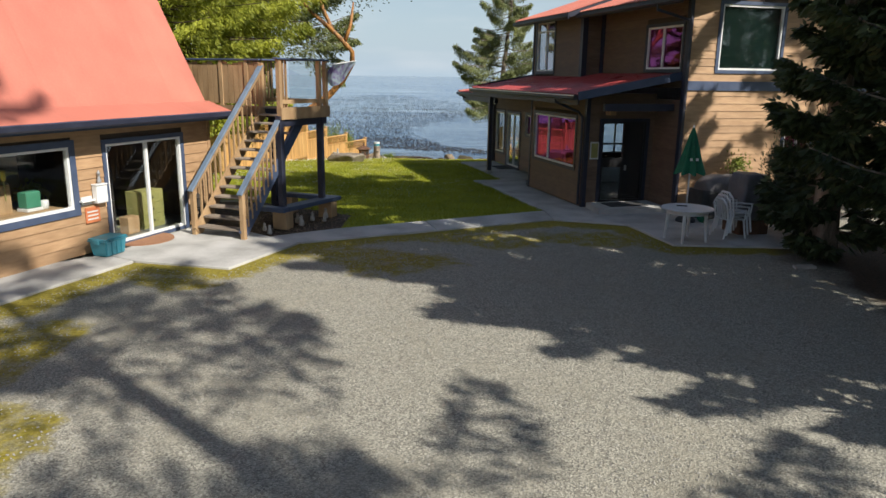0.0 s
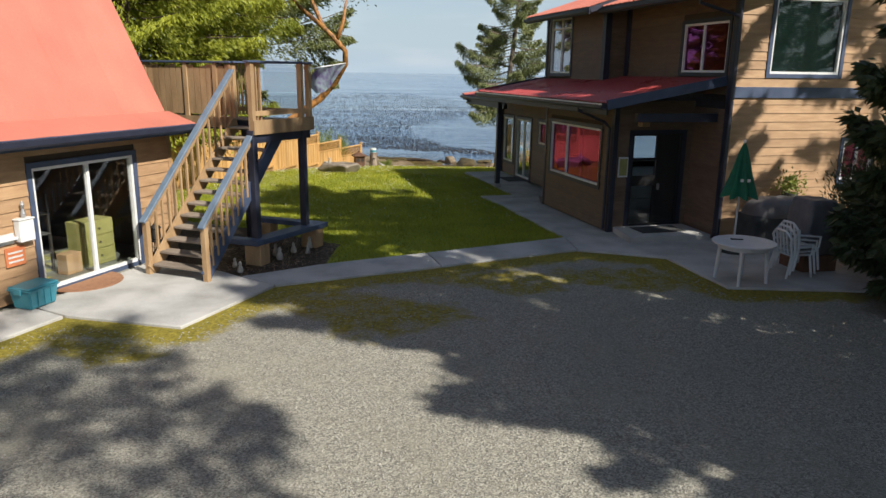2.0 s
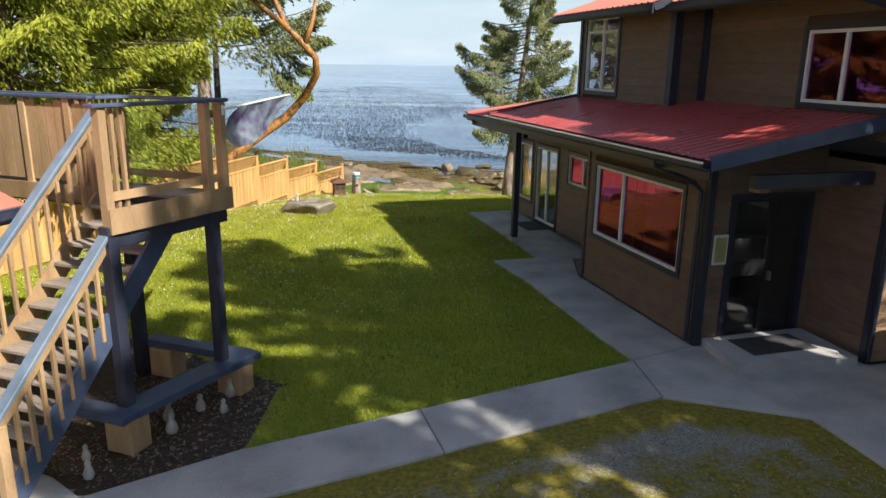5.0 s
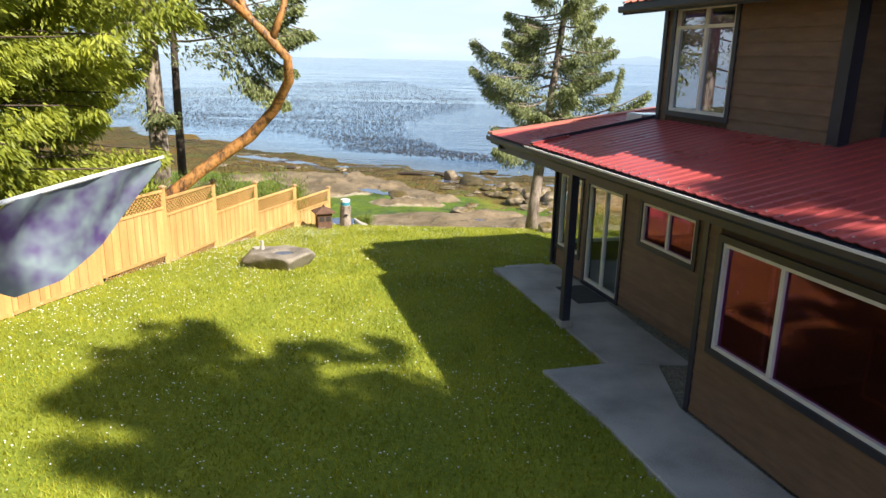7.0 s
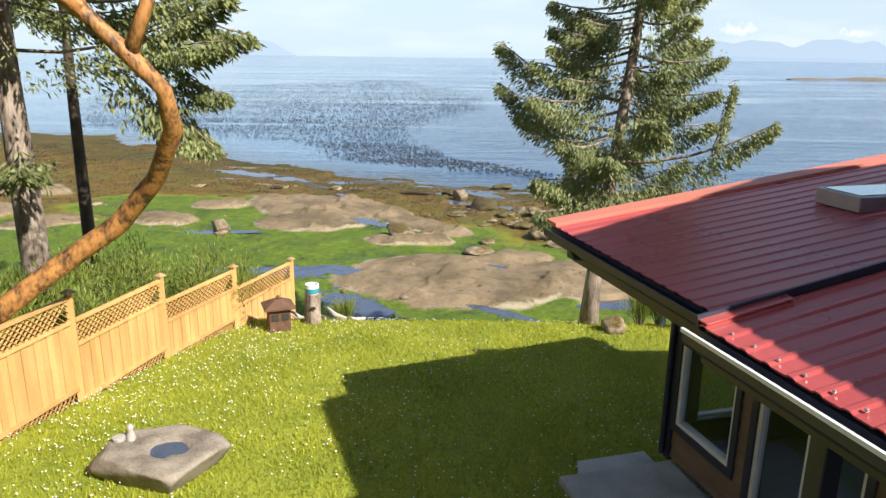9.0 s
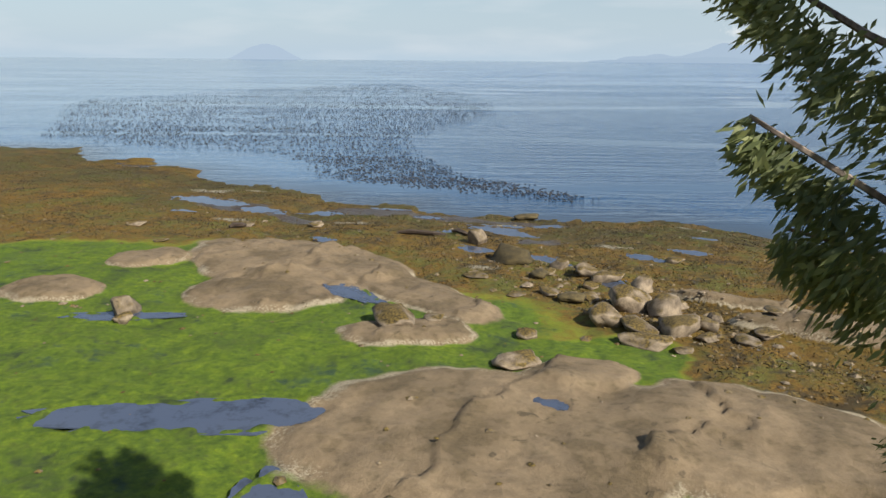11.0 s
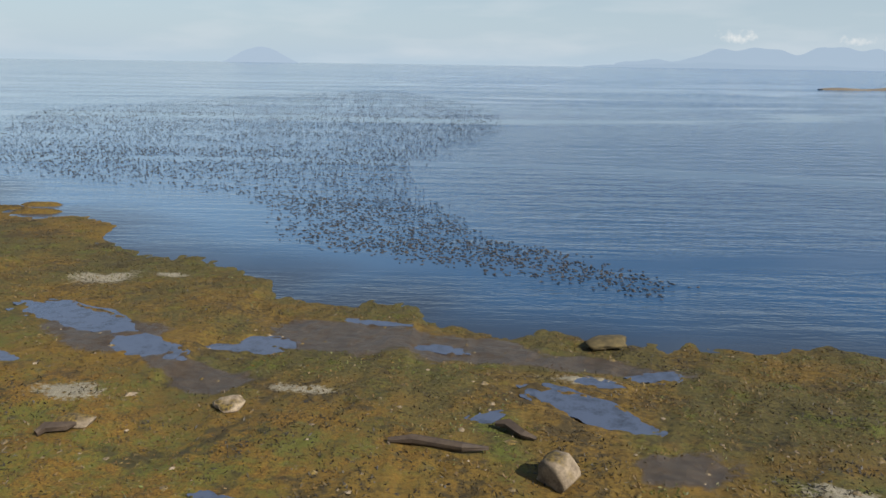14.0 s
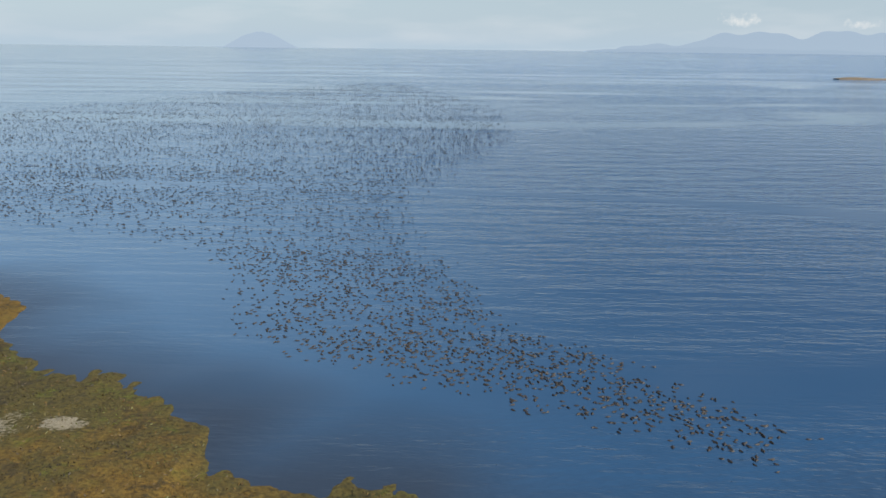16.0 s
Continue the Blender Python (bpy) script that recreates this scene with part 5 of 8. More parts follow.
part("roof_edge", beam((RU - 0.03, R_N - 0.03, RZ + 0.028), (RU + 0.62, R_N - 0.03, RZ + 0.028 + 0.65 * RS), 0.10, 0.012), M["redroof"], roof_s, "short red verge cap")
# sun on the gutter lip painted as a white strip
part("drip_edge", boxes((RU - 0.150, RU - 0.128, R_S, R_N + 0.02, RZ - 0.045, RZ - 0.018)), M["white"], roof_s, "metal lip along the eave, white as in sun")
# sunlit strip along the roof edge painted as a wide pale bar
part("roof_edge", beam((NU - 0.03, 11.19, 2.83), (NU + 5.5, 11.19, 2.83 + 5.5 * 0.135), 0.26, 0.05), M["redroof_shop"], roof_n, "verge trim in pale sunlit red")
part("fascia", boxes((RU + 0.0, RU + 0.028, R_S + 0.02, R_N - 0.02, RZ - 0.26, RZ - 0.03)), M["navy"], roof_s)
part("fascia", boxes((NU - 0.03, NU - 0.002, 6.7, 11.16, 2.62, 2.80)), M["navy"], roof_n)
part("fascia", beam((RU, R_S + 0.015, RZ - 0.05), (RU + 2.85, R_S + 0.015, RZ - 0.05 + 2.85 * RS), 0.03, 0.2), M["blue"], roof_s, "slate blue barge board over the porch")
part("fascia", beam((NU, 11.18, 2.73), (NU + 5.4, 11.18, 2.73 + 5.4 * 0.135), 0.03, 0.16), M["navy"], roof_n)
screw = mesh_of(lathe([(0.011, 0), (0.011, 0.012), (0.004, 0.016)], 6), M["steel"])
for k in range(42):
    v = R_S + 0.158 + 0.2018 * k
    if v < R_N - 0.03:
        so = new("screw", screw)
        so.parent = roof_s
        so.matrix_local = pose(RU + 0.03, v, RZ + 0.012 + 0.06 * RS)


def gutter(parent, a, b, size=0.1):
    bm = bmesh.new()
    a, b = Vector(a), Vector(b)
    d = (b - a).normalized()
    s = d.cross(Vector((0, 0, 1))).normalized()
    prof = ((-0.5, 0.5), (-0.5, -0.35), (-0.3, -0.5), (0.3, -0.5), (0.5, -0.2), (0.5, 0.5), (0.42, 0.5), (0.42, -0.15), (0.26, -0.42), (-0.28, -0.42), (-0.42, -0.3), (-0.42, 0.5))
    rows = [[bm.verts.new(p + s * x * size + Vector((0, 0, z * size))) for x, z in prof] for p in (a, b)]
    for i in range(len(prof)):
        j = (i + 1) % len(prof)
        bm.faces.new((rows[0][i], rows[0][j], rows[1][j], rows[1][i]))
    bmesh.ops.recalc_face_normals(bm, faces=bm.faces[:])
    return part("gutter", bm, M["navy"], parent, "dark navy eaves gutter")


gutter(house, (RU - 0.085, R_N, RZ - 0.085), (RU - 0.085, R_S, RZ - 0.085), 0.11)
gutter(house, (NU - 0.09, 11.15, 2.74), (NU - 0.09, 6.7, 2.74))
part("downspout", tube([(RU - 0.085, 0.2, 2.93), (RU - 0.085, 0.2, 2.82), (-0.2, 0.12, 2.55), (-0.09, 0.10, 2.42), (-0.09, 0.10, 0.1)], [0.035] * 5), M["navy"], house)
part("downspout", tube([(NU - 0.09, 10.5, 2.70), (NU - 0.06, 10.5, 2.62), (0.9, 10.5, 2.40), (1.12, 10.5, 2.3), (1.12, 10.5, 0.05)], [0.035] * 5), M["navy"], house)
part("veranda_post", boxes((-0.37, -0.23, 6.76, 6.90, 0.05, 2.78), bevel=0.008), M["navy"], house, "dark navy veranda post")
part("post_base", boxes((-0.40, -0.20, 6.73, 6.93, 0.045, 0.16), bevel=0.01), M["concrete"], house)
part("veranda_beam", boxes((-0.36, -0.24, BAY_N, 7.4, 2.78, 2.94), (-0.1, 0.02, 7.0, 10.9, 2.5, 2.66)), M["navy"], house)
part("porch_beam", boxes((0.0, 1.95, -0.93, -0.80, 2.62, 2.80)), M["navy"], house)


def skylight(u, v):
    z = 2.90 + (u - NU) * 0.135
    k = part("skylight", boxes((u, u + 1.3, v, v + 0.6, z - 0.07, z + 0.1), bevel=0.01), M["steel"], house, "flat skylight with a pale metal kerb")
    part("pane", boxes((u + 0.05, u + 1.25, v + 0.05, v + 0.55, z + 0.101, z + 0.109)), M["skyglass"], k)


skylight(2.45, 9.5)
skylight(2.4, 8.5)

# upper roof: long gable along the house, eaves over both west walls
up = Vector((1, 0, 0.33)).normalized()
roof_u = part("upper_roof", plate((0.92, JOG - 0.1, EAVE), (0, 1, 0), up, UP_N - JOG + 0.58, 4.2, 0.14), M["navy"], house, "dark soffit under the red upper roof")
part("soffit", plate((1.27, -1.95, EAVE + 0.01), (0, 1, 0), up, JOG + 1.85, 3.9, 0.14), M["navy"], roof_u)
ribbed(roof_u, (0.9, JOG - 0.1, EAVE + 0.015), (0, 1, 0), up, UP_N - JOG + 0.6, 4.2, "redroof_shop")
ribbed(roof_u, (1.25, -1.97, EAVE + 0.025), (0, 1, 0), up, JOG + 1.85, 3.9, "redroof_shop")
upe = Vector((-1, 0, 0.33)).normalized()
part("soffit", plate((9.6, -1.95, EAVE), (0, 1, 0), upe, UP_N + 2.5, 4.9, 0.14), M["navy"], roof_u)
ribbed(roof_u, (9.62, -1.95, EAVE + 0.015), (0, 1, 0), upe, UP_N + 2.5, 4.95, "redroof")
gutter(house, (0.85, UP_N + 0.45, EAVE - 0.1), (0.85, JOG - 0.1, EAVE - 0.1))
gutter(house, (1.2, JOG - 0.12, EAVE - 0.09), (1.2, -1.95, EAVE - 0.09))
part("fascia", boxes((0.9, 0.93, JOG - 0.1, UP_N + 0.46, EAVE - 0.18, EAVE - 0.01)), M["navy"], roof_u)
part("fascia", boxes((1.25, 1.28, -1.95, JOG - 0.13, EAVE - 0.17, EAVE - 0.005)), M["navy"], roof_u)
part("downspout", tube([(1.2, -1.0, EAVE - 0.14), (1.2, -1.0, EAVE - 0.25), (1.95, -1.28, EAVE - 0.5), (1.98, -1.3, 5.0), (1.98, -1.3, 0.1)], [0.035] * 5), M["navy"], house)
# porch step, wall lamp and sign by the entrance
part("door_step", slab([(-0.1, -1.12), (1.85, -1.25), (1.9, -0.06), (0.08, -0.07)], 0.02, 0.17), M["concrete"], house, "raised concrete door step")
part("wall_sign", SOUTH(0).block(0.12, 0.36, 0.034, 0.055, 1.32, 1.78), M["skin"], house, "small painted picture sign on the siding")
part("sign_picture", SOUTH(0).block(0.145, 0.335, 0.056, 0.06, 1.36, 1.74), M["green_shelf"], house)
part("porch_lamp", boxes((0.3, 0.5, -0.62, -0.42, 2.5, 2.66), bevel=0.01), M["wood"], house)

# ---- the shop ----
shop = thing("shop", "low tan cedar-clad shop with a steep red metal roof", "building", pose(-5.79, 8.62, 0, 0, 0, -19.5))
EAST = Side((0, 0), (0, 1), (1, 0))
wall(shop, EAST, -9.0, 2.05, 0.05, 2.42, [(-1.04, 1.08, 0.08, 2.06), (-4.3, -1.88, 0.93, 2.08)], M["siding"], course=0.2, margin=0.08)
sdoor = window(shop, EAST, -1.04, 1.08, 0.08, 2.06, (0.06,), trim="blue", glass="glass_clear", name="sliding_door")
window(shop, EAST, -4.3, -1.88, 0.93, 2.08, trim="blue", trim_w=0.12, glass="glass_clear")
wall(shop, Side((0, 2.05), (1, 0), (0, 1)), -6.0, -0.01, 0.05, 2.5, [], M["siding"], course=0.2)
part("corner_board", boxes((-0.03, 0.035, 2.0, 2.09, 0.05, 2.42)), M["siding"], shop)
part("back_wall", boxes((-6.1, -6.0, -9.0, 2.05, 0.0, 2.6)), M["skin"], shop)
part("end_wall", boxes((-6.0, 0.0, -9.1, -9.0, 0.0, 2.5)), M["sheath"], shop)
part("floor", boxes((-6.0, -0.13, -9.0, 1.9, 0.0, 0.09)), M["floor"], shop)
# near-black ceiling, the shop's inner gloom put into the colour
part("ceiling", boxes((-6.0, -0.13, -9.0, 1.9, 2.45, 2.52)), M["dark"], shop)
for i in range(7):
    for j in range(5):
        if (i + j) % 2:
            part("floor_tile", boxes((-0.5 - 0.33 * (j + 1), -0.5 - 0.33 * j, -1.1 + 0.33 * i, -1.1 + 0.33 * (i + 1), 0.091, 0.097)), M["green_shelf"], shop)
lowr, steep = Vector((-1, 0, 0.34)).normalized(), Vector((-1, 0, 1.95)).normalized()
L0, LL = -9.3, 11.55
roof_l = part("flared_roof", plate((0.50, L0, 2.56), (0, 1, 0), lowr, LL, 0.62, 0.08), M["navy"], shop, "dark soffit of the flared eave")
ribbed(roof_l, (0.54, L0 - 0.02, 2.575), (0, 1, 0), lowr, LL + 0.04, 0.66, "redroof_shop", pitch=1.05, wide=1.05, rib=0.006)
K = Vector((0.54, 0, 2.575)) + lowr * 0.655
part("steep_roof", plate((K.x - 0.01, L0, K.z - 0.012), (0, 1, 0), steep, LL - 0.12, 3.1, 0.08), M["navy"], shop, "boarding of the steep roof")
ribbed(roof_l, (K.x, L0 - 0.01, K.z), (0, 1, 0), steep, LL - 0.1, 3.1, "redroof_shop", pitch=1.05, wide=1.05, rib=0.004)
R = K + steep * 3.1
topr = Vector((-1, 0, 0.42)).normalized()
part("upper_boarding", plate((R.x + 0.01, L0, R.z - 0.01), (0, 1, 0), topr, LL - 0.12, 2.2, 0.08), M["navy"], shop)
ribbed(roof_l, (R.x + 0.02, L0, R.z), (0, 1, 0), topr, LL - 0.12, 2.2, "redroof_shop", pitch=0.48, rib=0.01)
bm = bmesh.new()
prof = [(-5.4, 2.5), (0.0, 2.5), (K.x - 0.06, K.z - 0.05), (R.x - 0.06, R.z - 0.06), (R.x - 2.1, R.z + 0.75), (-5.4, 3.2)]
ra, rb = [bm.verts.new((x, 1.98, z)) for x, z in prof], [bm.verts.new((x, 2.06, z)) for x, z in prof]
bm.faces.new(ra)
bm.faces.new(rb[::-1])
for i in range(len(prof)):
    bm.faces.new((ra[i], ra[(i + 1) % 6], rb[(i + 1) % 6], rb[i]))
bmesh.ops.recalc_face_normals(bm, faces=bm.faces[:])
part("gable_wall", bm, M["siding"], shop, "boarded gable end")
gutter(shop, (0.60, L0, 2.50), (0.60, L0 + LL, 2.50), 0.11)
part("fascia", boxes((0.52, 0.545, L0, L0 + LL, 2.40, 2.57)), M["blue"], shop, "slate blue fascia board")
part("soffit", boxes((0.03, 0.52, L0, L0 + LL, 2.42, 2.44)), M["blue"], shop)
# things on and behind the glass
chest = thing("drawer_chest", "olive green chest of drawers behind the glass door", "cabinet", shop.matrix_world @ pose(-0.55, 0.55, 0.09))
part("body", boxes((-0.25, 0.15, -0.35, 0.35, 0, 0.82), bevel=0.01), M["green_shelf"], chest)
for k in range(3):
    part("drawer", boxes((0.152, 0.168, -0.32, 0.32, 0.06 + 0.25 * k, 0.28 + 0.25 * k)), M["green_shelf"], chest)
    part("knob", boxes((0.168, 0.185, -0.02, 0.02, 0.15 + 0.25 * k, 0.19 + 0.25 * k), bevel=0.004), M["dark"], chest)
rack = thing("display_rack", "dark display rack with pale goods in the shop", "rack", shop.matrix_world @ pose(-1.1, -0.35, 0.09))
for x in (-0.2, 0.2):
    for y in (-0.3, 0.3):
        part("post", boxes((x - 0.02, x + 0.02, y - 0.02, y + 0.02, 0, 1.35)), M["dark"], rack)
for z in (0.3, 0.65, 1.0):
    part("shelf", boxes((-0.22, 0.22, -0.32, 0.32, z, z + 0.02)), M["steel"], rack)
box_i = thing("storage_box", "small tan box standing on the shop floor", "box", shop.matrix_world @ pose(-0.45, -0.1, 0.09))
part("body", boxes((-0.12, 0.12, -0.16, 0.16, 0, 0.36), bevel=0.008), M["wood"], box_i)
tbl = thing("window_table", "display table inside the shop window", "table", shop.matrix_world @ pose(-0.75, -2.9, 0.09))
part("tabletop", boxes((-0.4, 0.4, -1.1, 1.1, 0.8, 0.84), bevel=0.006), M["wood"], tbl)
for x in (-0.36, 0.36):
    for y in (-1.04, 1.04):
        part("leg", boxes((x - 0.03, x + 0.03, y - 0.03, y + 0.03, 0, 0.8)), M["wood"], tbl)
lamp = thing("fan_rake", "fan rake with a yellow clip against a wooden plank", "rake", shop.matrix_world @ pose(-0.7, -2.7, 0.931))
part("plank", boxes((-0.03, 0.03, -0.16, 0.12, 0, 0.52), bevel=0.006), M["wood"], lamp)
part("handle", tube([(0.05, 0, 0.25), (0.055, 0, 0.7)], [0.012, 0.012], 6), M["green_shelf"], lamp)
part("clip", boxes((0.04, 0.075, -0.05, 0.04, 0.6, 0.78), bevel=0.01), M["yellow"], lamp, "yellow plastic clip")
for k in range(13):
    a = -1.05 + 2.1 * k / 12
    part("tine", tube([(0.06, 0, 0.68), (0.06, 0.32 * math.sin(a), 0.68 + 0.09 * math.cos(a * 1.2)), (0.06, 0.35 * math.sin(a), 0.62 + 0.09 * math.cos(a * 1.2))], [0.005] * 3, 4), M["green_shelf"], lamp)
mugs = thing("green_box", "teal green box standing on the window table", "box", shop.matrix_world @ pose(-0.6, -2.28, 0.931))
part("body", boxes((-0.12, 0.12, -0.15, 0.15, 0.06, 0.36), bevel=0.02), M["jade"], mugs)
part("base", boxes((-0.13, 0.13, -0.17, 0.17, 0, 0.058), bevel=0.008), M["white"], mugs, "white base")
cup = thing("white_pot", "small white pot on the window table", "pot", shop.matrix_world @ pose(-0.5, -2.06, 0.931))
part("body", lathe([(0.05, 0), (0.07, 0.02), (0.075, 0.16), (0.06, 0.17)], 14), M["white"], cup, smooth=True)

sign = thing("wall_sign", "small terracotta sign plate with pale bars on the siding", "sign", shop.matrix_world @ pose(0.032, -1.5, 0.62))
part("plate", boxes((0, 0.02, -0.17, 0.17, 0, 0.30), bevel=0.004), M["terracotta"], sign)
for z in (0.06, 0.13, 0.2):
    part("bar", boxes((0.0205, 0.024, -0.13, 0.12, z, z + 0.028)), M["skin"], sign)
mail = thing("mailbox", "white mailbox with letters sticking out", "mailbox", shop.matrix_world @ pose(0.032, -1.33, 0.98))
part("body", boxes((0, 0.13, -0.13, 0.13, 0, 0.34), bevel=0.012), M["white"], mail)
part("lid", boxes((-0.005, 0.145, -0.14, 0.14, 0.34, 0.365), bevel=0.006), M["white"], mail)
part("newspaper_tray", boxes((0.0, 0.10, -0.45, -0.15, 0.06, 0.10), bevel=0.006), M["white"], mail)
part("letter", boxes((0.02, 0.03, -0.42, -0.17, 0.0, 0.16)), M["skin"], mail)
part("ornament", lathe([(0.03, 0.37), (0.045, 0.42), (0.02, 0.5), (0.035, 0.56), (0.01, 0.62)], 10, None, (0.05, 0.02)), M["steel"], mail, "small wall ornament above the mailbox")

tote = thing("storage_tote", "teal plastic storage tote with a lid by the shop wall", "storage box", shop.matrix_world @ pose(0.40, -1.55, 0.05, 0, 0, 4) @ Matrix.Scale(0.82, 4))
bm = bmesh.new()
b0 = [bm.verts.new((x * 0.2, y * 0.29, 0)) for x, y in ((-1, -1), (1, -1), (1, 1), (-1, 1))]
b1 = [bm.verts.new((x * 0.24, y * 0.34, 0.36)) for x, y in ((-1, -1), (1, -1), (1, 1), (-1, 1))]
bm.faces.new(b0[::-1])
bm.faces.new(b1)
for i in range(4):
    bm.faces.new((b0[i], b0[(i + 1) % 4], b1[(i + 1) % 4], b1[i]))
bmesh.ops.bevel(bm, geom=bm.edges[:], offset=0.025, segments=2, affect="EDGES")
part("body", bm, M["plastic_teal"], tote)
part("rim", boxes((-0.26, 0.26, -0.36, 0.36, 0.345, 0.375), bevel=0.008), M["plastic_teal"], tote)
part("lid", boxes((-0.25, 0.25, -0.35, 0.35, 0.376, 0.42), bevel=0.018), M["plastic_teal"], tote, "shallow teal lid")
for y in (-0.37, 0.37):
    part("handle", boxes((-0.08, 0.08, y - 0.015, y + 0.015, 0.30, 0.40), bevel=0.006), M["plastic_teal"], tote)
for y in (-0.15, 0.0, 0.15):
    part("moulded_rib", boxes((0.226, 0.25, y - 0.012, y + 0.012, 0.05, 0.33)), M["plastic_teal"], tote)

mat_ob = thing("door_mat", "half-round brown coir mat before the sliding door", "doormat", shop.matrix_world @ pose(0.07, -0.32, 0.047))
arc = [(0.62 * math.sin(math.pi * k / 20), -0.62 * math.cos(math.pi * k / 20)) for k in range(21)]
part("mat", slab(arc, 0, 0.015), M["mat"], mat_ob)
part("border", slab([(0.02 + x * 0.86, y * 0.86) for x, y in arc], 0.0152, 0.019), M["mat"], mat_ob)
stand = thing("lantern_stand", "black iron lantern on a short stand by the door", "lantern", shop.matrix_world @ pose(0.32, 1.18, 0.045))
for a in range(3):
    c, s = math.cos(a * 2.1), math.sin(a * 2.1)
    part("leg", tube([(0.12 * c, 0.12 * s, 0), (0.05 * c, 0.05 * s, 0.2), (0.02 * c, 0.02 * s, 0.42)], [0.012] * 3, 6), M["dark"], stand)
part("body", lathe([(0.05, 0.42), (0.09, 0.46), (0.09, 0.64), (0.11, 0.66), (0.03, 0.74), (0.01, 0.78)], 6), M["dark"], stand)
part("dish", lathe([(0.10, 0.40), (0.11, 0.42), (0.10, 0.425)], 10), M["dark"], stand)

# ---- stairs and deck ----
SM = pose(-4.9, 8.85, 0.045, 0, 0, -20)
stairs = thing("outdoor_stairs", "weathered open wooden stairs with blue-capped handrails", "stairs", SM)
RISE, GO, N = 0.188, 0.198, 13
for k in range(1, N + 1):
    y, z = (k - 1) * GO, k * RISE
    t = boxes((0.06, 1.16, y - 0.02, y + 0.115, z - 0.042, z), (0.06, 1.16, y + 0.125, y + 0.25, z - 0.042, z))
    bmesh.ops.bevel(t, geom=t.edges[:], offset=0.006, segments=1, affect="EDGES")
    part("tread", t, M["tread"], stairs)
ty, tz = N * GO, (N + 1) * RISE
for x, lab in ((0.03, ""), (1.17, "slate blue painted stringer")):
    part("stringer", beam((x, 0.0, 0.06), (x, ty + 0.05, tz - 0.12), 0.045, 0.26), M["blue" if lab else "wood"], stairs, lab)


def baluster_row(parent, x, y0, z0, y1, z1, n, low=0.0, tall=0.86):
    for k in range(n):
        f = (k + 0.5) / n
        y, z = y0 + (y1 - y0) * f, z0 + (z1 - z0) * f
        part("baluster", boxes((x - 0.019, x + 0.019, y - 0.019, y + 0.019, z + low, z + tall)), M["wood"], parent)


SL = RISE / GO
for x, end in ((-0.02, ty + 0.08), (1.22, 1.42)):
    part("newel_post", boxes((x - 0.05, x + 0.05, -0.06, 0.04, -0.04, 0.94), bevel=0.006), M["wood"], stairs)
    part("handrail", beam((x, -0.1, 0.94), (x, end, 0.94 + (end + 0.1) * SL), 0.13, 0.045, bevel=0.008), M["bluecap"], stairs, "weathered blue-grey handrail cap")
    part("under_rail", beam((x, 0.0, 0.93), (x, end, 0.93 + end * SL), 0.045, 0.09), M["wood"], stairs)
    baluster_row(stairs, x + (0.03 if x < 0 else -0.03), 0.12, 0.04 + 0.12 * SL, end - 0.06, 0.04 + (end - 0.06) * SL, 14 if x < 0 else 8)
part("newel_post", boxes((-0.07, 0.03, ty + 0.04, ty + 0.14, 2.3, 3.62), bevel=0.006), M["wood"], stairs)

deck = thing("raised_deck", "raised wooden deck on navy posts beside the stairs", "deck", SM)
DZ, DE, DN = tz - 0.04, 1.30, 3.12


def ex(y):
    """The deck's outer edge, slanted to fit the camera's view."""
    return DE + 0.14 * (y - 1.42)


for k in range(4):
    y0 = ty + 0.03 + k * 0.132
    part("deck_board", boxes((-3.2, ex(y0) - 0.03, y0, y0 + 0.13, DZ - 0.035, DZ)), M["tread"], deck)
part("fascia", beam((ex(1.42), 1.42, DZ - 0.07), (ex(DN), DN, DZ - 0.07), 0.05, 0.26), M["wood"], deck, "pale wooden edge board")
part("beam", beam((ex(1.42) - 0.08, 1.42, DZ - 0.24), (ex(DN) - 0.09, DN - 0.05, DZ - 0.24), 0.1, 0.24), M["navy"], deck, "navy painted beam")
part("fascia", boxes((-3.2, 0.02, ty + 0.0, ty + 0.028, DZ - 0.2, DZ + 0.02)), M["wood"], deck)
part("fascia", boxes((-3.2, ex(DN) - 0.03, DN - 0.02, DN + 0.02, DZ - 0.2, DZ)), M["wood"], deck)
part("joist", boxes((-3.2, DE - 0.13, ty + 0.1, ty + 0.2, DZ - 0.24, DZ - 0.036), (-3.2, DE - 0.13, DN - 0.25, DN - 0.15, DZ - 0.24, DZ - 0.036)), M["navy"], deck)
for y in (1.46, 2.86):
    part("post", boxes((ex(y) - 0.14, ex(y) - 0.01, y - 0.07, y + 0.07, 0.42, DZ - 0.12), bevel=0.006), M["navy"], deck, "navy painted deck post")
for x, y in ((-2.9, 3.0), (-2.9, 2.7), (0.0, 3.0)):
    part("post", boxes((x - 0.07, x + 0.07, y - 0.07, y + 0.07, -0.04, DZ - 0.24)), M["navy"], deck)
# planter-like footing frame under the posts
for s in ((0.62, DE + 0.13, 1.18, 1.42, 0.36, 0.46), (0.0, ex(3.0) - 0.1, 3.05, 3.29, 0.36, 0.46)):
    part("footing_beam", boxes(s, bevel=0.008), M["blue"], deck, "slate blue footing timber")
part("footing_beam", beam((ex(1.43) - 0.02, 1.43, 0.41), (ex(3.3) + 0.0, 3.3, 0.41), 0.34, 0.098, bevel=0.008), M["blue"], deck, "slate blue footing timber")
for x, y in ((DE - 0.05, 1.42), (ex(3.0) - 0.05, 3.05), (0.3, 3.15)):
    part("footing_block", boxes((x - 0.18, x + 0.18, y - 0.15, y + 0.15, -0.04, 0.358), bevel=0.012), M["wood"], deck, "squat wooden footing block")
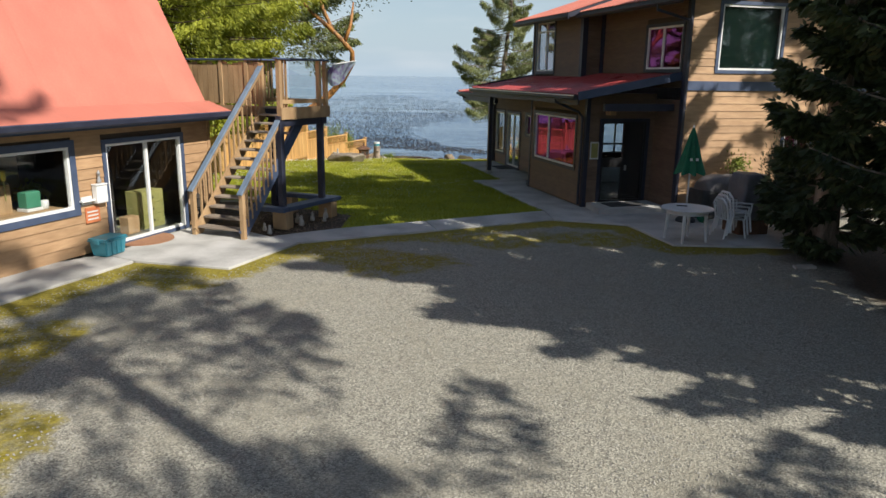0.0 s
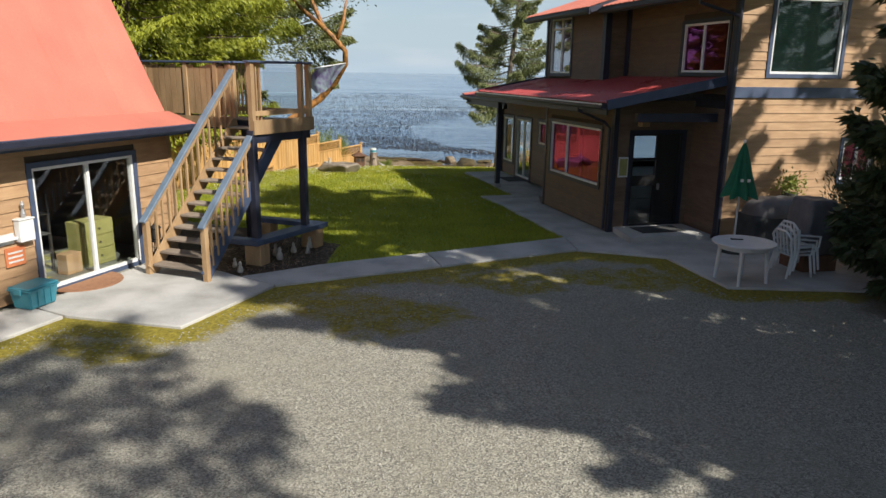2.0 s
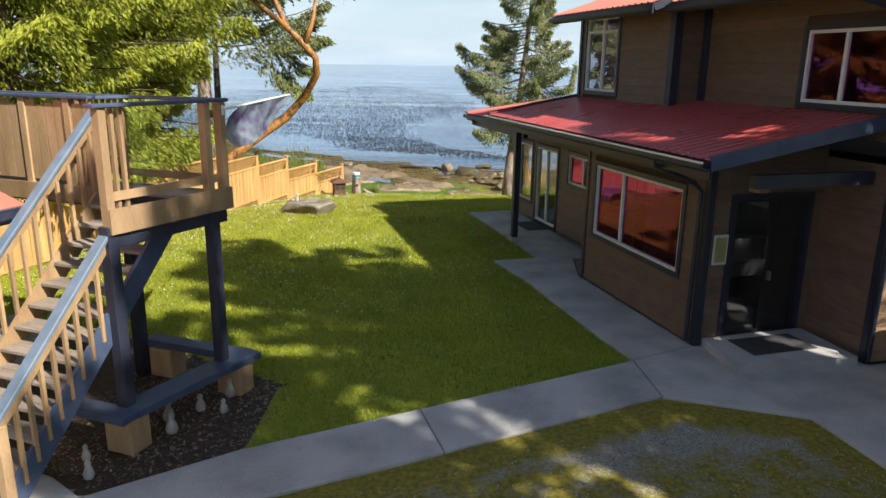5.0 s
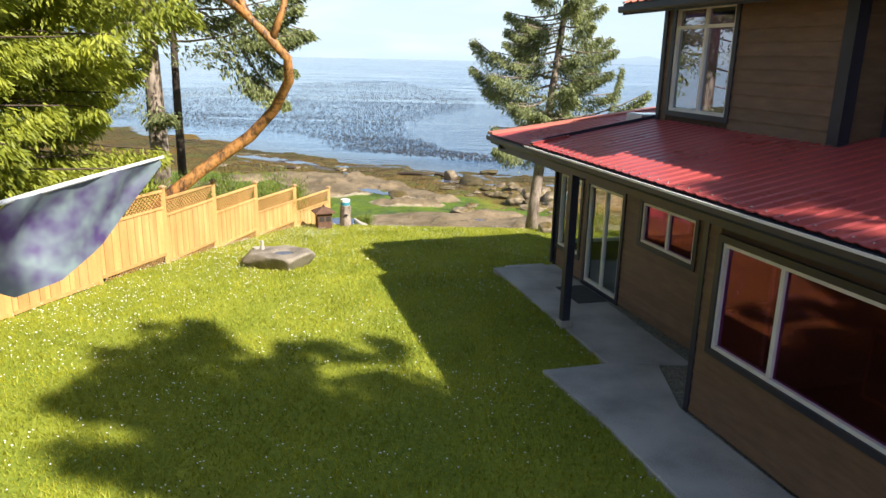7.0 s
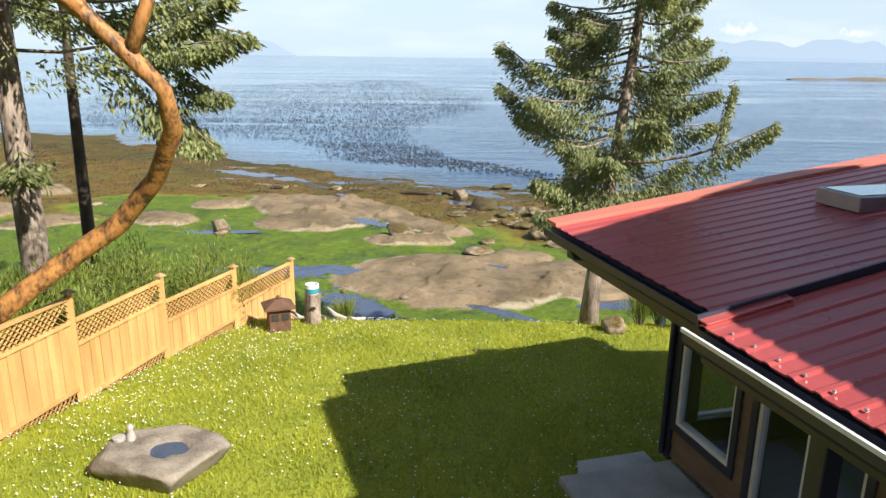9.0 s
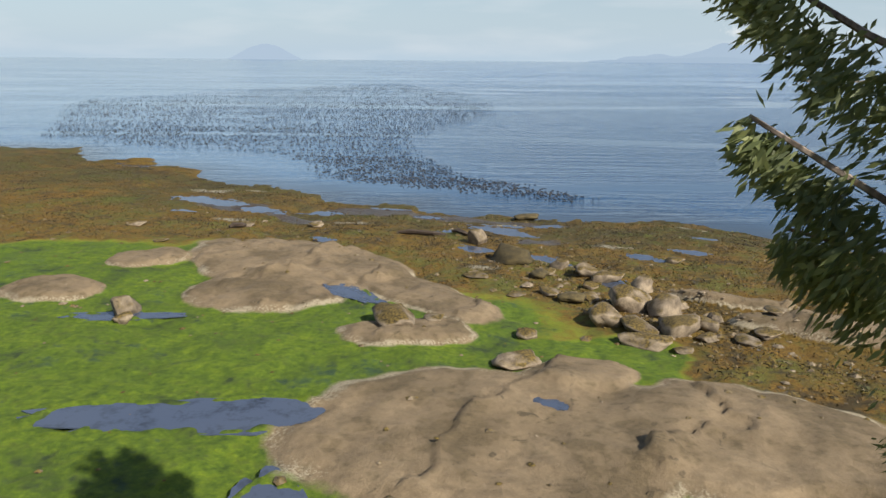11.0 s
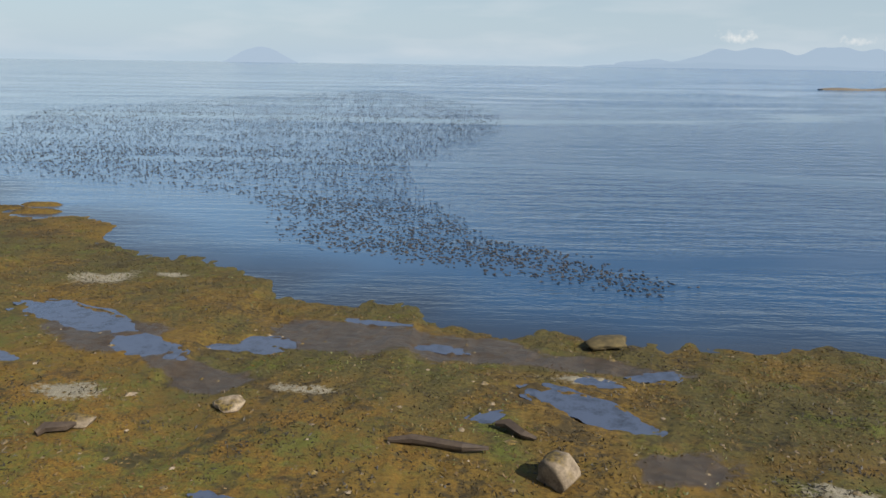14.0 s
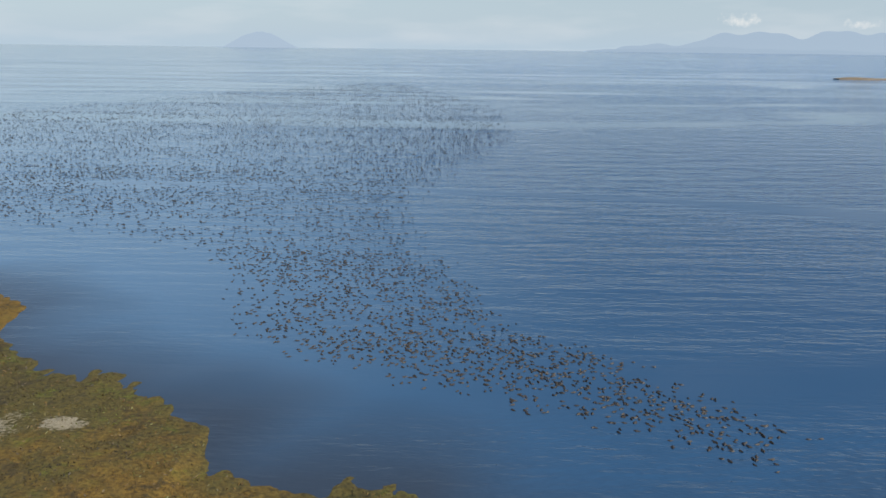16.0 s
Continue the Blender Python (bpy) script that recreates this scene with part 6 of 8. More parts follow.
part("brace", beam((DE - 0.3, ty + 0.1, DZ - 0.12), (DE - 0.3, 1.7, 1.35), 0.05, 0.2), M["navy"], deck)
# railing
RT = DZ + 1.1
for x, y in ((DE - 0.05, 1.47), (ex(DN) - 0.06, DN - 0.06), (ex(DN - 0.3) - 0.05, DN - 0.30), (-0.7, DN - 0.05), (-3.1, DN - 0.05), (-1.15, ty + 0.08), (-2.2, ty + 0.08), (-3.1, ty + 0.08), (-0.42, ty + 0.08)):
    part("rail_post", boxes((x - 0.05, x + 0.05, y - 0.05, y + 0.05, DZ - 0.15, RT - 0.02), bevel=0.005), M["wood"], deck)
for a, b in (((ex(1.36) - 0.05, 1.36, RT), (ex(DN) - 0.04, DN + 0.02, RT)), ((ex(DN) + 0.02, DN - 0.05, RT - 0.002), (-3.2, DN - 0.05, RT)), ((-0.02, ty + 0.08, RT), (-3.2, ty + 0.08, RT)), ((-0.02, ty + 0.08, RT + 0.0), (0.16, ty + 0.5, RT))):
    part("rail_cap", beam(a, b, 0.15, 0.04, bevel=0.008), M["blue"], deck, "slate blue railing cap")
part("low_rail", beam((ex(1.5) - 0.05, 1.5, DZ + 0.18), (ex(DN) - 0.07, DN - 0.1, DZ + 0.18), 0.04, 0.09), M["wood"], deck)
part("low_rail", beam((ex(DN) - 0.1, DN - 0.05, DZ + 0.16), (-3.1, DN - 0.05, DZ + 0.16), 0.04, 0.09), M["wood"], deck)
for y in (1.62, 1.74):
    part("baluster", boxes((DE - 0.07, DE - 0.03, y - 0.02, y + 0.02, DZ + 0.02, RT - 0.02)), M["wood"], deck)
for k in range(20):
    x = -0.12 - k * 0.15
    part("infill_board", boxes((x - 0.068, x + 0.068, ty + 0.055, ty + 0.075, DZ + 0.06, RT - 0.05 - 0.03 * (k % 3))), M["wood"], deck, "upright board of the privacy railing")
for k in range(7):
    x = 0.0 - k * 0.1
    part("baluster", boxes((x - 0.018, x + 0.018, DN - 0.07, DN - 0.03, DZ + 0.05, RT - 0.02)), M["wood"], deck)
g = part("glass_panel", beam((ex(1.8) - 0.056, 1.8, (DZ + RT) / 2 + 0.1), (ex(DN - 0.4) - 0.056, DN - 0.4, (DZ + RT) / 2 + 0.1), 0.008, RT - DZ - 0.28), M["glass_clear"], deck, "clear glass railing panel")
g.visible_shadow = False

# flag on a pole at the deck corner
corner = SM @ Vector((ex(DN) - 0.02, DN, RT - 0.06))
flag = thing("garden_flag", "pale flag with violet and teal patches on a slanting pole", "flag", pose(*corner))
part("pole", tube([(-0.03, -0.05, -0.06), (0.24, 0.52, 0.01), (0.53, 1.14, 0.08)], [0.014, 0.013, 0.009], 8), M["white"], flag)
part("finial", boxes((-0.055, 0.005, -0.08, 0.0, -0.12, 0.0), bevel=0.012), M["white"], flag, "white pole holder")
cloth = bmesh.new()
rows = []
for i in range(25):
    f = i / 24
    top = Vector((0.12 + 0.40 * f, 0.25 + 0.87 * f, -0.022 + 0.098 * f))
    hem = Vector([float(np.interp(f, (0, 0.25, 0.45, 0.65, 0.85, 1), c)) for c in ((-0.03, 0.04, 0.18, 0.26, 0.37, 0.52), (0.10, 0.30, 0.50, 0.80, 1.0, 1.12), (-0.41, -0.54, -0.51, -0.40, -0.19, 0.03))])
    row = []
    for k in range(13):
        g = k / 12
        wave = (0.04 * math.sin(11 * f + 2.5 * g) + 0.02 * math.sin(23 * f - 5 * g)) * math.sin(math.pi * min(g + 0.15, 1)) * (1 - 0.6 * f)
        bulge = -0.10 * math.sin(math.pi * g) * (1 - f)
        p = top.lerp(hem, g)
        row.append(cloth.verts.new((p.x + bulge + 0.9 * wave, p.y - 0.4 * wave, p.z)))
    rows.append(row)
for a, b in zip(rows, rows[1:]):
    for k in range(12):
        cloth.faces.new((a[k], a[k + 1], b[k + 1], b[k]))
CLOTH = leafy("flag_cloth", (0.12, 0.08, 0.22), (0.30, 0.40, 0.40), 0.4)
CLOTH.node_tree.nodes["Noise Texture"].inputs["Scale"].default_value = 7.0
CLOTH.node_tree.nodes["Map Range"].inputs[4].default_value = 1.0
CLOTH.node_tree.nodes["Math"].inputs[1].default_value = 0.0
part("cloth", cloth, CLOTH, flag, "limp translucent cloth", smooth=True)

# ---- fence ----
fence = thing("garden_fence", "golden cedar board fence with lattice tops along the lawn", "fence")


def fence_panel(a, b, za, zb, skirt):
    """One bay of the garden fence, from post to post: boards, rails, lattice."""
    a, b = Vector((*a, 0)), Vector((*b, 0))
    ga, gb = float(height(a.x, a.y)), float(height(b.x, b.y))
    d = (b - a)
    length = d.length
    yaw = math.degrees(math.atan2(d.y, d.x))
    top = za - 0.02
    g = lambda s: ga + (gb - ga) * s / length
    ob = new("fence_panel")
    ob.parent = fence
    ob.matrix_local = pose(a.x, a.y, 0, 0, 0, yaw)
    lat = 0.36
    n = int((length - 0.12) / 0.105)
    w = (length - 0.12) / n
    zm = top - lat
    low = min(ga, gb) + (0.22 if skirt else 0.06)
    for k in range(n):
        s = 0.06 + k * w
        foot = max(low, g(s) + 0.04)
        part("board", boxes((s + 0.003, s + w - 0.003, -0.014 + 0.008 * (k % 2), 0.006 + 0.008 * (k % 2), foot, zm - 0.03)), M["fence"], ob)
    for z in (zm, top):
        part("rail", boxes((0.05, length - 0.05, -0.035, 0.035, z - 0.035, z + 0.015), bevel=0.004), M["fence"], ob)
    part("rail", beam((0.05, 0, max(low, ga + 0.04)), (length - 0.05, 0, max(low, gb + 0.04)), 0.07, 0.06), M["fence"], ob)
    step_l = 0.105
    m = int((length - 0.1 + lat) / step_l)
    for sgn, off in ((1, 0.006), (-1, -0.006)):
        bm = bmesh.new()
        for k in range(m):
            x0 = 0.05 + k * step_l - (lat if sgn > 0 else 0)
            p, q = (x0, zm + 0.012), (x0 + lat, top - 0.03)
            if sgn < 0:
                p, q = (x0, top - 0.03), (x0 + lat, zm + 0.012)
            pts = []
            for f in (0, 1):
                x = p[0] + (q[0] - p[0]) * f
                z = p[1] + (q[1] - p[1]) * f
                lim = min(max(x, 0.05), length - 0.05)
                if abs(q[0] - p[0]) > 0:
                    z = p[1] + (q[1] - p[1]) * (lim - p[0]) / (q[0] - p[0])
                pts.append((lim, off, z))
            if abs(pts[0][0] - pts[1][0]) > 0.03:
                beam(pts[0], pts[1], 0.008, 0.03, bm, up=(0, 1, 0.001))
        part("lattice", bm, M["fence"], ob)
    if skirt:
        bm = bmesh.new()
        k = 0.06
        while k < length - 0.2:
            za_, zb_ = g(k) + 0.01, low
            if zb_ - za_ > 0.05:
                beam((k, 0.004, za_), (k + 0.16, 0.004, zb_), 0.006, 0.022, bm, up=(0, 1, 0.001))
                beam((k + 0.16, -0.004, za_), (k, -0.004, zb_), 0.006, 0.022, bm, up=(0, 1, 0.001))
            k += 0.085
        if len(bm.verts):
            part("lattice_skirt", bm, M["fence"], ob)
        else:
            bm.free()
    return ob


POST_TOP = (0.20, 0.58, 0.98, 1.34, 1.52, 1.60, 1.64, 1.68, 1.70)
for i, ((x, y), zt) in enumerate(zip(FENCE_POSTS, POST_TOP)):
    z0 = float(height(x, y))
    post = part("fence_post", boxes((-0.05, 0.05, -0.05, 0.05, -0.1, zt - z0 + 0.06), bevel=0.005), M["fence"], fence)
    post.matrix_local = pose(x, y, z0, 0, 0, 20)
    part("cap", lathe([(0.10, zt - z0 + 0.06), (0.10, zt - z0 + 0.08), (0.02, zt - z0 + 0.12)], 4), M["wood"], post, "wooden post cap")
for i in range(len(FENCE_POSTS) - 1):
    fence_panel(FENCE_POSTS[i], FENCE_POSTS[i + 1], (POST_TOP[i] + POST_TOP[i]) / 2 + 0.02, POST_TOP[i + 1], i < 5)


# ---- trees and shrubs ----
def kites(centres, ways, lengths, widths, rnd, flat=0.0):
    """Leaf blades: one four-sided blade at each centre, along each way."""
    n = len(centres)
    ways = ways / (np.linalg.norm(ways, axis=1, keepdims=True) + 1e-9)
    side = np.cross(ways, rnd.normal(size=(n, 3)) * (1 - flat) + np.array([0, 0, 1.0]) * flat * 3)
    side /= np.linalg.norm(side, axis=1, keepdims=True) + 1e-9
    L, W = np.asarray(lengths)[:, None], np.asarray(widths)[:, None]
    tip = centres + ways * L
    mid = centres + ways * L * 0.45
    v = np.stack([centres, mid + side * W / 2, tip, mid - side * W / 2], 1).reshape(-1, 3)
    f = np.arange(4 * n).reshape(n, 4)
    return v, f


def crown_limbs(rnd, base, tall, radius, crown_from, whorls, droop, lean, shape=0.85, skew=(0, 0), lift=(0.18, 0.45)):
    """Limbs of a conifer: rows of (start, way, length)."""
    limbs = []
    for k in range(whorls):
        f = (k + rnd.uniform(0, 1)) / whorls
        z = crown_from + (tall - crown_from) * f ** 0.9
        reach = radius * (1 - f) ** shape * rnd.uniform(0.62, 1.12) + 0.12
        a = rnd.uniform(0, math.tau)
        way = np.array([math.cos(a), math.sin(a), lift[0] + lift[1] * f - droop * (1 - f)])
        c = np.array([base[0] + lean[0] * (z / tall), base[1] + lean[1] * (z / tall), base[2] + z])
        k2 = 1 + skew[0] * math.cos(a) + skew[1] * math.sin(a)
        limbs.append((c, way / np.linalg.norm(way), reach * max(k2, 0.35)))
    return limbs


def conifer(name, label, base, tall, radius, crown_from, mat, seed, whorls=110, per=90, leaf=(0.16, 0.05), droop=0.25, lean=(0, 0), trunk_r=0.2, hang=0.25, curve=0.12, shape=0.85, skew=(0, 0), extra=(), bark="bark", twig=0.34, curtain=0.0, lift=(0.18, 0.45), category="tree"):
    """A tapered trunk, limbs, and many small sprays of needles on them."""
    rnd = np.random.RandomState(seed)
    ob = thing(name, label, category, pose(*base))
    path = [(lean[0] * f + 0.05 * math.sin(5 * f + seed), lean[1] * f + 0.05 * math.cos(4 * f + seed), tall * f) for f in np.linspace(0, 1, 12)]
    path[0] = (0, 0, -0.25)
    bm = tube(path, [trunk_r * (1.25 if i == 0 else 1) * (1 - 0.93 * i / 11) + 0.012 for i in range(12)], 12, wobble=0.06)
    part("trunk", bm, M[bark], ob, smooth=True)
    limbs = crown_limbs(rnd, (0, 0, 0), tall, radius, crown_from, whorls, droop, lean, shape, skew, lift)
    for s, e in extra:
        s, e = np.array(s, float), np.array(e, float)
        limbs.append((s, (e - s) / np.linalg.norm(e - s), np.linalg.norm(e - s)))
    bm = bmesh.new()
    cs, ws, ls, wd = [], [], [], []
    for c, way, reach in limbs:
        bend = lambda t: c + way * reach * t[:, None] + np.array([0, 0, 1.0]) * (curve * reach * (t[:, None] ** 2) - 0.06 * reach * np.sin(np.pi * t[:, None]))
        ts = np.linspace(0, 1, 5)
        tube([tuple(p) for p in bend(ts)], [0.012 + 0.022 * reach / max(radius, 0.1) * (1 - t) for t in ts], 5, bm)
        n = max(8, int(per * reach / radius))
        t = np.sqrt(rnd.uniform(0.04, 1, n))
        p = bend(t)
        flat = np.array([-way[1], way[0], 0])
        flat /= np.linalg.norm(flat) + 1e-9
        out = rnd.uniform(-1, 1, n) * twig * reach * (1.05 - t) ** 0.6 * 0.9
        p = p + flat[None] * out[:, None] + np.array([0, 0, -1.0]) * np.abs(out[:, None]) * hang * 0.8 + rnd.normal(size=(n, 3)) * 0.03
        p[:, 2] -= rnd.uniform(0, 1, n) ** 1.4 * curtain * (0.25 + 0.75 * np.sin(np.pi * np.minimum(t * 1.05, 1))) * min(1.0, 0.35 + reach / radius)
        w = way[None] * 0.7 + flat[None] * np.sign(out)[:, None] * 0.55 + np.array([0, 0, -1.0]) * hang + rnd.normal(size=(n, 3)) * 0.28
        cs.append(p)
        ws.append(w)
        ls.append(leaf[0] * rnd.uniform(0.6, 1.3, n))
        wd.append(leaf[1] * rnd.uniform(0.7, 1.3, n))
    part("branchwork", bm, M[bark], ob)
    cs, ws, ls, wd = (np.concatenate(q) for q in (cs, ws, ls, wd))
    v1, f1 = kites(cs, ws, ls, wd, rnd)
    j = rnd.permutation(len(cs))[: int(len(cs) * 0.9)]
    v2, f2 = kites(cs[j] + rnd.normal(size=(len(j), 3)) * 0.035, ws[j] + rnd.normal(size=(len(j), 3)) * 0.4, ls[j] * 0.9, wd[j], rnd)
    from_arrays("crown", np.concatenate([v1, v2]), np.concatenate([f1, f2 + len(v1)]), M[mat], ob)
    return ob


# the spruce at the lawn's edge
conifer("spruce_tree", "leaning spruce with layered drooping branches at the lawn edge", (2.62, 29.55, -0.72), 10.2, 2.15, 2.7, "spruce", 5, whorls=80, per=900, leaf=(0.11, 0.030), droop=0.20, lift=(-0.02, 0.20), lean=(0.95, 0.4), trunk_r=0.17, hang=0.9, curve=0.07, shape=0.66, skew=(-0.12, 0), twig=0.31, curtain=0.40, extra=(((0.3, 0.1, 3.4), (3.0, -0.9, 4.1)), ((0.35, 0.1, 4.6), (-1.9, 1.8, 5.5)), ((0.35, 0.1, 4.0), (-1.95, 1.2, 4.7)), ((2.0, -0.5, 3.7), (2.25, -0.6, 4.9)), ((0.3, 0.1, 3.0), (1.9, 0.6, 3.3)), ((0.25, 0.1, 2.8), (-1.2, -0.4, 3.0)), ((0.5, 0.2, 5.2), (2.2, 0.9, 5.7))))
# the yellow-green cedars behind the fence
conifer("cedar_tree", "tall cedar with bright yellow-green hanging sprays", (-9.3, 18.3, -0.05), 13.5, 4.2, 2.6, "cedar", 11, bark="cedarbark", curtain=0.35, whorls=150, per=1000, leaf=(0.17, 0.042), droop=0.25, trunk_r=0.42, hang=0.9, curve=-0.10, shape=0.38, twig=0.42)
conifer("cedar_tree", "cedar with bright yellow-green hanging sprays near the fence", (-9.9, 22.3, -0.1), 12.5, 3.9, 2.6, "cedar", 12, bark="cedarbark", curtain=0.45, whorls=120, per=900, leaf=(0.17, 0.042), extra=(((0, 0, 6.0), (5.2, -1.0, 5.9)), ((0, 0, 7.0), (5.6, 0, 7.2)), ((0, 0, 5.2), (4.2, -2.0, 5.2)), ((0, 0, 6.5), (4.8, -2.2, 6.6)), ((0, 0, 8), (5.2, -1.2, 8.2))), droop=0.25, trunk_r=0.34, hang=0.9, curve=-0.10, shape=0.38, twig=0.42)
conifer("cedar_tree", "large cedar with yellow-green sprays behind the deck", (-11.5, 14.6, 0.0), 13.0, 4.2, 1.0, "cedar", 13, bark="cedarbark", curtain=0.35, whorls=110, per=700, leaf=(0.18, 0.048), droop=0.25, trunk_r=0.4, hang=0.9, curve=-0.10, shape=0.38, twig=0.42)
# firs on the bank
conifer("fir_tree", "tall old fir with a pale flaking trunk on the bank", (-8.5, 29.0, -0.9), 17.0, 3.6, 6.2, "spruce", 21, curtain=0.4, whorls=60, per=800, leaf=(0.17, 0.05), droop=0.3, trunk_r=0.29, hang=0.5, shape=0.5, extra=(((0, 0, 5.6), (4.37, -0.6, 6.1)), ((0, 0, 6.6), (4.59, -0.2, 6.6)), ((0, 0, 7.4), (4.14, -1.8, 7.4)), ((1.85, -0.3, 5.8), (3.48, -0.7, 4.0)), ((0, 0, 5.2), (-3.0, -2.5, 4.8)), ((0, 0, 4.6), (-1.8, -2.8, 4.2)), ((0, 0, 4.0), (0.89, -1.6, 3.4)), ((2.59, -0.3, 6.0), (4.14, -0.5, 4.6)), ((0, 0, 7.0), (3.11, 1.6, 7.6)), ((0, 0, 8.0), (4.29, -0.6, 8.2)), ((2.22, -0.3, 6.2), (3.92, -0.7, 3.6)), ((1.48, -0.2, 6.4), (4.37, -1.2, 5.4)), ((2.66, -0.4, 7.0), (4.66, -0.4, 5.6))))
conifer("fir_tree", "slender dark fir trunk on the bank", (-9.0, 32.2, -2.0), 15.0, 1.9, 8.2, "fir", 22, whorls=40, per=200, leaf=(0.15, 0.045), droop=0.3, trunk_r=0.16, hang=0.5, bark="wrack")
conifer("fir_tree", "dark fir on the bank", (-12.5, 27.5, -0.8), 15.0, 3.0, 2.6, "fir", 23, whorls=90, per=260, leaf=(0.17, 0.05), droop=0.3, trunk_r=0.24, hang=0.5)
# dark firs beside the yard, mostly unseen, placed to shade the gravel and the porch
for k, (x, y, tall, r, low, wh, seed) in enumerate((
    (9.7, 5.6, 15.6, 3.1, 0.4, 190, 31), (12.6, 0.9, 19.2, 3.0, 1.5, 72, 32), (8.6, 1.2, 17.0, 2.4, 0.8, 130, 33), (8.4, -8.7, 22.0, 3.9, 8.5, 46, 34), (4.6, -13.0, 21.0, 4.0, 5.0, 58, 35),
    # the last three stand unseen, added to darken the window reflections
    (10.6, -1.6, 16.8, 2.6, 1.0, 95, 36), (12.4, 6.2, 16.0, 2.1, 1.0, 58, 37), (8.6, -0.7, 13.4, 1.8, 0.8, 70, 38), (17.0, 7.4, 15.5, 3.2, 1.0, 42, 39), (8.1, 8.1, 10.5, 1.35, 0.3, 120, 41), (11.6, 3.6, 16.4, 2.6, 1.2, 52, 40), (10.0, -2.6, 16.0, 1.9, 2.0, 62, 45), (30.0, -4.0, 16.0, 4.6, 0.6, 80, 42), (36.0, -9.0, 17.0, 4.8, 0.6, 80, 43), (26.0, -8.5, 16.0, 4.4, 0.6, 70, 44))):
    conifer("fir_tree", "dense dark fir beside the gravel yard", (x, y, -0.02), tall, r, low, "fir", seed, whorls=wh, per=250, leaf=(0.26, 0.085), droop=0.22, trunk_r=0.26, hang=0.5, shape=0.28 if k == 0 else 0.42)


def shrub(name, label, centre, rx, ry, rz, mat, seed, n=2500, leaf=(0.09, 0.035), upright=0.8, category="shrub"):
    """Stems from one root, with leaves along them."""
    rnd = np.random.RandomState(seed)
    z0 = float(height(centre[0], centre[1]))
    ob = thing(name, label, category, pose(centre[0], centre[1], z0))
    bm = bmesh.new()
    stems = []
    for k in range(16):
        a = rnd.uniform(0, math.tau)
        q = rnd.uniform(0.15, 1) ** 0.6
        e = np.array([rx * q * math.cos(a), ry * q * math.sin(a), rz * (1.05 - 0.5 * q * q) * rnd.uniform(0.7, 1.1)])
        stems.append(e)
        tube([(0.1 * e[0], 0.1 * e[1], -0.05), tuple(e * 0.5 + np.array([0, 0, 0.1 * rz])), tuple(e)], [0.014, 0.01, 0.004], 5, bm)
    part("woody_base", bm, M["bark"], ob)
    s = np.array(stems)[rnd.randint(0, len(stems), n)]
    t = rnd.uniform(0.3, 1.05, n)[:, None]
    p = s * t + np.array([0, 0, 0.1 * rz]) * np.sin(np.pi * t) + rnd.normal(size=(n, 3)) * np.array([rx, ry, rz]) * 0.13
    p[:, 2] = np.maximum(p[:, 2], 0.01)
    w = s / (np.linalg.norm(s, axis=1, keepdims=True)) + np.array([0, 0, upright]) + rnd.normal(size=(n, 3)) * 0.5
    v, f = kites(p, w, leaf[0] * rnd.uniform(0.6, 1.4, n), leaf[1] * rnd.uniform(0.7, 1.3, n), rnd)
    from_arrays("leaves", v, f, M[mat], ob)
    return ob


srnd = random.Random(4)
for k in range(15):
    y = 25.5 + (k % 5) * 1.75 + srnd.uniform(-0.5, 0.5)
    x = float(np.interp(y, [p[1] for p in FENCE_POSTS[::-1]], [p[0] for p in FENCE_POSTS[::-1]])) - 1.0 - 1.35 * (k // 5) + srnd.uniform(-0.4, 0.3)
    shrub("broom_shrub", "bushy green broom shrub behind the fence", (x, y), 0.95, 0.95, srnd.uniform(1.0, 1.5), "shrub", 60 + k, 3600, (0.13, 0.022))
for k, (x, y, r, h) in enumerate(((-8.2, 20.8, 1.1, 2.0), (-9.2, 16.0, 1.3, 2.2), (-7.6, 23.2, 0.9, 1.9), (-7.9, 24.9, 1.0, 1.7))):
    shrub("cedar_shrub", "low yellow-green cedar growth behind the fence", (x, y), r, r, h, "cedar", 90 + k, 5000, (0.15, 0.05), 0.1)
for k, (x, y, r, h, m) in enumerate(((8.9, 6.2, 1.2, 1.6, "fir"), (8.6, 9.9, 1.0, 2.6, "fir"), (9.4, 4.2, 1.2, 1.3, "fir"))):
    shrub("dark_shrub", "dense dark evergreen shrub beside the yard", (x, y), r, r, h, m, 110 + k, 15000, (0.13, 0.024), 0.1)
for k, (x, y, h) in enumerate(((4.1, 29.5, 0.6), (4.6, 29.2, 0.7), (3.7, 29.6, 0.5), (-2.6, 30.0, 0.35))):
    shrub("beach_grass", "tuft of tall beach grass at the lawn edge", (x, y), 0.35, 0.3, h, "shrub", 130 + k, 500, (0.3, 0.014), 2.0, "grass tuft")

# arbutus leaning out over the fence
arb = thing("arbutus_tree", "leaning arbutus with peeling orange bark over the fence", "tree", pose(-6.5, 24.3, -0.2))
apath = [(-1.0, -0.3, -0.1), (-0.65, -0.35, 0.75), (0.2, -0.3, 1.5), (1.0, -0.15, 2.1), (1.9, 0.15, 2.75), (2.55, -0.1, 3.4), (3.0, -0.6, 4.05), (3.05, -0.9, 4.5), (2.75, -1.0, 4.85), (2.3, -1.0, 5.3), (1.9, -1.0, 6.2), (1.7, -0.9, 7.2)]
part("trunk", tube(apath, [0.18, 0.15, 0.14, 0.125, 0.125, 0.11, 0.11, 0.095, 0.09, 0.08, 0.07, 0.045], 14, wobble=0.10), M["arbutus"], arb, smooth=True)
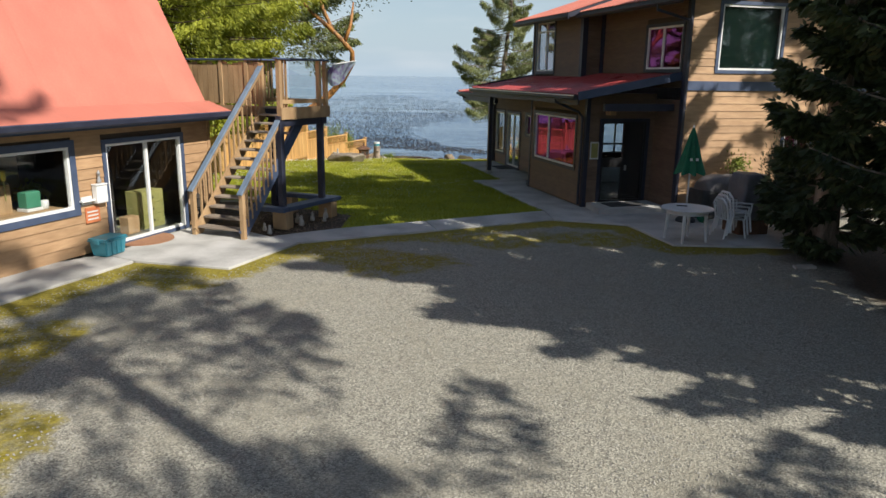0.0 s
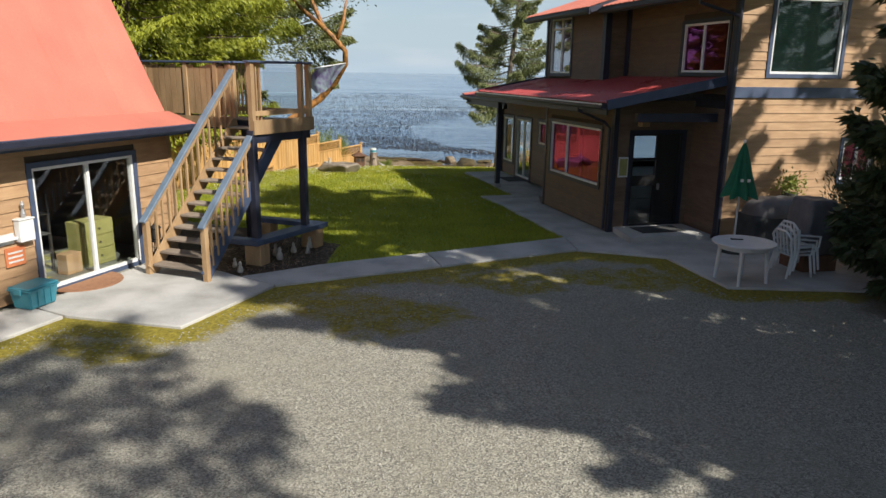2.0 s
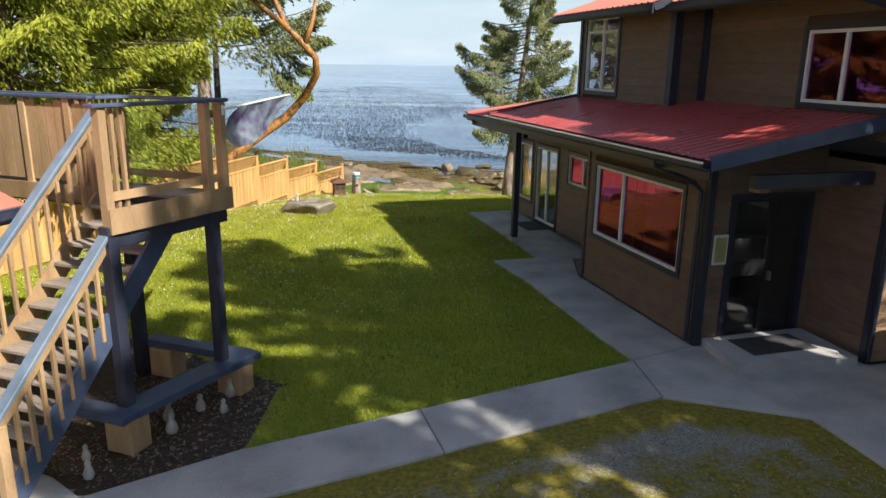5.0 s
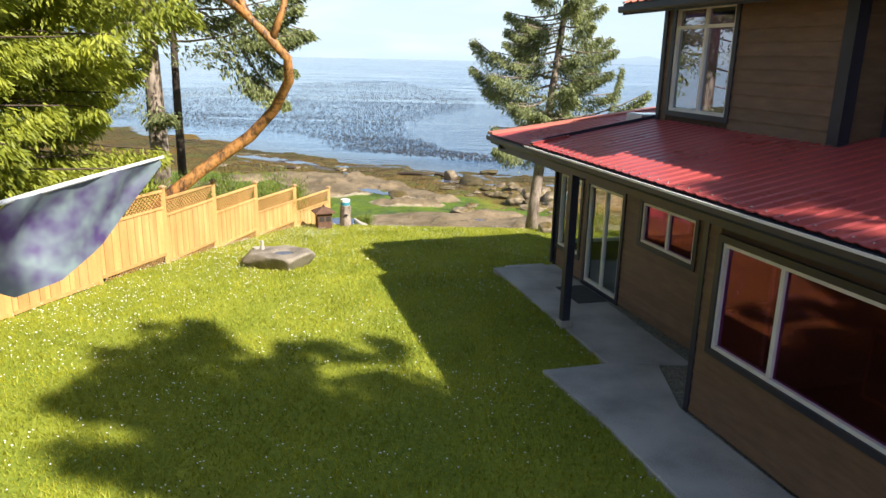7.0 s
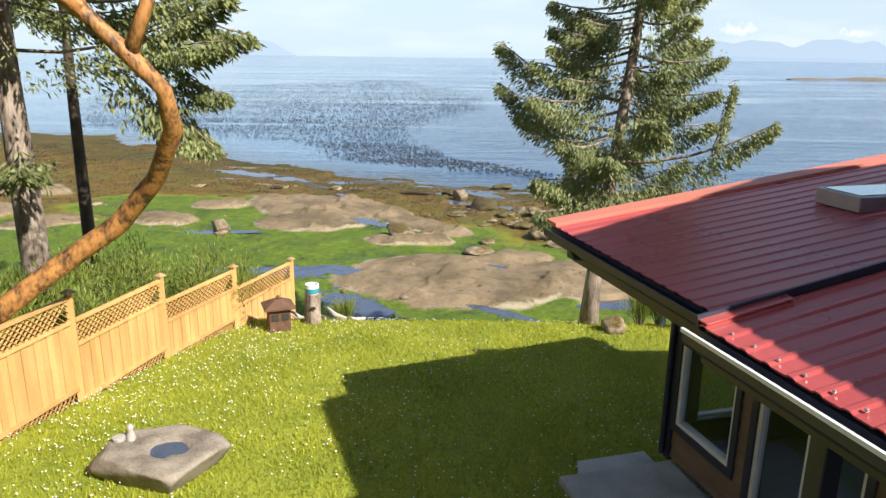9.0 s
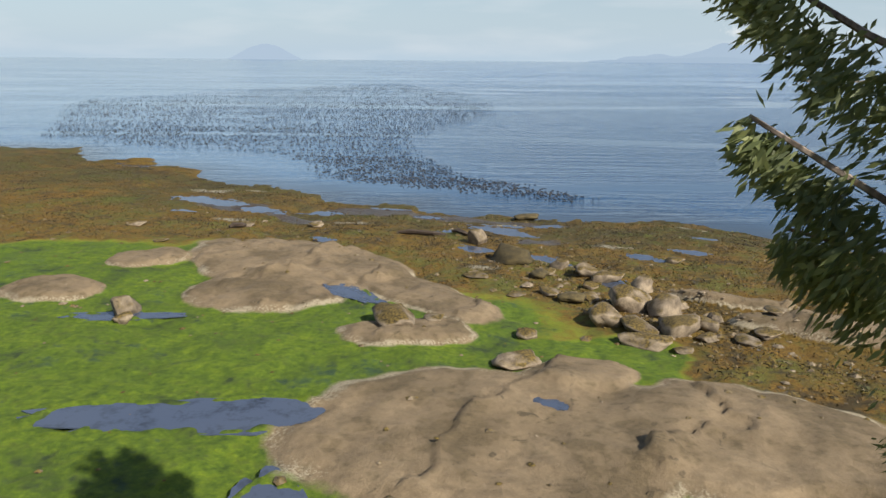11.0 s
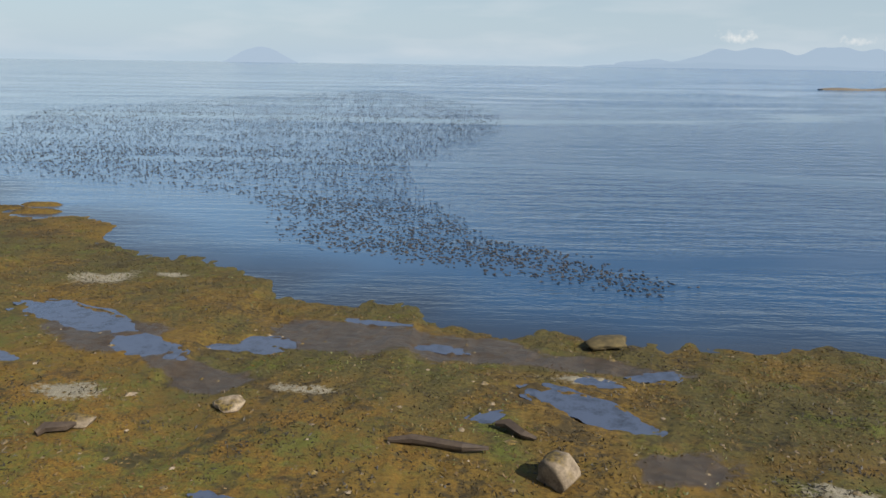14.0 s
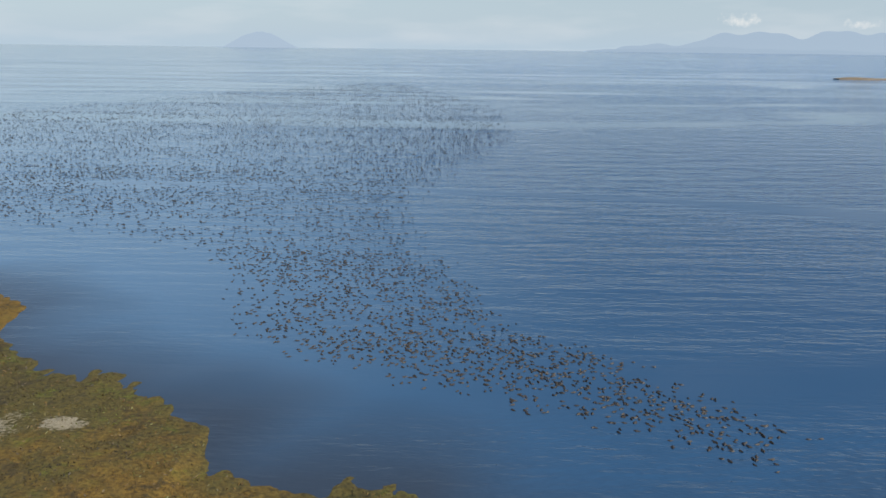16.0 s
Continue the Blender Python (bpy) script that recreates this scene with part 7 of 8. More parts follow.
for p in ([(2.75, -1.0, 4.85), (3.0, -0.9, 5.5), (3.1, -0.7, 6.4)], [(2.3, -1.0, 5.3), (1.6, -1.3, 5.9), (0.9, -1.5, 6.7)]):
    part("limb", tube(p, [0.09, 0.07, 0.03], 9, wobble=0.05), M["arbutus"], arb, smooth=True)
arnd = np.random.RandomState(77)
cl = np.concatenate([np.array(c) + arnd.normal(size=(420, 3)) * np.array([0.6, 0.6, 0.4]) for c in ((1.7, -0.9, 7.4), (3.1, -0.7, 6.8), (0.9, -1.5, 7.0), (2.2, -0.2, 7.8), (3.6, -0.4, 7.4))])
v, f = kites(cl, arnd.normal(size=(len(cl), 3)), np.full(len(cl), 0.11), np.full(len(cl), 0.055), arnd)
from_arrays("leaves", v, f, M["fir"], arb)

# lawn blades and daisies, gravel
def grass():
    rnd = np.random.RandomState(8)
    n = 230000
    x, y = rnd.uniform(-9, 6, n), 9.5 + 20.6 * rnd.uniform(0, 1, n)
    keep = inside(x, y, LAWN)
    x, y = x[keep], y[keep]
    z = height(x, y)
    n = len(x)
    a = rnd.uniform(0, math.tau, n)
    hgt = rnd.uniform(0.03, 0.075, n) * (1 + 0.35 * ripple(x, y, 1.1, 2.0))
    wd = rnd.uniform(0.012, 0.022, n)
    lean = rnd.normal(size=(n, 2)) * 0.028
    p0 = np.stack([x - np.cos(a) * wd / 2, y - np.sin(a) * wd / 2, z], -1)
    p1 = np.stack([x + np.cos(a) * wd / 2, y + np.sin(a) * wd / 2, z], -1)
    p2 = np.stack([x + lean[:, 0], y + lean[:, 1], z + hgt], -1)
    ob = from_arrays("lawn_grass", np.stack([p0, p1, p2], 1).reshape(-1, 3), np.arange(3 * n).reshape(n, 3), M["grass"])
    tagged(ob, "short green mown grass of the lawn", "grass", kind="stuff")
    m = 12000
    x, y = rnd.uniform(-8, 3, m), 14 + 16 * rnd.uniform(0, 1, m)
    dens = 0.22 + 0.75 * np.clip(1 - near_line(x, y, FENCE_POSTS) / 3.2, 0, 1) + 0.4 * ripple(x, y, 1.4, 1.0)
    keep = inside(x, y, LAWN) & (rnd.uniform(0, 1, m) < dens)
    x, y = x[keep], y[keep]
    z = height(x, y) + rnd.uniform(0.05, 0.085, len(x))
    r = rnd.uniform(0.007, 0.014, len(x))
    k = np.arange(6) * math.tau / 6
    v = np.stack([x[:, None] + r[:, None] * np.cos(k), y[:, None] + r[:, None] * np.sin(k), z[:, None] + 0.006 * np.cos(2 * k)], -1).reshape(-1, 3)
    ob = from_arrays("daisies", v, np.arange(len(v)).reshape(-1, 6), M["daisy"])
    tagged(ob, "small white daisies dotted over the lawn", "flowers", kind="stuff")


grass()


def gravel():
    rnd = np.random.RandomState(9)
    n = 26000
    x, y = rnd.uniform(-6.5, 6.5, n), -3 + 13 * rnd.uniform(0, 1, n) ** 1.2
    ok = (y < np.interp(x, (-5.9, -5.3, -3.4, -2.5, 3.1, 4.75, 5.2, 6.5), (3.8, 6.3, 5.9, 8.0, 10.8, 10.2, 8.2, 8.2)))
    x, y = x[ok], y[ok]
    n = len(x)
    z = height(x, y)
    r = rnd.uniform(0.007, 0.019, n)
    o = np.array([(1, 0, 0), (0, 1, 0), (-1, 0, 0), (0, -1, 0), (0, 0, 0.75), (0, 0, -0.4)])
    v = o[None] * (r[:, None, None] * rnd.uniform(0.7, 1.3, (n, 6, 1))) + np.stack([x, y, z + 0.004], -1)[:, None]
    f = np.array([(0, 1, 4), (1, 2, 4), (2, 3, 4), (3, 0, 4), (1, 0, 5), (2, 1, 5), (3, 2, 5), (0, 3, 5)])
    faces = (f[None] + (np.arange(n) * 6)[:, None, None]).reshape(-1, 3)
    m = M["pebble"]
    ob = from_arrays("loose_gravel", v.reshape(-1, 3), faces, m)
    tagged(ob, "loose grey crushed gravel of the yard", "gravel", kind="stuff")


gravel()


# ---- rocks ----
def boulder_mesh(seed, flat=0.75, rough=0.2, sub=3):
    rnd = random.Random(seed)
    bm = bmesh.new()
    bmesh.ops.create_icosphere(bm, subdivisions=sub, radius=1)
    off = Vector((rnd.uniform(0, 50), rnd.uniform(0, 50), rnd.uniform(0, 50)))
    cuts = [(Vector((rnd.gauss(0, 1), rnd.gauss(0, 1), rnd.gauss(0, 1))).normalized(), rnd.uniform(0.56, 0.84)) for _ in range(10)]
    for v in bm.verts:
        d = v.co.normalized()
        r = 1 + rough * noise.noise(d * 1.4 + off) + 0.4 * rough * noise.noise(d * 4 + off)
        p = d * r * 1.12
        for n_, c in cuts:
            e = p.dot(n_) - c
            if e > 0:
                p -= n_ * e * 0.96
        v.co = Vector((p.x, p.y, p.z * flat))
    return bm


BOULDERS = [mesh_of(boulder_mesh(s, fl, 0.34), M["boulder"], True) for s, fl in ((1, 0.8), (2, 0.7), (3, 0.9), (4, 0.6), (5, 0.78), (6, 0.5))]


WEEDY = [mesh_of(boulder_mesh(s, fl, 0.34), M["weedrock"], True) for s, fl in ((11, 0.7), (12, 0.6))]


def rock(x, y, r, k=0, sx=1.0, sz=1.0, label="rounded tan sandstone boulder on the beach", name="boulder", sink=0.3, weedy=False):
    ob = new(name, WEEDY[k % 2] if weedy else BOULDERS[k % 6])
    z = float(height(x, y))
    ob.matrix_world = pose(x, y, z + r * sz * (0.62 - sink), 0, 0, (k * 67 + x * 31) % 360) @ Matrix.Diagonal((r * sx, r, r * sz, 1))
    return tagged(ob, label, "rock", group="beach boulders")


for x, y, r, k, sx, sz in (
    (0.55, 62.4, 0.62, 2, 0.9, 1.1), (1.75, 57.6, 0.95, 1, 1.1, 0.8), (5.3, 50.4, 1.0, 0, 1.0, 1.15), (4.3, 49.0, 0.8, 4, 1.1, 0.9), (6.3, 49.7, 0.85, 2, 1.0, 0.95), (6.25, 48.0, 0.95, 1, 1.25, 0.8),
    (7.35, 48.3, 0.6, 0, 1.0, 1.1), (4.9, 46.9, 0.7, 3, 1.6, 0.7), (4.7, 55.0, 0.5, 4, 1.1, 0.8), (5.3, 54.1, 0.55, 1, 1.3, 0.7), (3.75, 56.1, 0.4, 2, 1, 0.8), (2.75, 54.6, 0.42, 0, 1, 0.9), (3.4, 51.3, 0.5, 4, 1, 0.8), (2.8, 52.1, 0.42, 1, 1, 0.7),
    (6.3, 52.6, 0.5, 2, 0.9, 1), (5.9, 46.3, 0.35, 3, 1.2, 0.6), (4.2, 51.6, 0.36, 5, 1.2, 0.7), (3.1, 55.1, 0.36, 5, 1.1, 0.8), (5.0, 47.9, 0.75, 5, 1.3, 0.9), (-11.15, 48.5, 0.5, 2, 0.8, 1.2), (-11.05, 48.05, 0.35, 0, 0.9, 0.8), (-2.45, 47.6, 0.75, 3, 1.2, 0.7), (-1.3, 48.0, 0.35, 5, 1.3, 0.6),
    (1.0, 44.95, 0.6, 3, 1.2, 0.7), (1.6, 47.3, 0.3, 4, 1.3, 0.7), (4.0, 73.9, 0.72, 4, 1.25, 0.7), (9.2, 58.3, 0.4, 4, 1.2, 0.6), (8.0, 46.9, 0.5, 1, 1.2, 0.6), (8.9, 47.6, 0.6, 5, 1.3, 0.7), (-11.85, 64.2, 0.42, 3, 1.2, 0.7), (-8.3, 66.0, 0.4, 4, 1.2, 0.6), (0.2, 54.3, 0.42, 5, 1.3, 0.5), (1.6, 51.9, 0.3, 5, 1.2, 0.6),
    (-17.5, 63.5, 0.4, 3, 1.3, 0.5), (7.1, 50.6, 0.42, 3, 1.1, 0.8), (7.9, 49.2, 0.38, 2, 1, 0.8), (9.6, 48.8, 0.5, 5, 1.3, 0.6), (-14.5, 59.5, 0.3, 5, 1.3, 0.5), (3.9, 49.7, 0.33, 1, 1, 0.8), (4.45, 53.0, 0.3, 0, 1, 0.8), (6.9, 47.2, 0.4, 3, 1.2, 0.7), (-20.4, 55.2, 0.4, 4, 1.3, 0.5), (2.1, 53.2, 0.28, 3, 1.2, 0.6),
):
    weedy = (x, y) in ((1.75, 57.6), (4.0, 73.9), (3.4, 51.3), (2.75, 54.6))
    if 44 < y < 51.5 and x > 3.5:
        r *= 0.74
    rock(x, y, r, k, sx, sz, weedy=weedy, label="brown weed-covered boulder on the beach" if weedy else "rounded tan sandstone boulder on the beach")


def beach_stones():
    rnd = np.random.RandomState(14)
    n = 1500
    near = rnd.uniform(0, 1, n) < 0.6
    x = np.where(near, rnd.normal(5.5, 2.6, n), rnd.uniform(-26, 16, n))
    y = np.where(near, 57 - 1.35 * (x - 2) + rnd.normal(0, 2.6, n), rnd.uniform(38, 76, n))
    ok = (y > 38) & (y < 76)
    x, y = x[ok], y[ok]
    n = len(x)
    r = np.minimum(0.035 + rnd.exponential(0.04, n), 0.2)
    o = np.array([(1, 0, 0), (0.3, 0.95, 0), (-0.9, 0.5, 0), (-0.8, -0.6, 0), (0.4, -0.9, 0), (0.25, 0.1, 0.42), (0, 0, -0.3)])
    a = rnd.uniform(0, math.tau, n)
    c, s = np.cos(a)[:, None], np.sin(a)[:, None]
    ox, oy = o[None, :, 0] * c - o[None, :, 1] * s, o[None, :, 0] * s + o[None, :, 1] * c
    v = np.stack([ox, oy, np.broadcast_to(o[None, :, 2], ox.shape)], -1) * r[:, None, None] * rnd.uniform(0.7, 1.25, (n, 7, 1)) + np.stack([x, y, height(x, y) + 0.01], -1)[:, None]
    f = np.array([(0, 1, 5), (1, 2, 5), (2, 3, 5), (3, 4, 5), (4, 0, 5), (1, 0, 6), (2, 1, 6), (3, 2, 6), (4, 3, 6), (0, 4, 6)])
    ob = from_arrays("beach_stones", v.reshape(-1, 3), (f[None] + (np.arange(n) * 7)[:, None, None]).reshape(-1, 3), M["boulder"])
    tagged(ob, "scattered small stones on the weedy beach", "stones", kind="stuff")


beach_stones()
for x, y, a, l, lab in ((-2.4, 63.7, -8, 2.6, "dark weed-covered log lying on the beach"), (-12.1, 63.6, 35, 0.9, "short dark driftwood piece on the beach"), (-0.3, 64.9, -40, 1.3, "dark driftwood stick on the beach")):
    bm = tube([(-l / 2, 0, 0), (-l / 4, 0.1, 0.05), (l / 4, -0.08, 0.04), (l / 2, 0.05, 0)], [0.08, 0.14, 0.12, 0.05], 8, wobble=0.25)
    whole("beach_log", bm, M["wrack"], lab, "log", pose(x, y, float(height(x, y)) + 0.1, 0, 0, a))


def weed_blades():
    """Blades in drifts of dark brown, rust, olive and yellow-green."""
    m = leafy("rockweed_blades", (0.022, 0.015, 0.004), (0.165, 0.104, 0.024), 0.15)
    nt = m.node_tree
    n = nt.nodes
    co, big, ramp = n.new("ShaderNodeTexCoord"), n.new("ShaderNodeTexNoise"), n.new("ShaderNodeValToRGB")
    big.inputs["Scale"].default_value, big.inputs["Detail"].default_value, big.inputs["Roughness"].default_value = 0.28, 6.0, 0.7
    link(nt, co.outputs["Object"], big.inputs["Vector"])
    stops = ((0.39, (0.018, 0.013, 0.008)), (0.46, (0.060, 0.044, 0.015)), (0.51, (0.145, 0.082, 0.020)), (0.56, (0.080, 0.068, 0.018)), (0.63, (0.105, 0.115, 0.020)))
    while len(ramp.color_ramp.elements) < len(stops):
        ramp.color_ramp.elements.new(0.5)
    for e, (p, c) in zip(ramp.color_ramp.elements, stops):
        e.position, e.color = p, (*c, 1)
    link(nt, big.outputs[0], ramp.inputs[0])
    bsdf, geo, hsv, rng = n["Principled BSDF"], n.new("ShaderNodeNewGeometry"), n.new("ShaderNodeHueSaturation"), n.new("ShaderNodeMapRange")
    rng.inputs[3].default_value, rng.inputs[4].default_value = 0.5, 1.3
    link(nt, geo.outputs["Random Per Island"], rng.inputs[0])
    link(nt, rng.outputs[0], hsv.inputs["Value"])
    link(nt, ramp.outputs[0], hsv.inputs["Color"])
    link(nt, hsv.outputs[0], bsdf.inputs["Base Color"])
    link(nt, hsv.outputs[0], n["Translucent BSDF"].inputs[0])
    return m


def weed_tufts():
    """Rockweed standing off the beach in small ragged blades."""
    rnd = np.random.RandomState(15)
    n = 340000
    x = rnd.uniform(-44, 18, n)
    y = 38 + (np.interp(x, SHORE_X, SHORE_Y) - 36) * rnd.uniform(0, 1, n)
    k = np.zeros(n)
    for cx, cy, rx, ry, turn, up in SANDSTONE:
        k = np.maximum(k, blob(x, y, cx, cy, rx, ry, turn) > -0.05)
    for cx, cy, rx, ry in ALGAE:
        k = np.maximum(k, blob(x, y, cx, cy, rx, ry, 0, 0.3) > -0.1)
    for cx, cy, rx, ry, turn, up in POOLS:
        k = np.maximum(k, blob(x, y, cx, cy, rx, ry, turn, 0.3) > -0.5)
    for cx, cy, rx, ry, turn in MUD:
        k = np.maximum(k, blob(x, y, cx, cy, rx, ry, turn, 0.4) + rnd.normal(0, 0.15, n) > 0.12)
    z = height(x, y)
    ok = (k < 0.5) & (z > SEA + 0.05) & (ripple(x, y, 1.2, 7.0) + rnd.normal(0, 0.3, n) > -0.25)
    p = np.stack([x, y, z - 0.01], -1)[ok]
    m = len(p)
    w = rnd.normal(size=(m, 3)) * np.array([1, 1, 0.25]) + np.array([0, 0, 0.28])
    v, f = kites(p, w, rnd.uniform(0.05, 0.16, m), rnd.uniform(0.02, 0.06, m), rnd, 0.3)
    ob = from_arrays("rockweed", v, f, weed_blades())
    tagged(ob, "brown rockweed covering the tidal flat", "seaweed", kind="stuff")


weed_tufts()

# ---- garden things ----
bath = thing("stone_birdbath", "hollowed flat stone with a water basin on the lawn", "birdbath", pose(-3.66, 22.85, float(height(-3.66, 22.85)) + 0.02, 0, 0, 10))
bm = boulder_mesh(41, 0.36, 0.14, 4)
for v in bm.verts:
    v.co = Vector((v.co.x * 0.72, v.co.y * 0.61, v.co.z * 0.95 + 0.12))
    d = math.hypot((v.co.x - 0.10) / 0.26, (v.co.y - 0.02) / 0.20)
    if v.co.z > 0.15:
        v.co.z = min(v.co.z, 0.335 + 0.02 * noise.noise(v.co * 5))
        if d < 1:
            v.co.z -= 0.13 * (1 - d * d) ** 0.5
part("stone", bm, M["bathstone"], bath, "weathered grey-brown stone", smooth=True)
part("water", slab([(0.10 + 0.235 * math.cos(a * math.tau / 24), 0.02 + 0.18 * math.sin(a * math.tau / 24)) for a in range(24)], 0.26, 0.285), POOL, bath)
orn = thing("garden_ornament", "small white painted garden ornament on the stone", "ornament", pose(-4.06, 23.02, float(height(-3.66, 22.85)) + 0.335))
part("body", lathe([(0.05, 0), (0.06, 0.03), (0.045, 0.1), (0.03, 0.14), (0.042, 0.17), (0.036, 0.2), (0.01, 0.225)], 10), M["driftwood"], orn, smooth=True)
part("dish", lathe([(0.03, 0), (0.075, 0.03), (0.08, 0.07), (0.06, 0.075)], 10, None, (-0.13, -0.03)), M["driftwood"], orn)

lz = float(height(-3.7, 28.9))
lant = thing("iron_lantern", "squat rusty brown garden lantern on the lawn", "lantern", pose(-3.68, 28.75, lz, 0, 0, 22))
part("body", boxes((-0.21, 0.21, -0.19, 0.19, 0.03, 0.5), bevel=0.012), M["rust"], lant)
# dark plates on the solid face: shade of the holes put into colour
for x in (-0.1, 0.1):
    part("opening", boxes((x - 0.07, x + 0.07, -0.2, -0.194, 0.26, 0.4)), M["dark"], lant)
bm = bmesh.new()
q = [bm.verts.new((x * 0.3, y * 0.28, 0.5)) for x, y in ((-1, -1), (1, -1), (1, 1), (-1, 1))]
q2 = [bm.verts.new((x * 0.3, y * 0.28, 0.53)) for x, y in ((-1, -1), (1, -1), (1, 1), (-1, 1))]
q3 = [bm.verts.new((x * 0.07, y * 0.07, 0.66)) for x, y in ((-1, -1), (1, -1), (1, 1), (-1, 1))]
for lo, hi in ((q, q2), (q2, q3)):
    for i in range(4):
        bm.faces.new((lo[i], lo[(i + 1) % 4], hi[(i + 1) % 4], hi[i]))
bm.faces.new(q[::-1])
bm.faces.new(q3)
part("roof", bm, M["rust"], lant)
part("finial", lathe([(0.03, 0.66), (0.045, 0.69), (0.01, 0.74)], 8), M["rust"], lant)
for x in (-0.16, 0.16):
    for y in (-0.14, 0.14):
        part("foot", boxes((x - 0.025, x + 0.025, y - 0.025, y + 0.025, -0.02, 0.03)), M["rust"], lant)

sz = float(height(-3.05, 29.3))
stump = thing("log_stump", "upright weathered log at the lawn edge", "stump", pose(-3.1, 29.25, sz))
part("log", tube([(0, 0, -0.1), (0, 0, 0.3), (0.01, 0.01, 0.64)], [0.18, 0.165, 0.16], 14, wobble=0.06), M["bark"], stump, smooth=False)
part("knot", boxes((0.0, 0.1, -0.215, -0.19, 0.36, 0.42), bevel=0.01), M["dark"], stump)
tub = thing("paint_tub", "white tub with a turquoise band on the log", "tub", pose(-3.1, 29.25, sz + 0.64))
part("body", lathe([(0.13, 0), (0.135, 0.02), (0.14, 0.2), (0.12, 0.2), (0.115, 0.04)], 16), M["white"], tub)
part("band", lathe([(0.139, 0.02), (0.143, 0.03), (0.145, 0.12), (0.140, 0.125)], 16), M["plastic_teal"], tub, "turquoise band")
drnd = random.Random(12)
for k in range(11):
    x, y = -3.4 + drnd.uniform(-0.2, 1.1), 29.75 + drnd.uniform(0, 0.7)
    l = drnd.uniform(0.4, 0.9)
    z = float(height(x, y))
    bm = tube([(-l / 2, 0, 0.02), (0, drnd.uniform(-0.1, 0.1), 0.1), (l / 2, 0, drnd.uniform(0.1, 0.35))], [0.05, 0.045, 0.02], 7, wobble=0.2)
    whole("driftwood", bm, M["driftwood"], "bleached driftwood piece in a pile", "driftwood", pose(x, y, z + 0.06, 0, 0, drnd.uniform(0, 360)), group="driftwood pile")
rock(2.95, 28.9, 0.26, 0, 0.9, 1.25, "grey stump-like stone at the foot of the spruce", "garden_stone")
whole("marker_post", boxes((-0.05, 0.05, -0.05, 0.05, -0.2, 0.75), bevel=0.006), M["bluecap"], "pale blue wooden marker post at the lawn edge", "post", pose(4.1, 29.3, float(height(4.1, 29.3))))
brnd = random.Random(3)
for k, (x, y) in enumerate(((-3.4, 9.15), (-3.05, 10.4), (-2.75, 10.65), (-2.5, 11.05), (-2.9, 10.1), (-2.45, 10.6), (-3.6, 9.5))):
    g = thing("garden_figure", "small pale stone garden figure in the mulch bed", "ornament", pose(x, y, 0.0, 0, 0, 40 * k), group="bed ornaments")
    s = brnd.uniform(0.8, 1.3)
    part("body", lathe([(0.05 * s, 0), (0.065 * s, 0.04 * s), (0.045 * s, 0.12 * s), (0.025 * s, 0.15 * s), (0.04 * s, 0.19 * s), (0.012 * s, 0.23 * s)], 9), M["driftwood"], g, smooth=True)
def mulch():
    rnd = np.random.RandomState(18)
    n = 2600
    x, y = rnd.uniform(-4.2, -1.7, n), rnd.uniform(8.8, 12.6, n)
    ok = inside(x, y, [(-4.4, 9.6), (-3.2, 8.85), (-1.95, 9.75), (-1.75, 11.5), (-3.8, 12.8)])
    p = np.stack([x, y, height(x, y) + 0.01], -1)[ok]
    m = len(p)
    v, f = kites(p, rnd.normal(size=(m, 3)) * np.array([1, 1, 0.25]) + np.array([0, 0, 0.1]), rnd.uniform(0.03, 0.08, m), rnd.uniform(0.015, 0.035, m), rnd, 0.5)
    ob = from_arrays("bark_chips", v, f, leafy("bark_chip", (0.07, 0.04, 0.02), (0.32, 0.22, 0.15), 0.0))
    tagged(ob, "loose bark chips in the bed under the deck", "mulch", kind="stuff")


mulch()

# ---- things by the entrance ----
table = thing("patio_table", "round white resin patio table on the concrete pad", "table", pose(5.62, 9.0, 0.045, 0, 0, 20))
part("tabletop", lathe([(0.50, 0.675), (0.535, 0.685), (0.545, 0.705), (0.535, 0.72), (0.0001, 0.724)], 36), M["plastic_white"], table, smooth=False)
part("apron", lathe([(0.42, 0.60), (0.43, 0.60), (0.44, 0.674), (0.40, 0.674)], 28), M["plastic_white"], table)
for k in range(4):
    a = math.tau * (k + 0.5) / 4
    part("leg", tube([(0.43 * math.cos(a), 0.43 * math.sin(a), 0), (0.38 * math.cos(a), 0.38 * math.sin(a), 0.65)], [0.028, 0.04], 10), M["plastic_white"], table)
tool = whole("grill_lighter", beam((-0.11, 0, 0.012), (0.11, 0.03, 0.012), 0.02, 0.02, bevel=0.004), M["dark"], "slim dark lighter lying on the table", "lighter", pose(5.52, 9.08, 0.769, 0, 0, -15))

umb = thing("patio_umbrella", "closed green canvas umbrella in a stand", "umbrella", pose(6.3, 11.1, 0.045))
part("pole", tube([(0, 0, 0.0), (0, 0, 2.25)], [0.02, 0.02], 10), M["plastic_white"], umb)
bm = bmesh.new()
rows = []
for z, r in ((2.26, 0.02), (2.1, 0.07), (1.8, 0.14), (1.5, 0.21), (1.25, 0.29), (1.18, 0.31)):
    rows.append([bm.verts.new((r * (1 + 0.28 * math.cos(8 * a)) * math.cos(a), r * (1 + 0.28 * math.cos(8 * a)) * math.sin(a), z - 0.03 * math.cos(8 * a) * (r > 0.25))) for a in (math.tau * k / 48 for k in range(48))])
for a, b in zip(rows, rows[1:]):
    for k in range(48):
        bm.faces.new((a[k], a[(k + 1) % 48], b[(k + 1) % 48], b[k]))
part("canopy", bm, M["green_cloth"], umb, "folded green canopy", smooth=True)
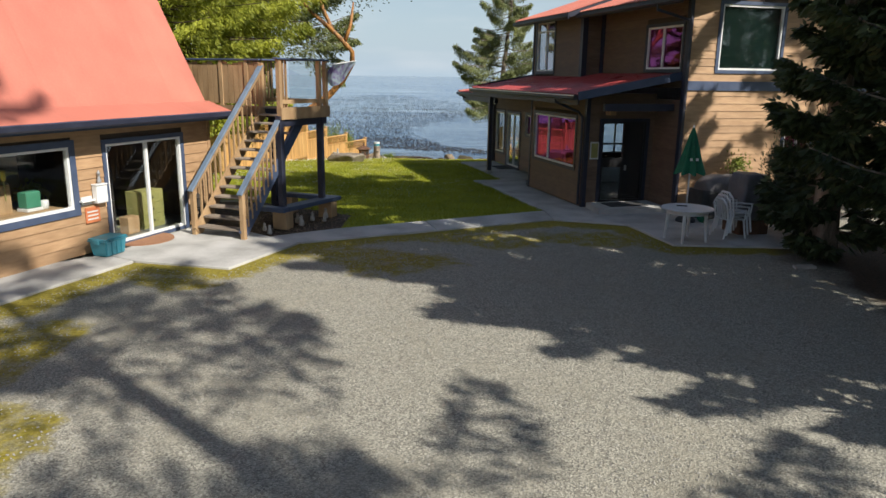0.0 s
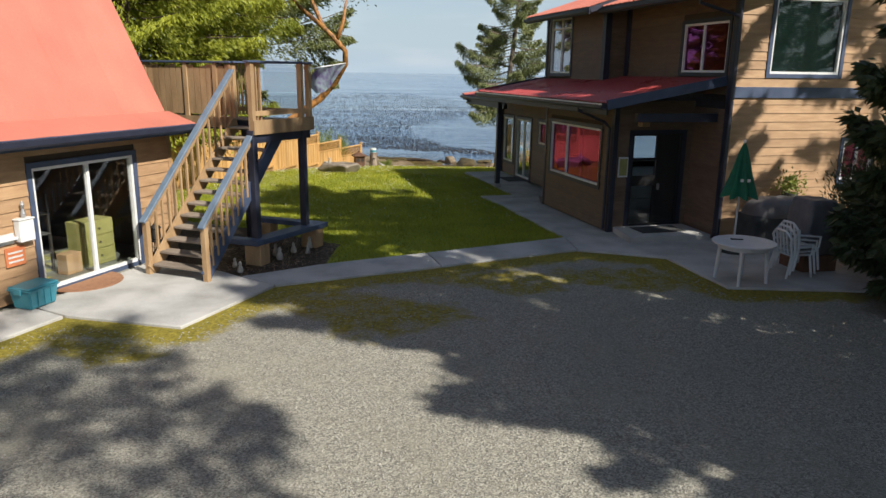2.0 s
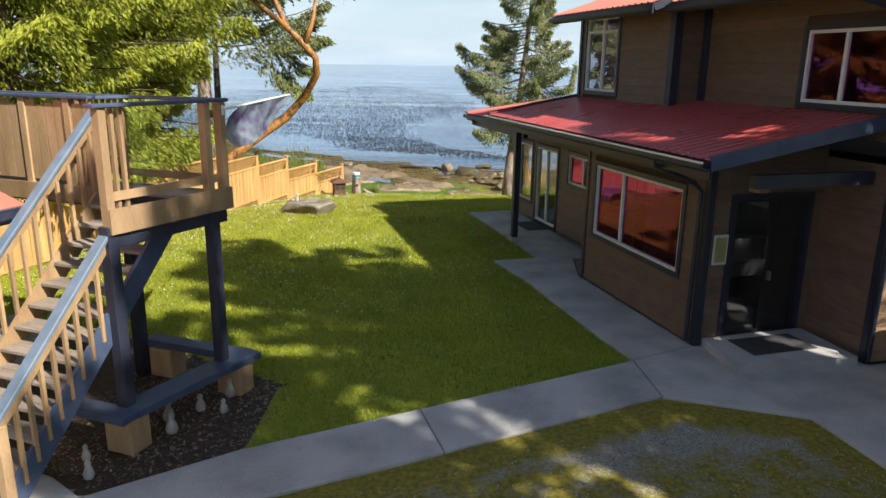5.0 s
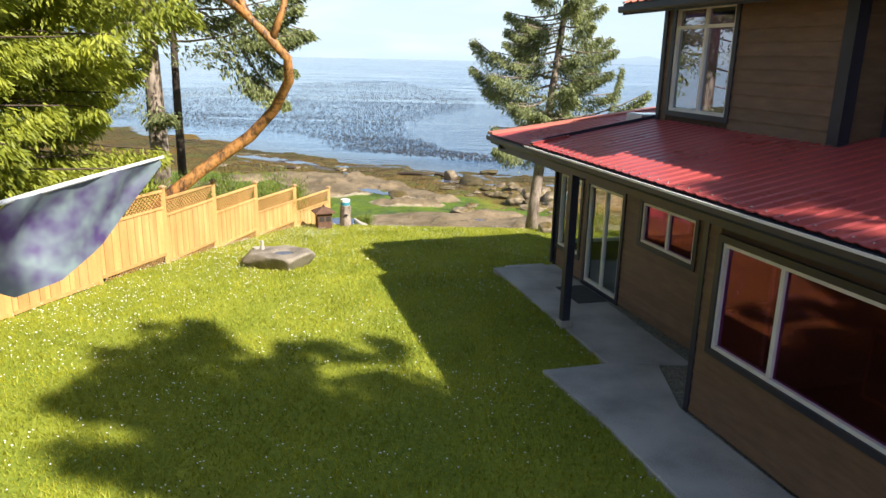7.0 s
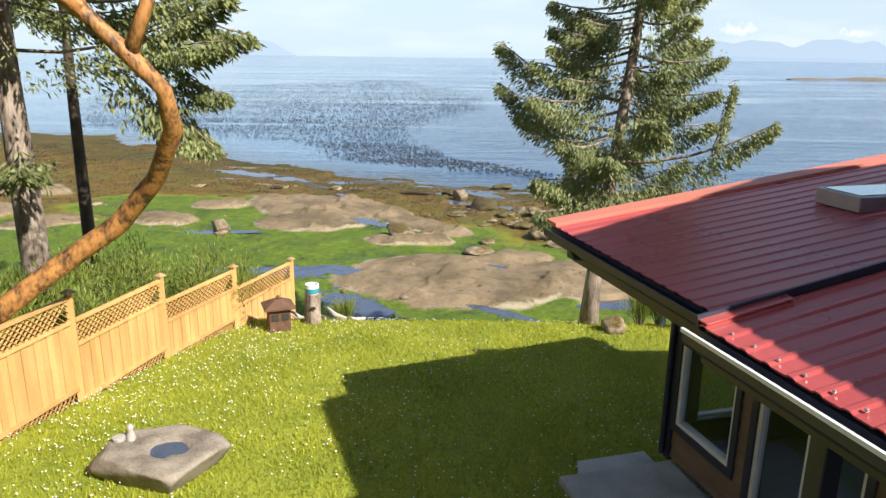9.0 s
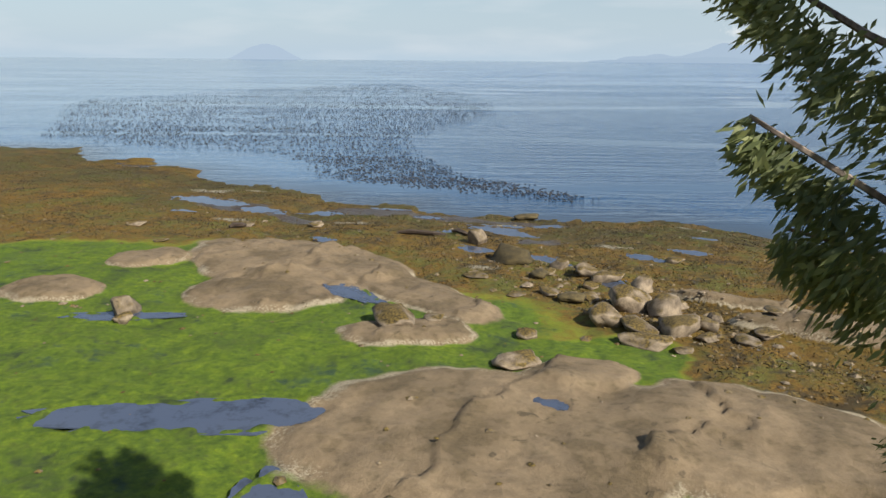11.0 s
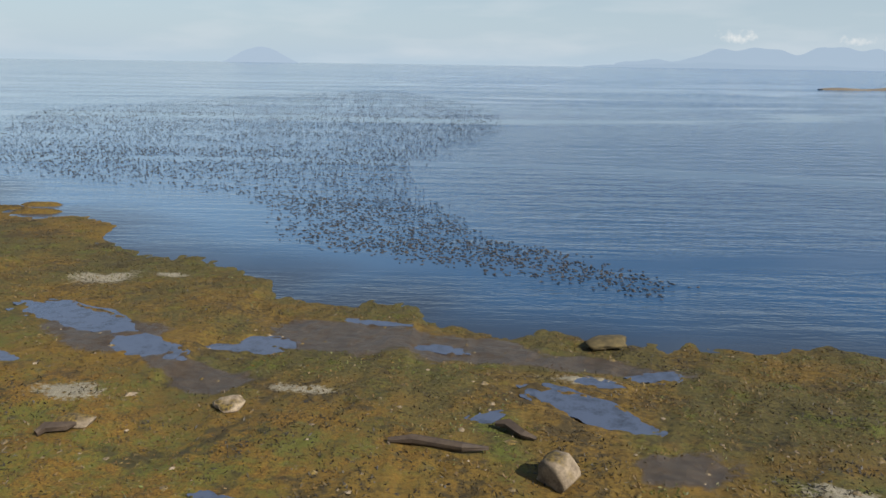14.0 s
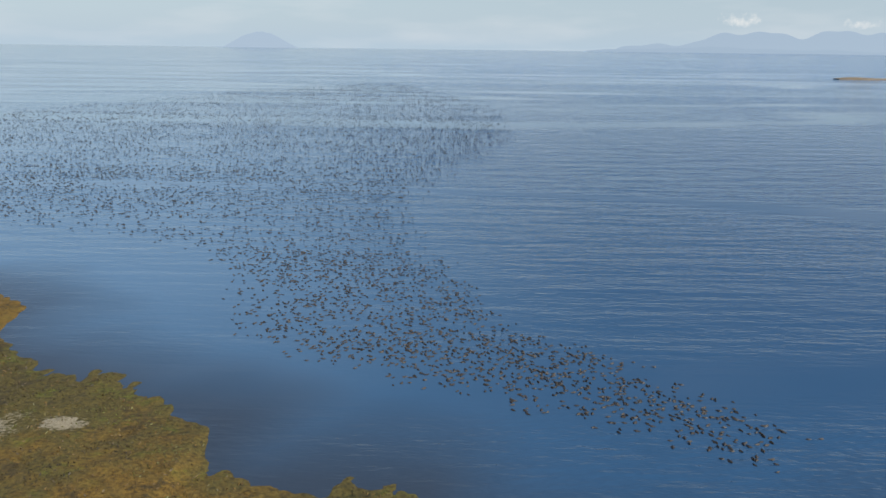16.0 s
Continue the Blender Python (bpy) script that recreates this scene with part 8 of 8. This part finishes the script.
for a in (-1.9, -1.2):
    part("printed_mark", boxes((0.2 * math.cos(a) - 0.03, 0.2 * math.cos(a) + 0.03, 0.23 * math.sin(a) - 0.015, 0.23 * math.sin(a) - 0.005, 1.5, 1.56)), M["white"], umb)
part("finial", lathe([(0.02, 2.26), (0.03, 2.28), (0.01, 2.33)], 8), M["white"], umb)
part("stand", lathe([(0.23, 0), (0.24, 0.03), (0.2, 0.09), (0.05, 0.12), (0.04, 0.3)], 18), M["darkmat"], umb)
part("rope", tube([(0.05, -0.02, 1.3), (0.26, 0, 1.34), (0.05, 0.03, 1.3)], [0.006] * 3, 6), M["white"], umb)


def chair(m):
    ob = thing("patio_chair", "white resin patio chair with slatted back, stacked", "chair", m, group="stacked patio chairs")
    part("seat", boxes((-0.22, 0.22, -0.21, 0.22, 0.40, 0.43), bevel=0.012), M["plastic_white"], ob)
    for x in (-0.22, 0.22):
        for y, y2 in ((-0.22, -0.19), (0.25, 0.2)):
            part("leg", tube([(x * 1.12, y * 1.15, 0), (x, y2, 0.42)], [0.02, 0.026], 8), M["plastic_white"], ob)
        part("armrest", tube([(x * 1.1, -0.2, 0.42), (x * 1.2, -0.2, 0.62), (x * 1.2, 0.05, 0.65), (x * 1.05, 0.24, 0.66)], [0.02] * 4, 8), M["plastic_white"], ob)
    part("back_frame", tube([(-0.22, 0.2, 0.42), (-0.23, 0.27, 0.75), (-0.12, 0.3, 0.86), (0.12, 0.3, 0.86), (0.23, 0.27, 0.75), (0.22, 0.2, 0.42)], [0.022] * 6, 8), M["plastic_white"], ob)
    for x in (-0.13, -0.045, 0.045, 0.13):
        part("back_slat", tube([(x, 0.21, 0.42), (x, 0.27, 0.72), (x * 0.95, 0.30, 0.85)], [0.014] * 3, 6), M["plastic_white"], ob)
    return ob


first = chair(pose(6.72, 9.45, 0.046, 0, 0, 105))
for k in range(1, 3):
    copy_thing(first, pose(6.72 + 0.05 * k, 9.45 - 0.012 * k, 0.046 + 0.075 * k, 0, 0, 105))

bbq = thing("covered_grill", "barbecue grill under a grey vinyl cover by the wall", "grill", pose(7.35, 11.75, 0.046, 0, 0, 16))
bm = boxes((-0.72, 0.72, -0.3, 0.3, 0.02, 0.72))
bmesh.ops.subdivide_edges(bm, edges=bm.edges[:], cuts=6, use_grid_fill=True)
for v in bm.verts:
    v.co.x += 0.025 * noise.noise(v.co * 6)
    v.co.y += 0.03 * noise.noise(v.co * 7 + Vector((4, 0, 0)))
part("skirt", bm, M["darkmat"], bbq, "hanging dark cover skirt", smooth=True)
bm = bmesh.new()
bmesh.ops.create_uvsphere(bm, u_segments=28, v_segments=16, radius=1)
for v in bm.verts:
    x, y, z = v.co
    v.co = Vector((0.70 * math.copysign(abs(x) ** 0.6, x), 0.34 * math.copysign(abs(y) ** 0.6, y), 0.72 + 0.36 * max(z, -0.15) ** 1.0 if z > 0 else 0.72 + 0.12 * z))
    v.co += Vector((0.02, 0.02, 0.018)) * noise.noise(v.co * 7)
part("lid_cover", bm, M["tarp"], bbq, "domed grey vinyl cover", smooth=True)
cov = thing("covered_stand", "tall furniture under a creased grey cover on a box", "covered furniture", pose(7.3, 10.0, 0.0, 0, 0, 12))
part("box", boxes((-0.36, 0.36, -0.34, 0.34, 0.0, 0.36), bevel=0.01), M["rust"], cov, "dark brown wooden box")
bm = boxes((-0.34, 0.34, -0.32, 0.32, 0.362, 1.38))
bmesh.ops.subdivide_edges(bm, edges=bm.edges[:], cuts=9, use_grid_fill=True)
for v in bm.verts:
    k = 1 - 0.18 * max(0, (v.co.z - 0.9) / 0.5)
    v.co = Vector((v.co.x * k, v.co.y * k, v.co.z)) + Vector((0.045 * noise.noise(v.co * 5), 0.045 * noise.noise(v.co * 5 + Vector((9, 0, 0))), 0.03 * noise.noise(v.co * 4)))
    v.co.z = max(v.co.z, 0.364)
part("cover", bm, M["tarp"], cov, "creased grey vinyl cover", smooth=True)
pot = thing("plant_stand", "potted plant on a low wooden stand by the wall", "plant pot", pose(8.0, 12.5, 0.046, 0, 0, 16))
part("stand", boxes((-0.3, 0.3, -0.15, 0.15, 0.0, 0.82), bevel=0.01), M["wood"], pot)
part("pot", lathe([(0.10, 0.822), (0.15, 0.83), (0.18, 1.05), (0.16, 1.05), (0.12, 0.95)], 16), M["darkmat"], pot)
prn = np.random.RandomState(6)
pp = prn.normal(size=(420, 3)) * np.array([0.16, 0.12, 0.13]) + np.array([0, 0, 1.22])
v, f = kites(pp, prn.normal(size=(420, 3)) + np.array([0, 0, 0.5]), np.full(420, 0.09), np.full(420, 0.04), prn)
from_arrays("foliage", v, f, M["shrub"], pot)
whole("entry_mat", boxes((-0.55, 0.55, -0.3, 0.3, 0, 0.014), bevel=0.004), M["darkmat"], "dark mat on the concrete door step", "doormat", house.matrix_world @ pose(0.95, -0.55, 0.172))
whole("veranda_mat", boxes((-0.3, 0.3, -0.5, 0.5, 0, 0.012), bevel=0.004), M["darkmat"], "dark mat before the veranda door", "doormat", house.matrix_world @ pose(0.75, 8.3, 0.046))
bag = thing("garden_sack", "small green sack beside the umbrella stand", "sack", pose(6.62, 10.95, 0.046))
bm = boulder_mesh(55, 1.0, 0.25, 3)
for v in bm.verts:
    v.co = Vector((v.co.x * 0.11, v.co.y * 0.09, 0.12 + v.co.z * 0.13))
part("sack", bm, M["green_cloth"], bag, smooth=True)
whole("flat_stone", slab([(-0.22, -0.08), (0.2, -0.1), (0.24, 0.07), (-0.16, 0.1)], 0, 0.05), M["driftwood"], "pale flat stone at the yard edge", "stone", pose(7.2, 6.95, 0.0, 0, 0, 15))
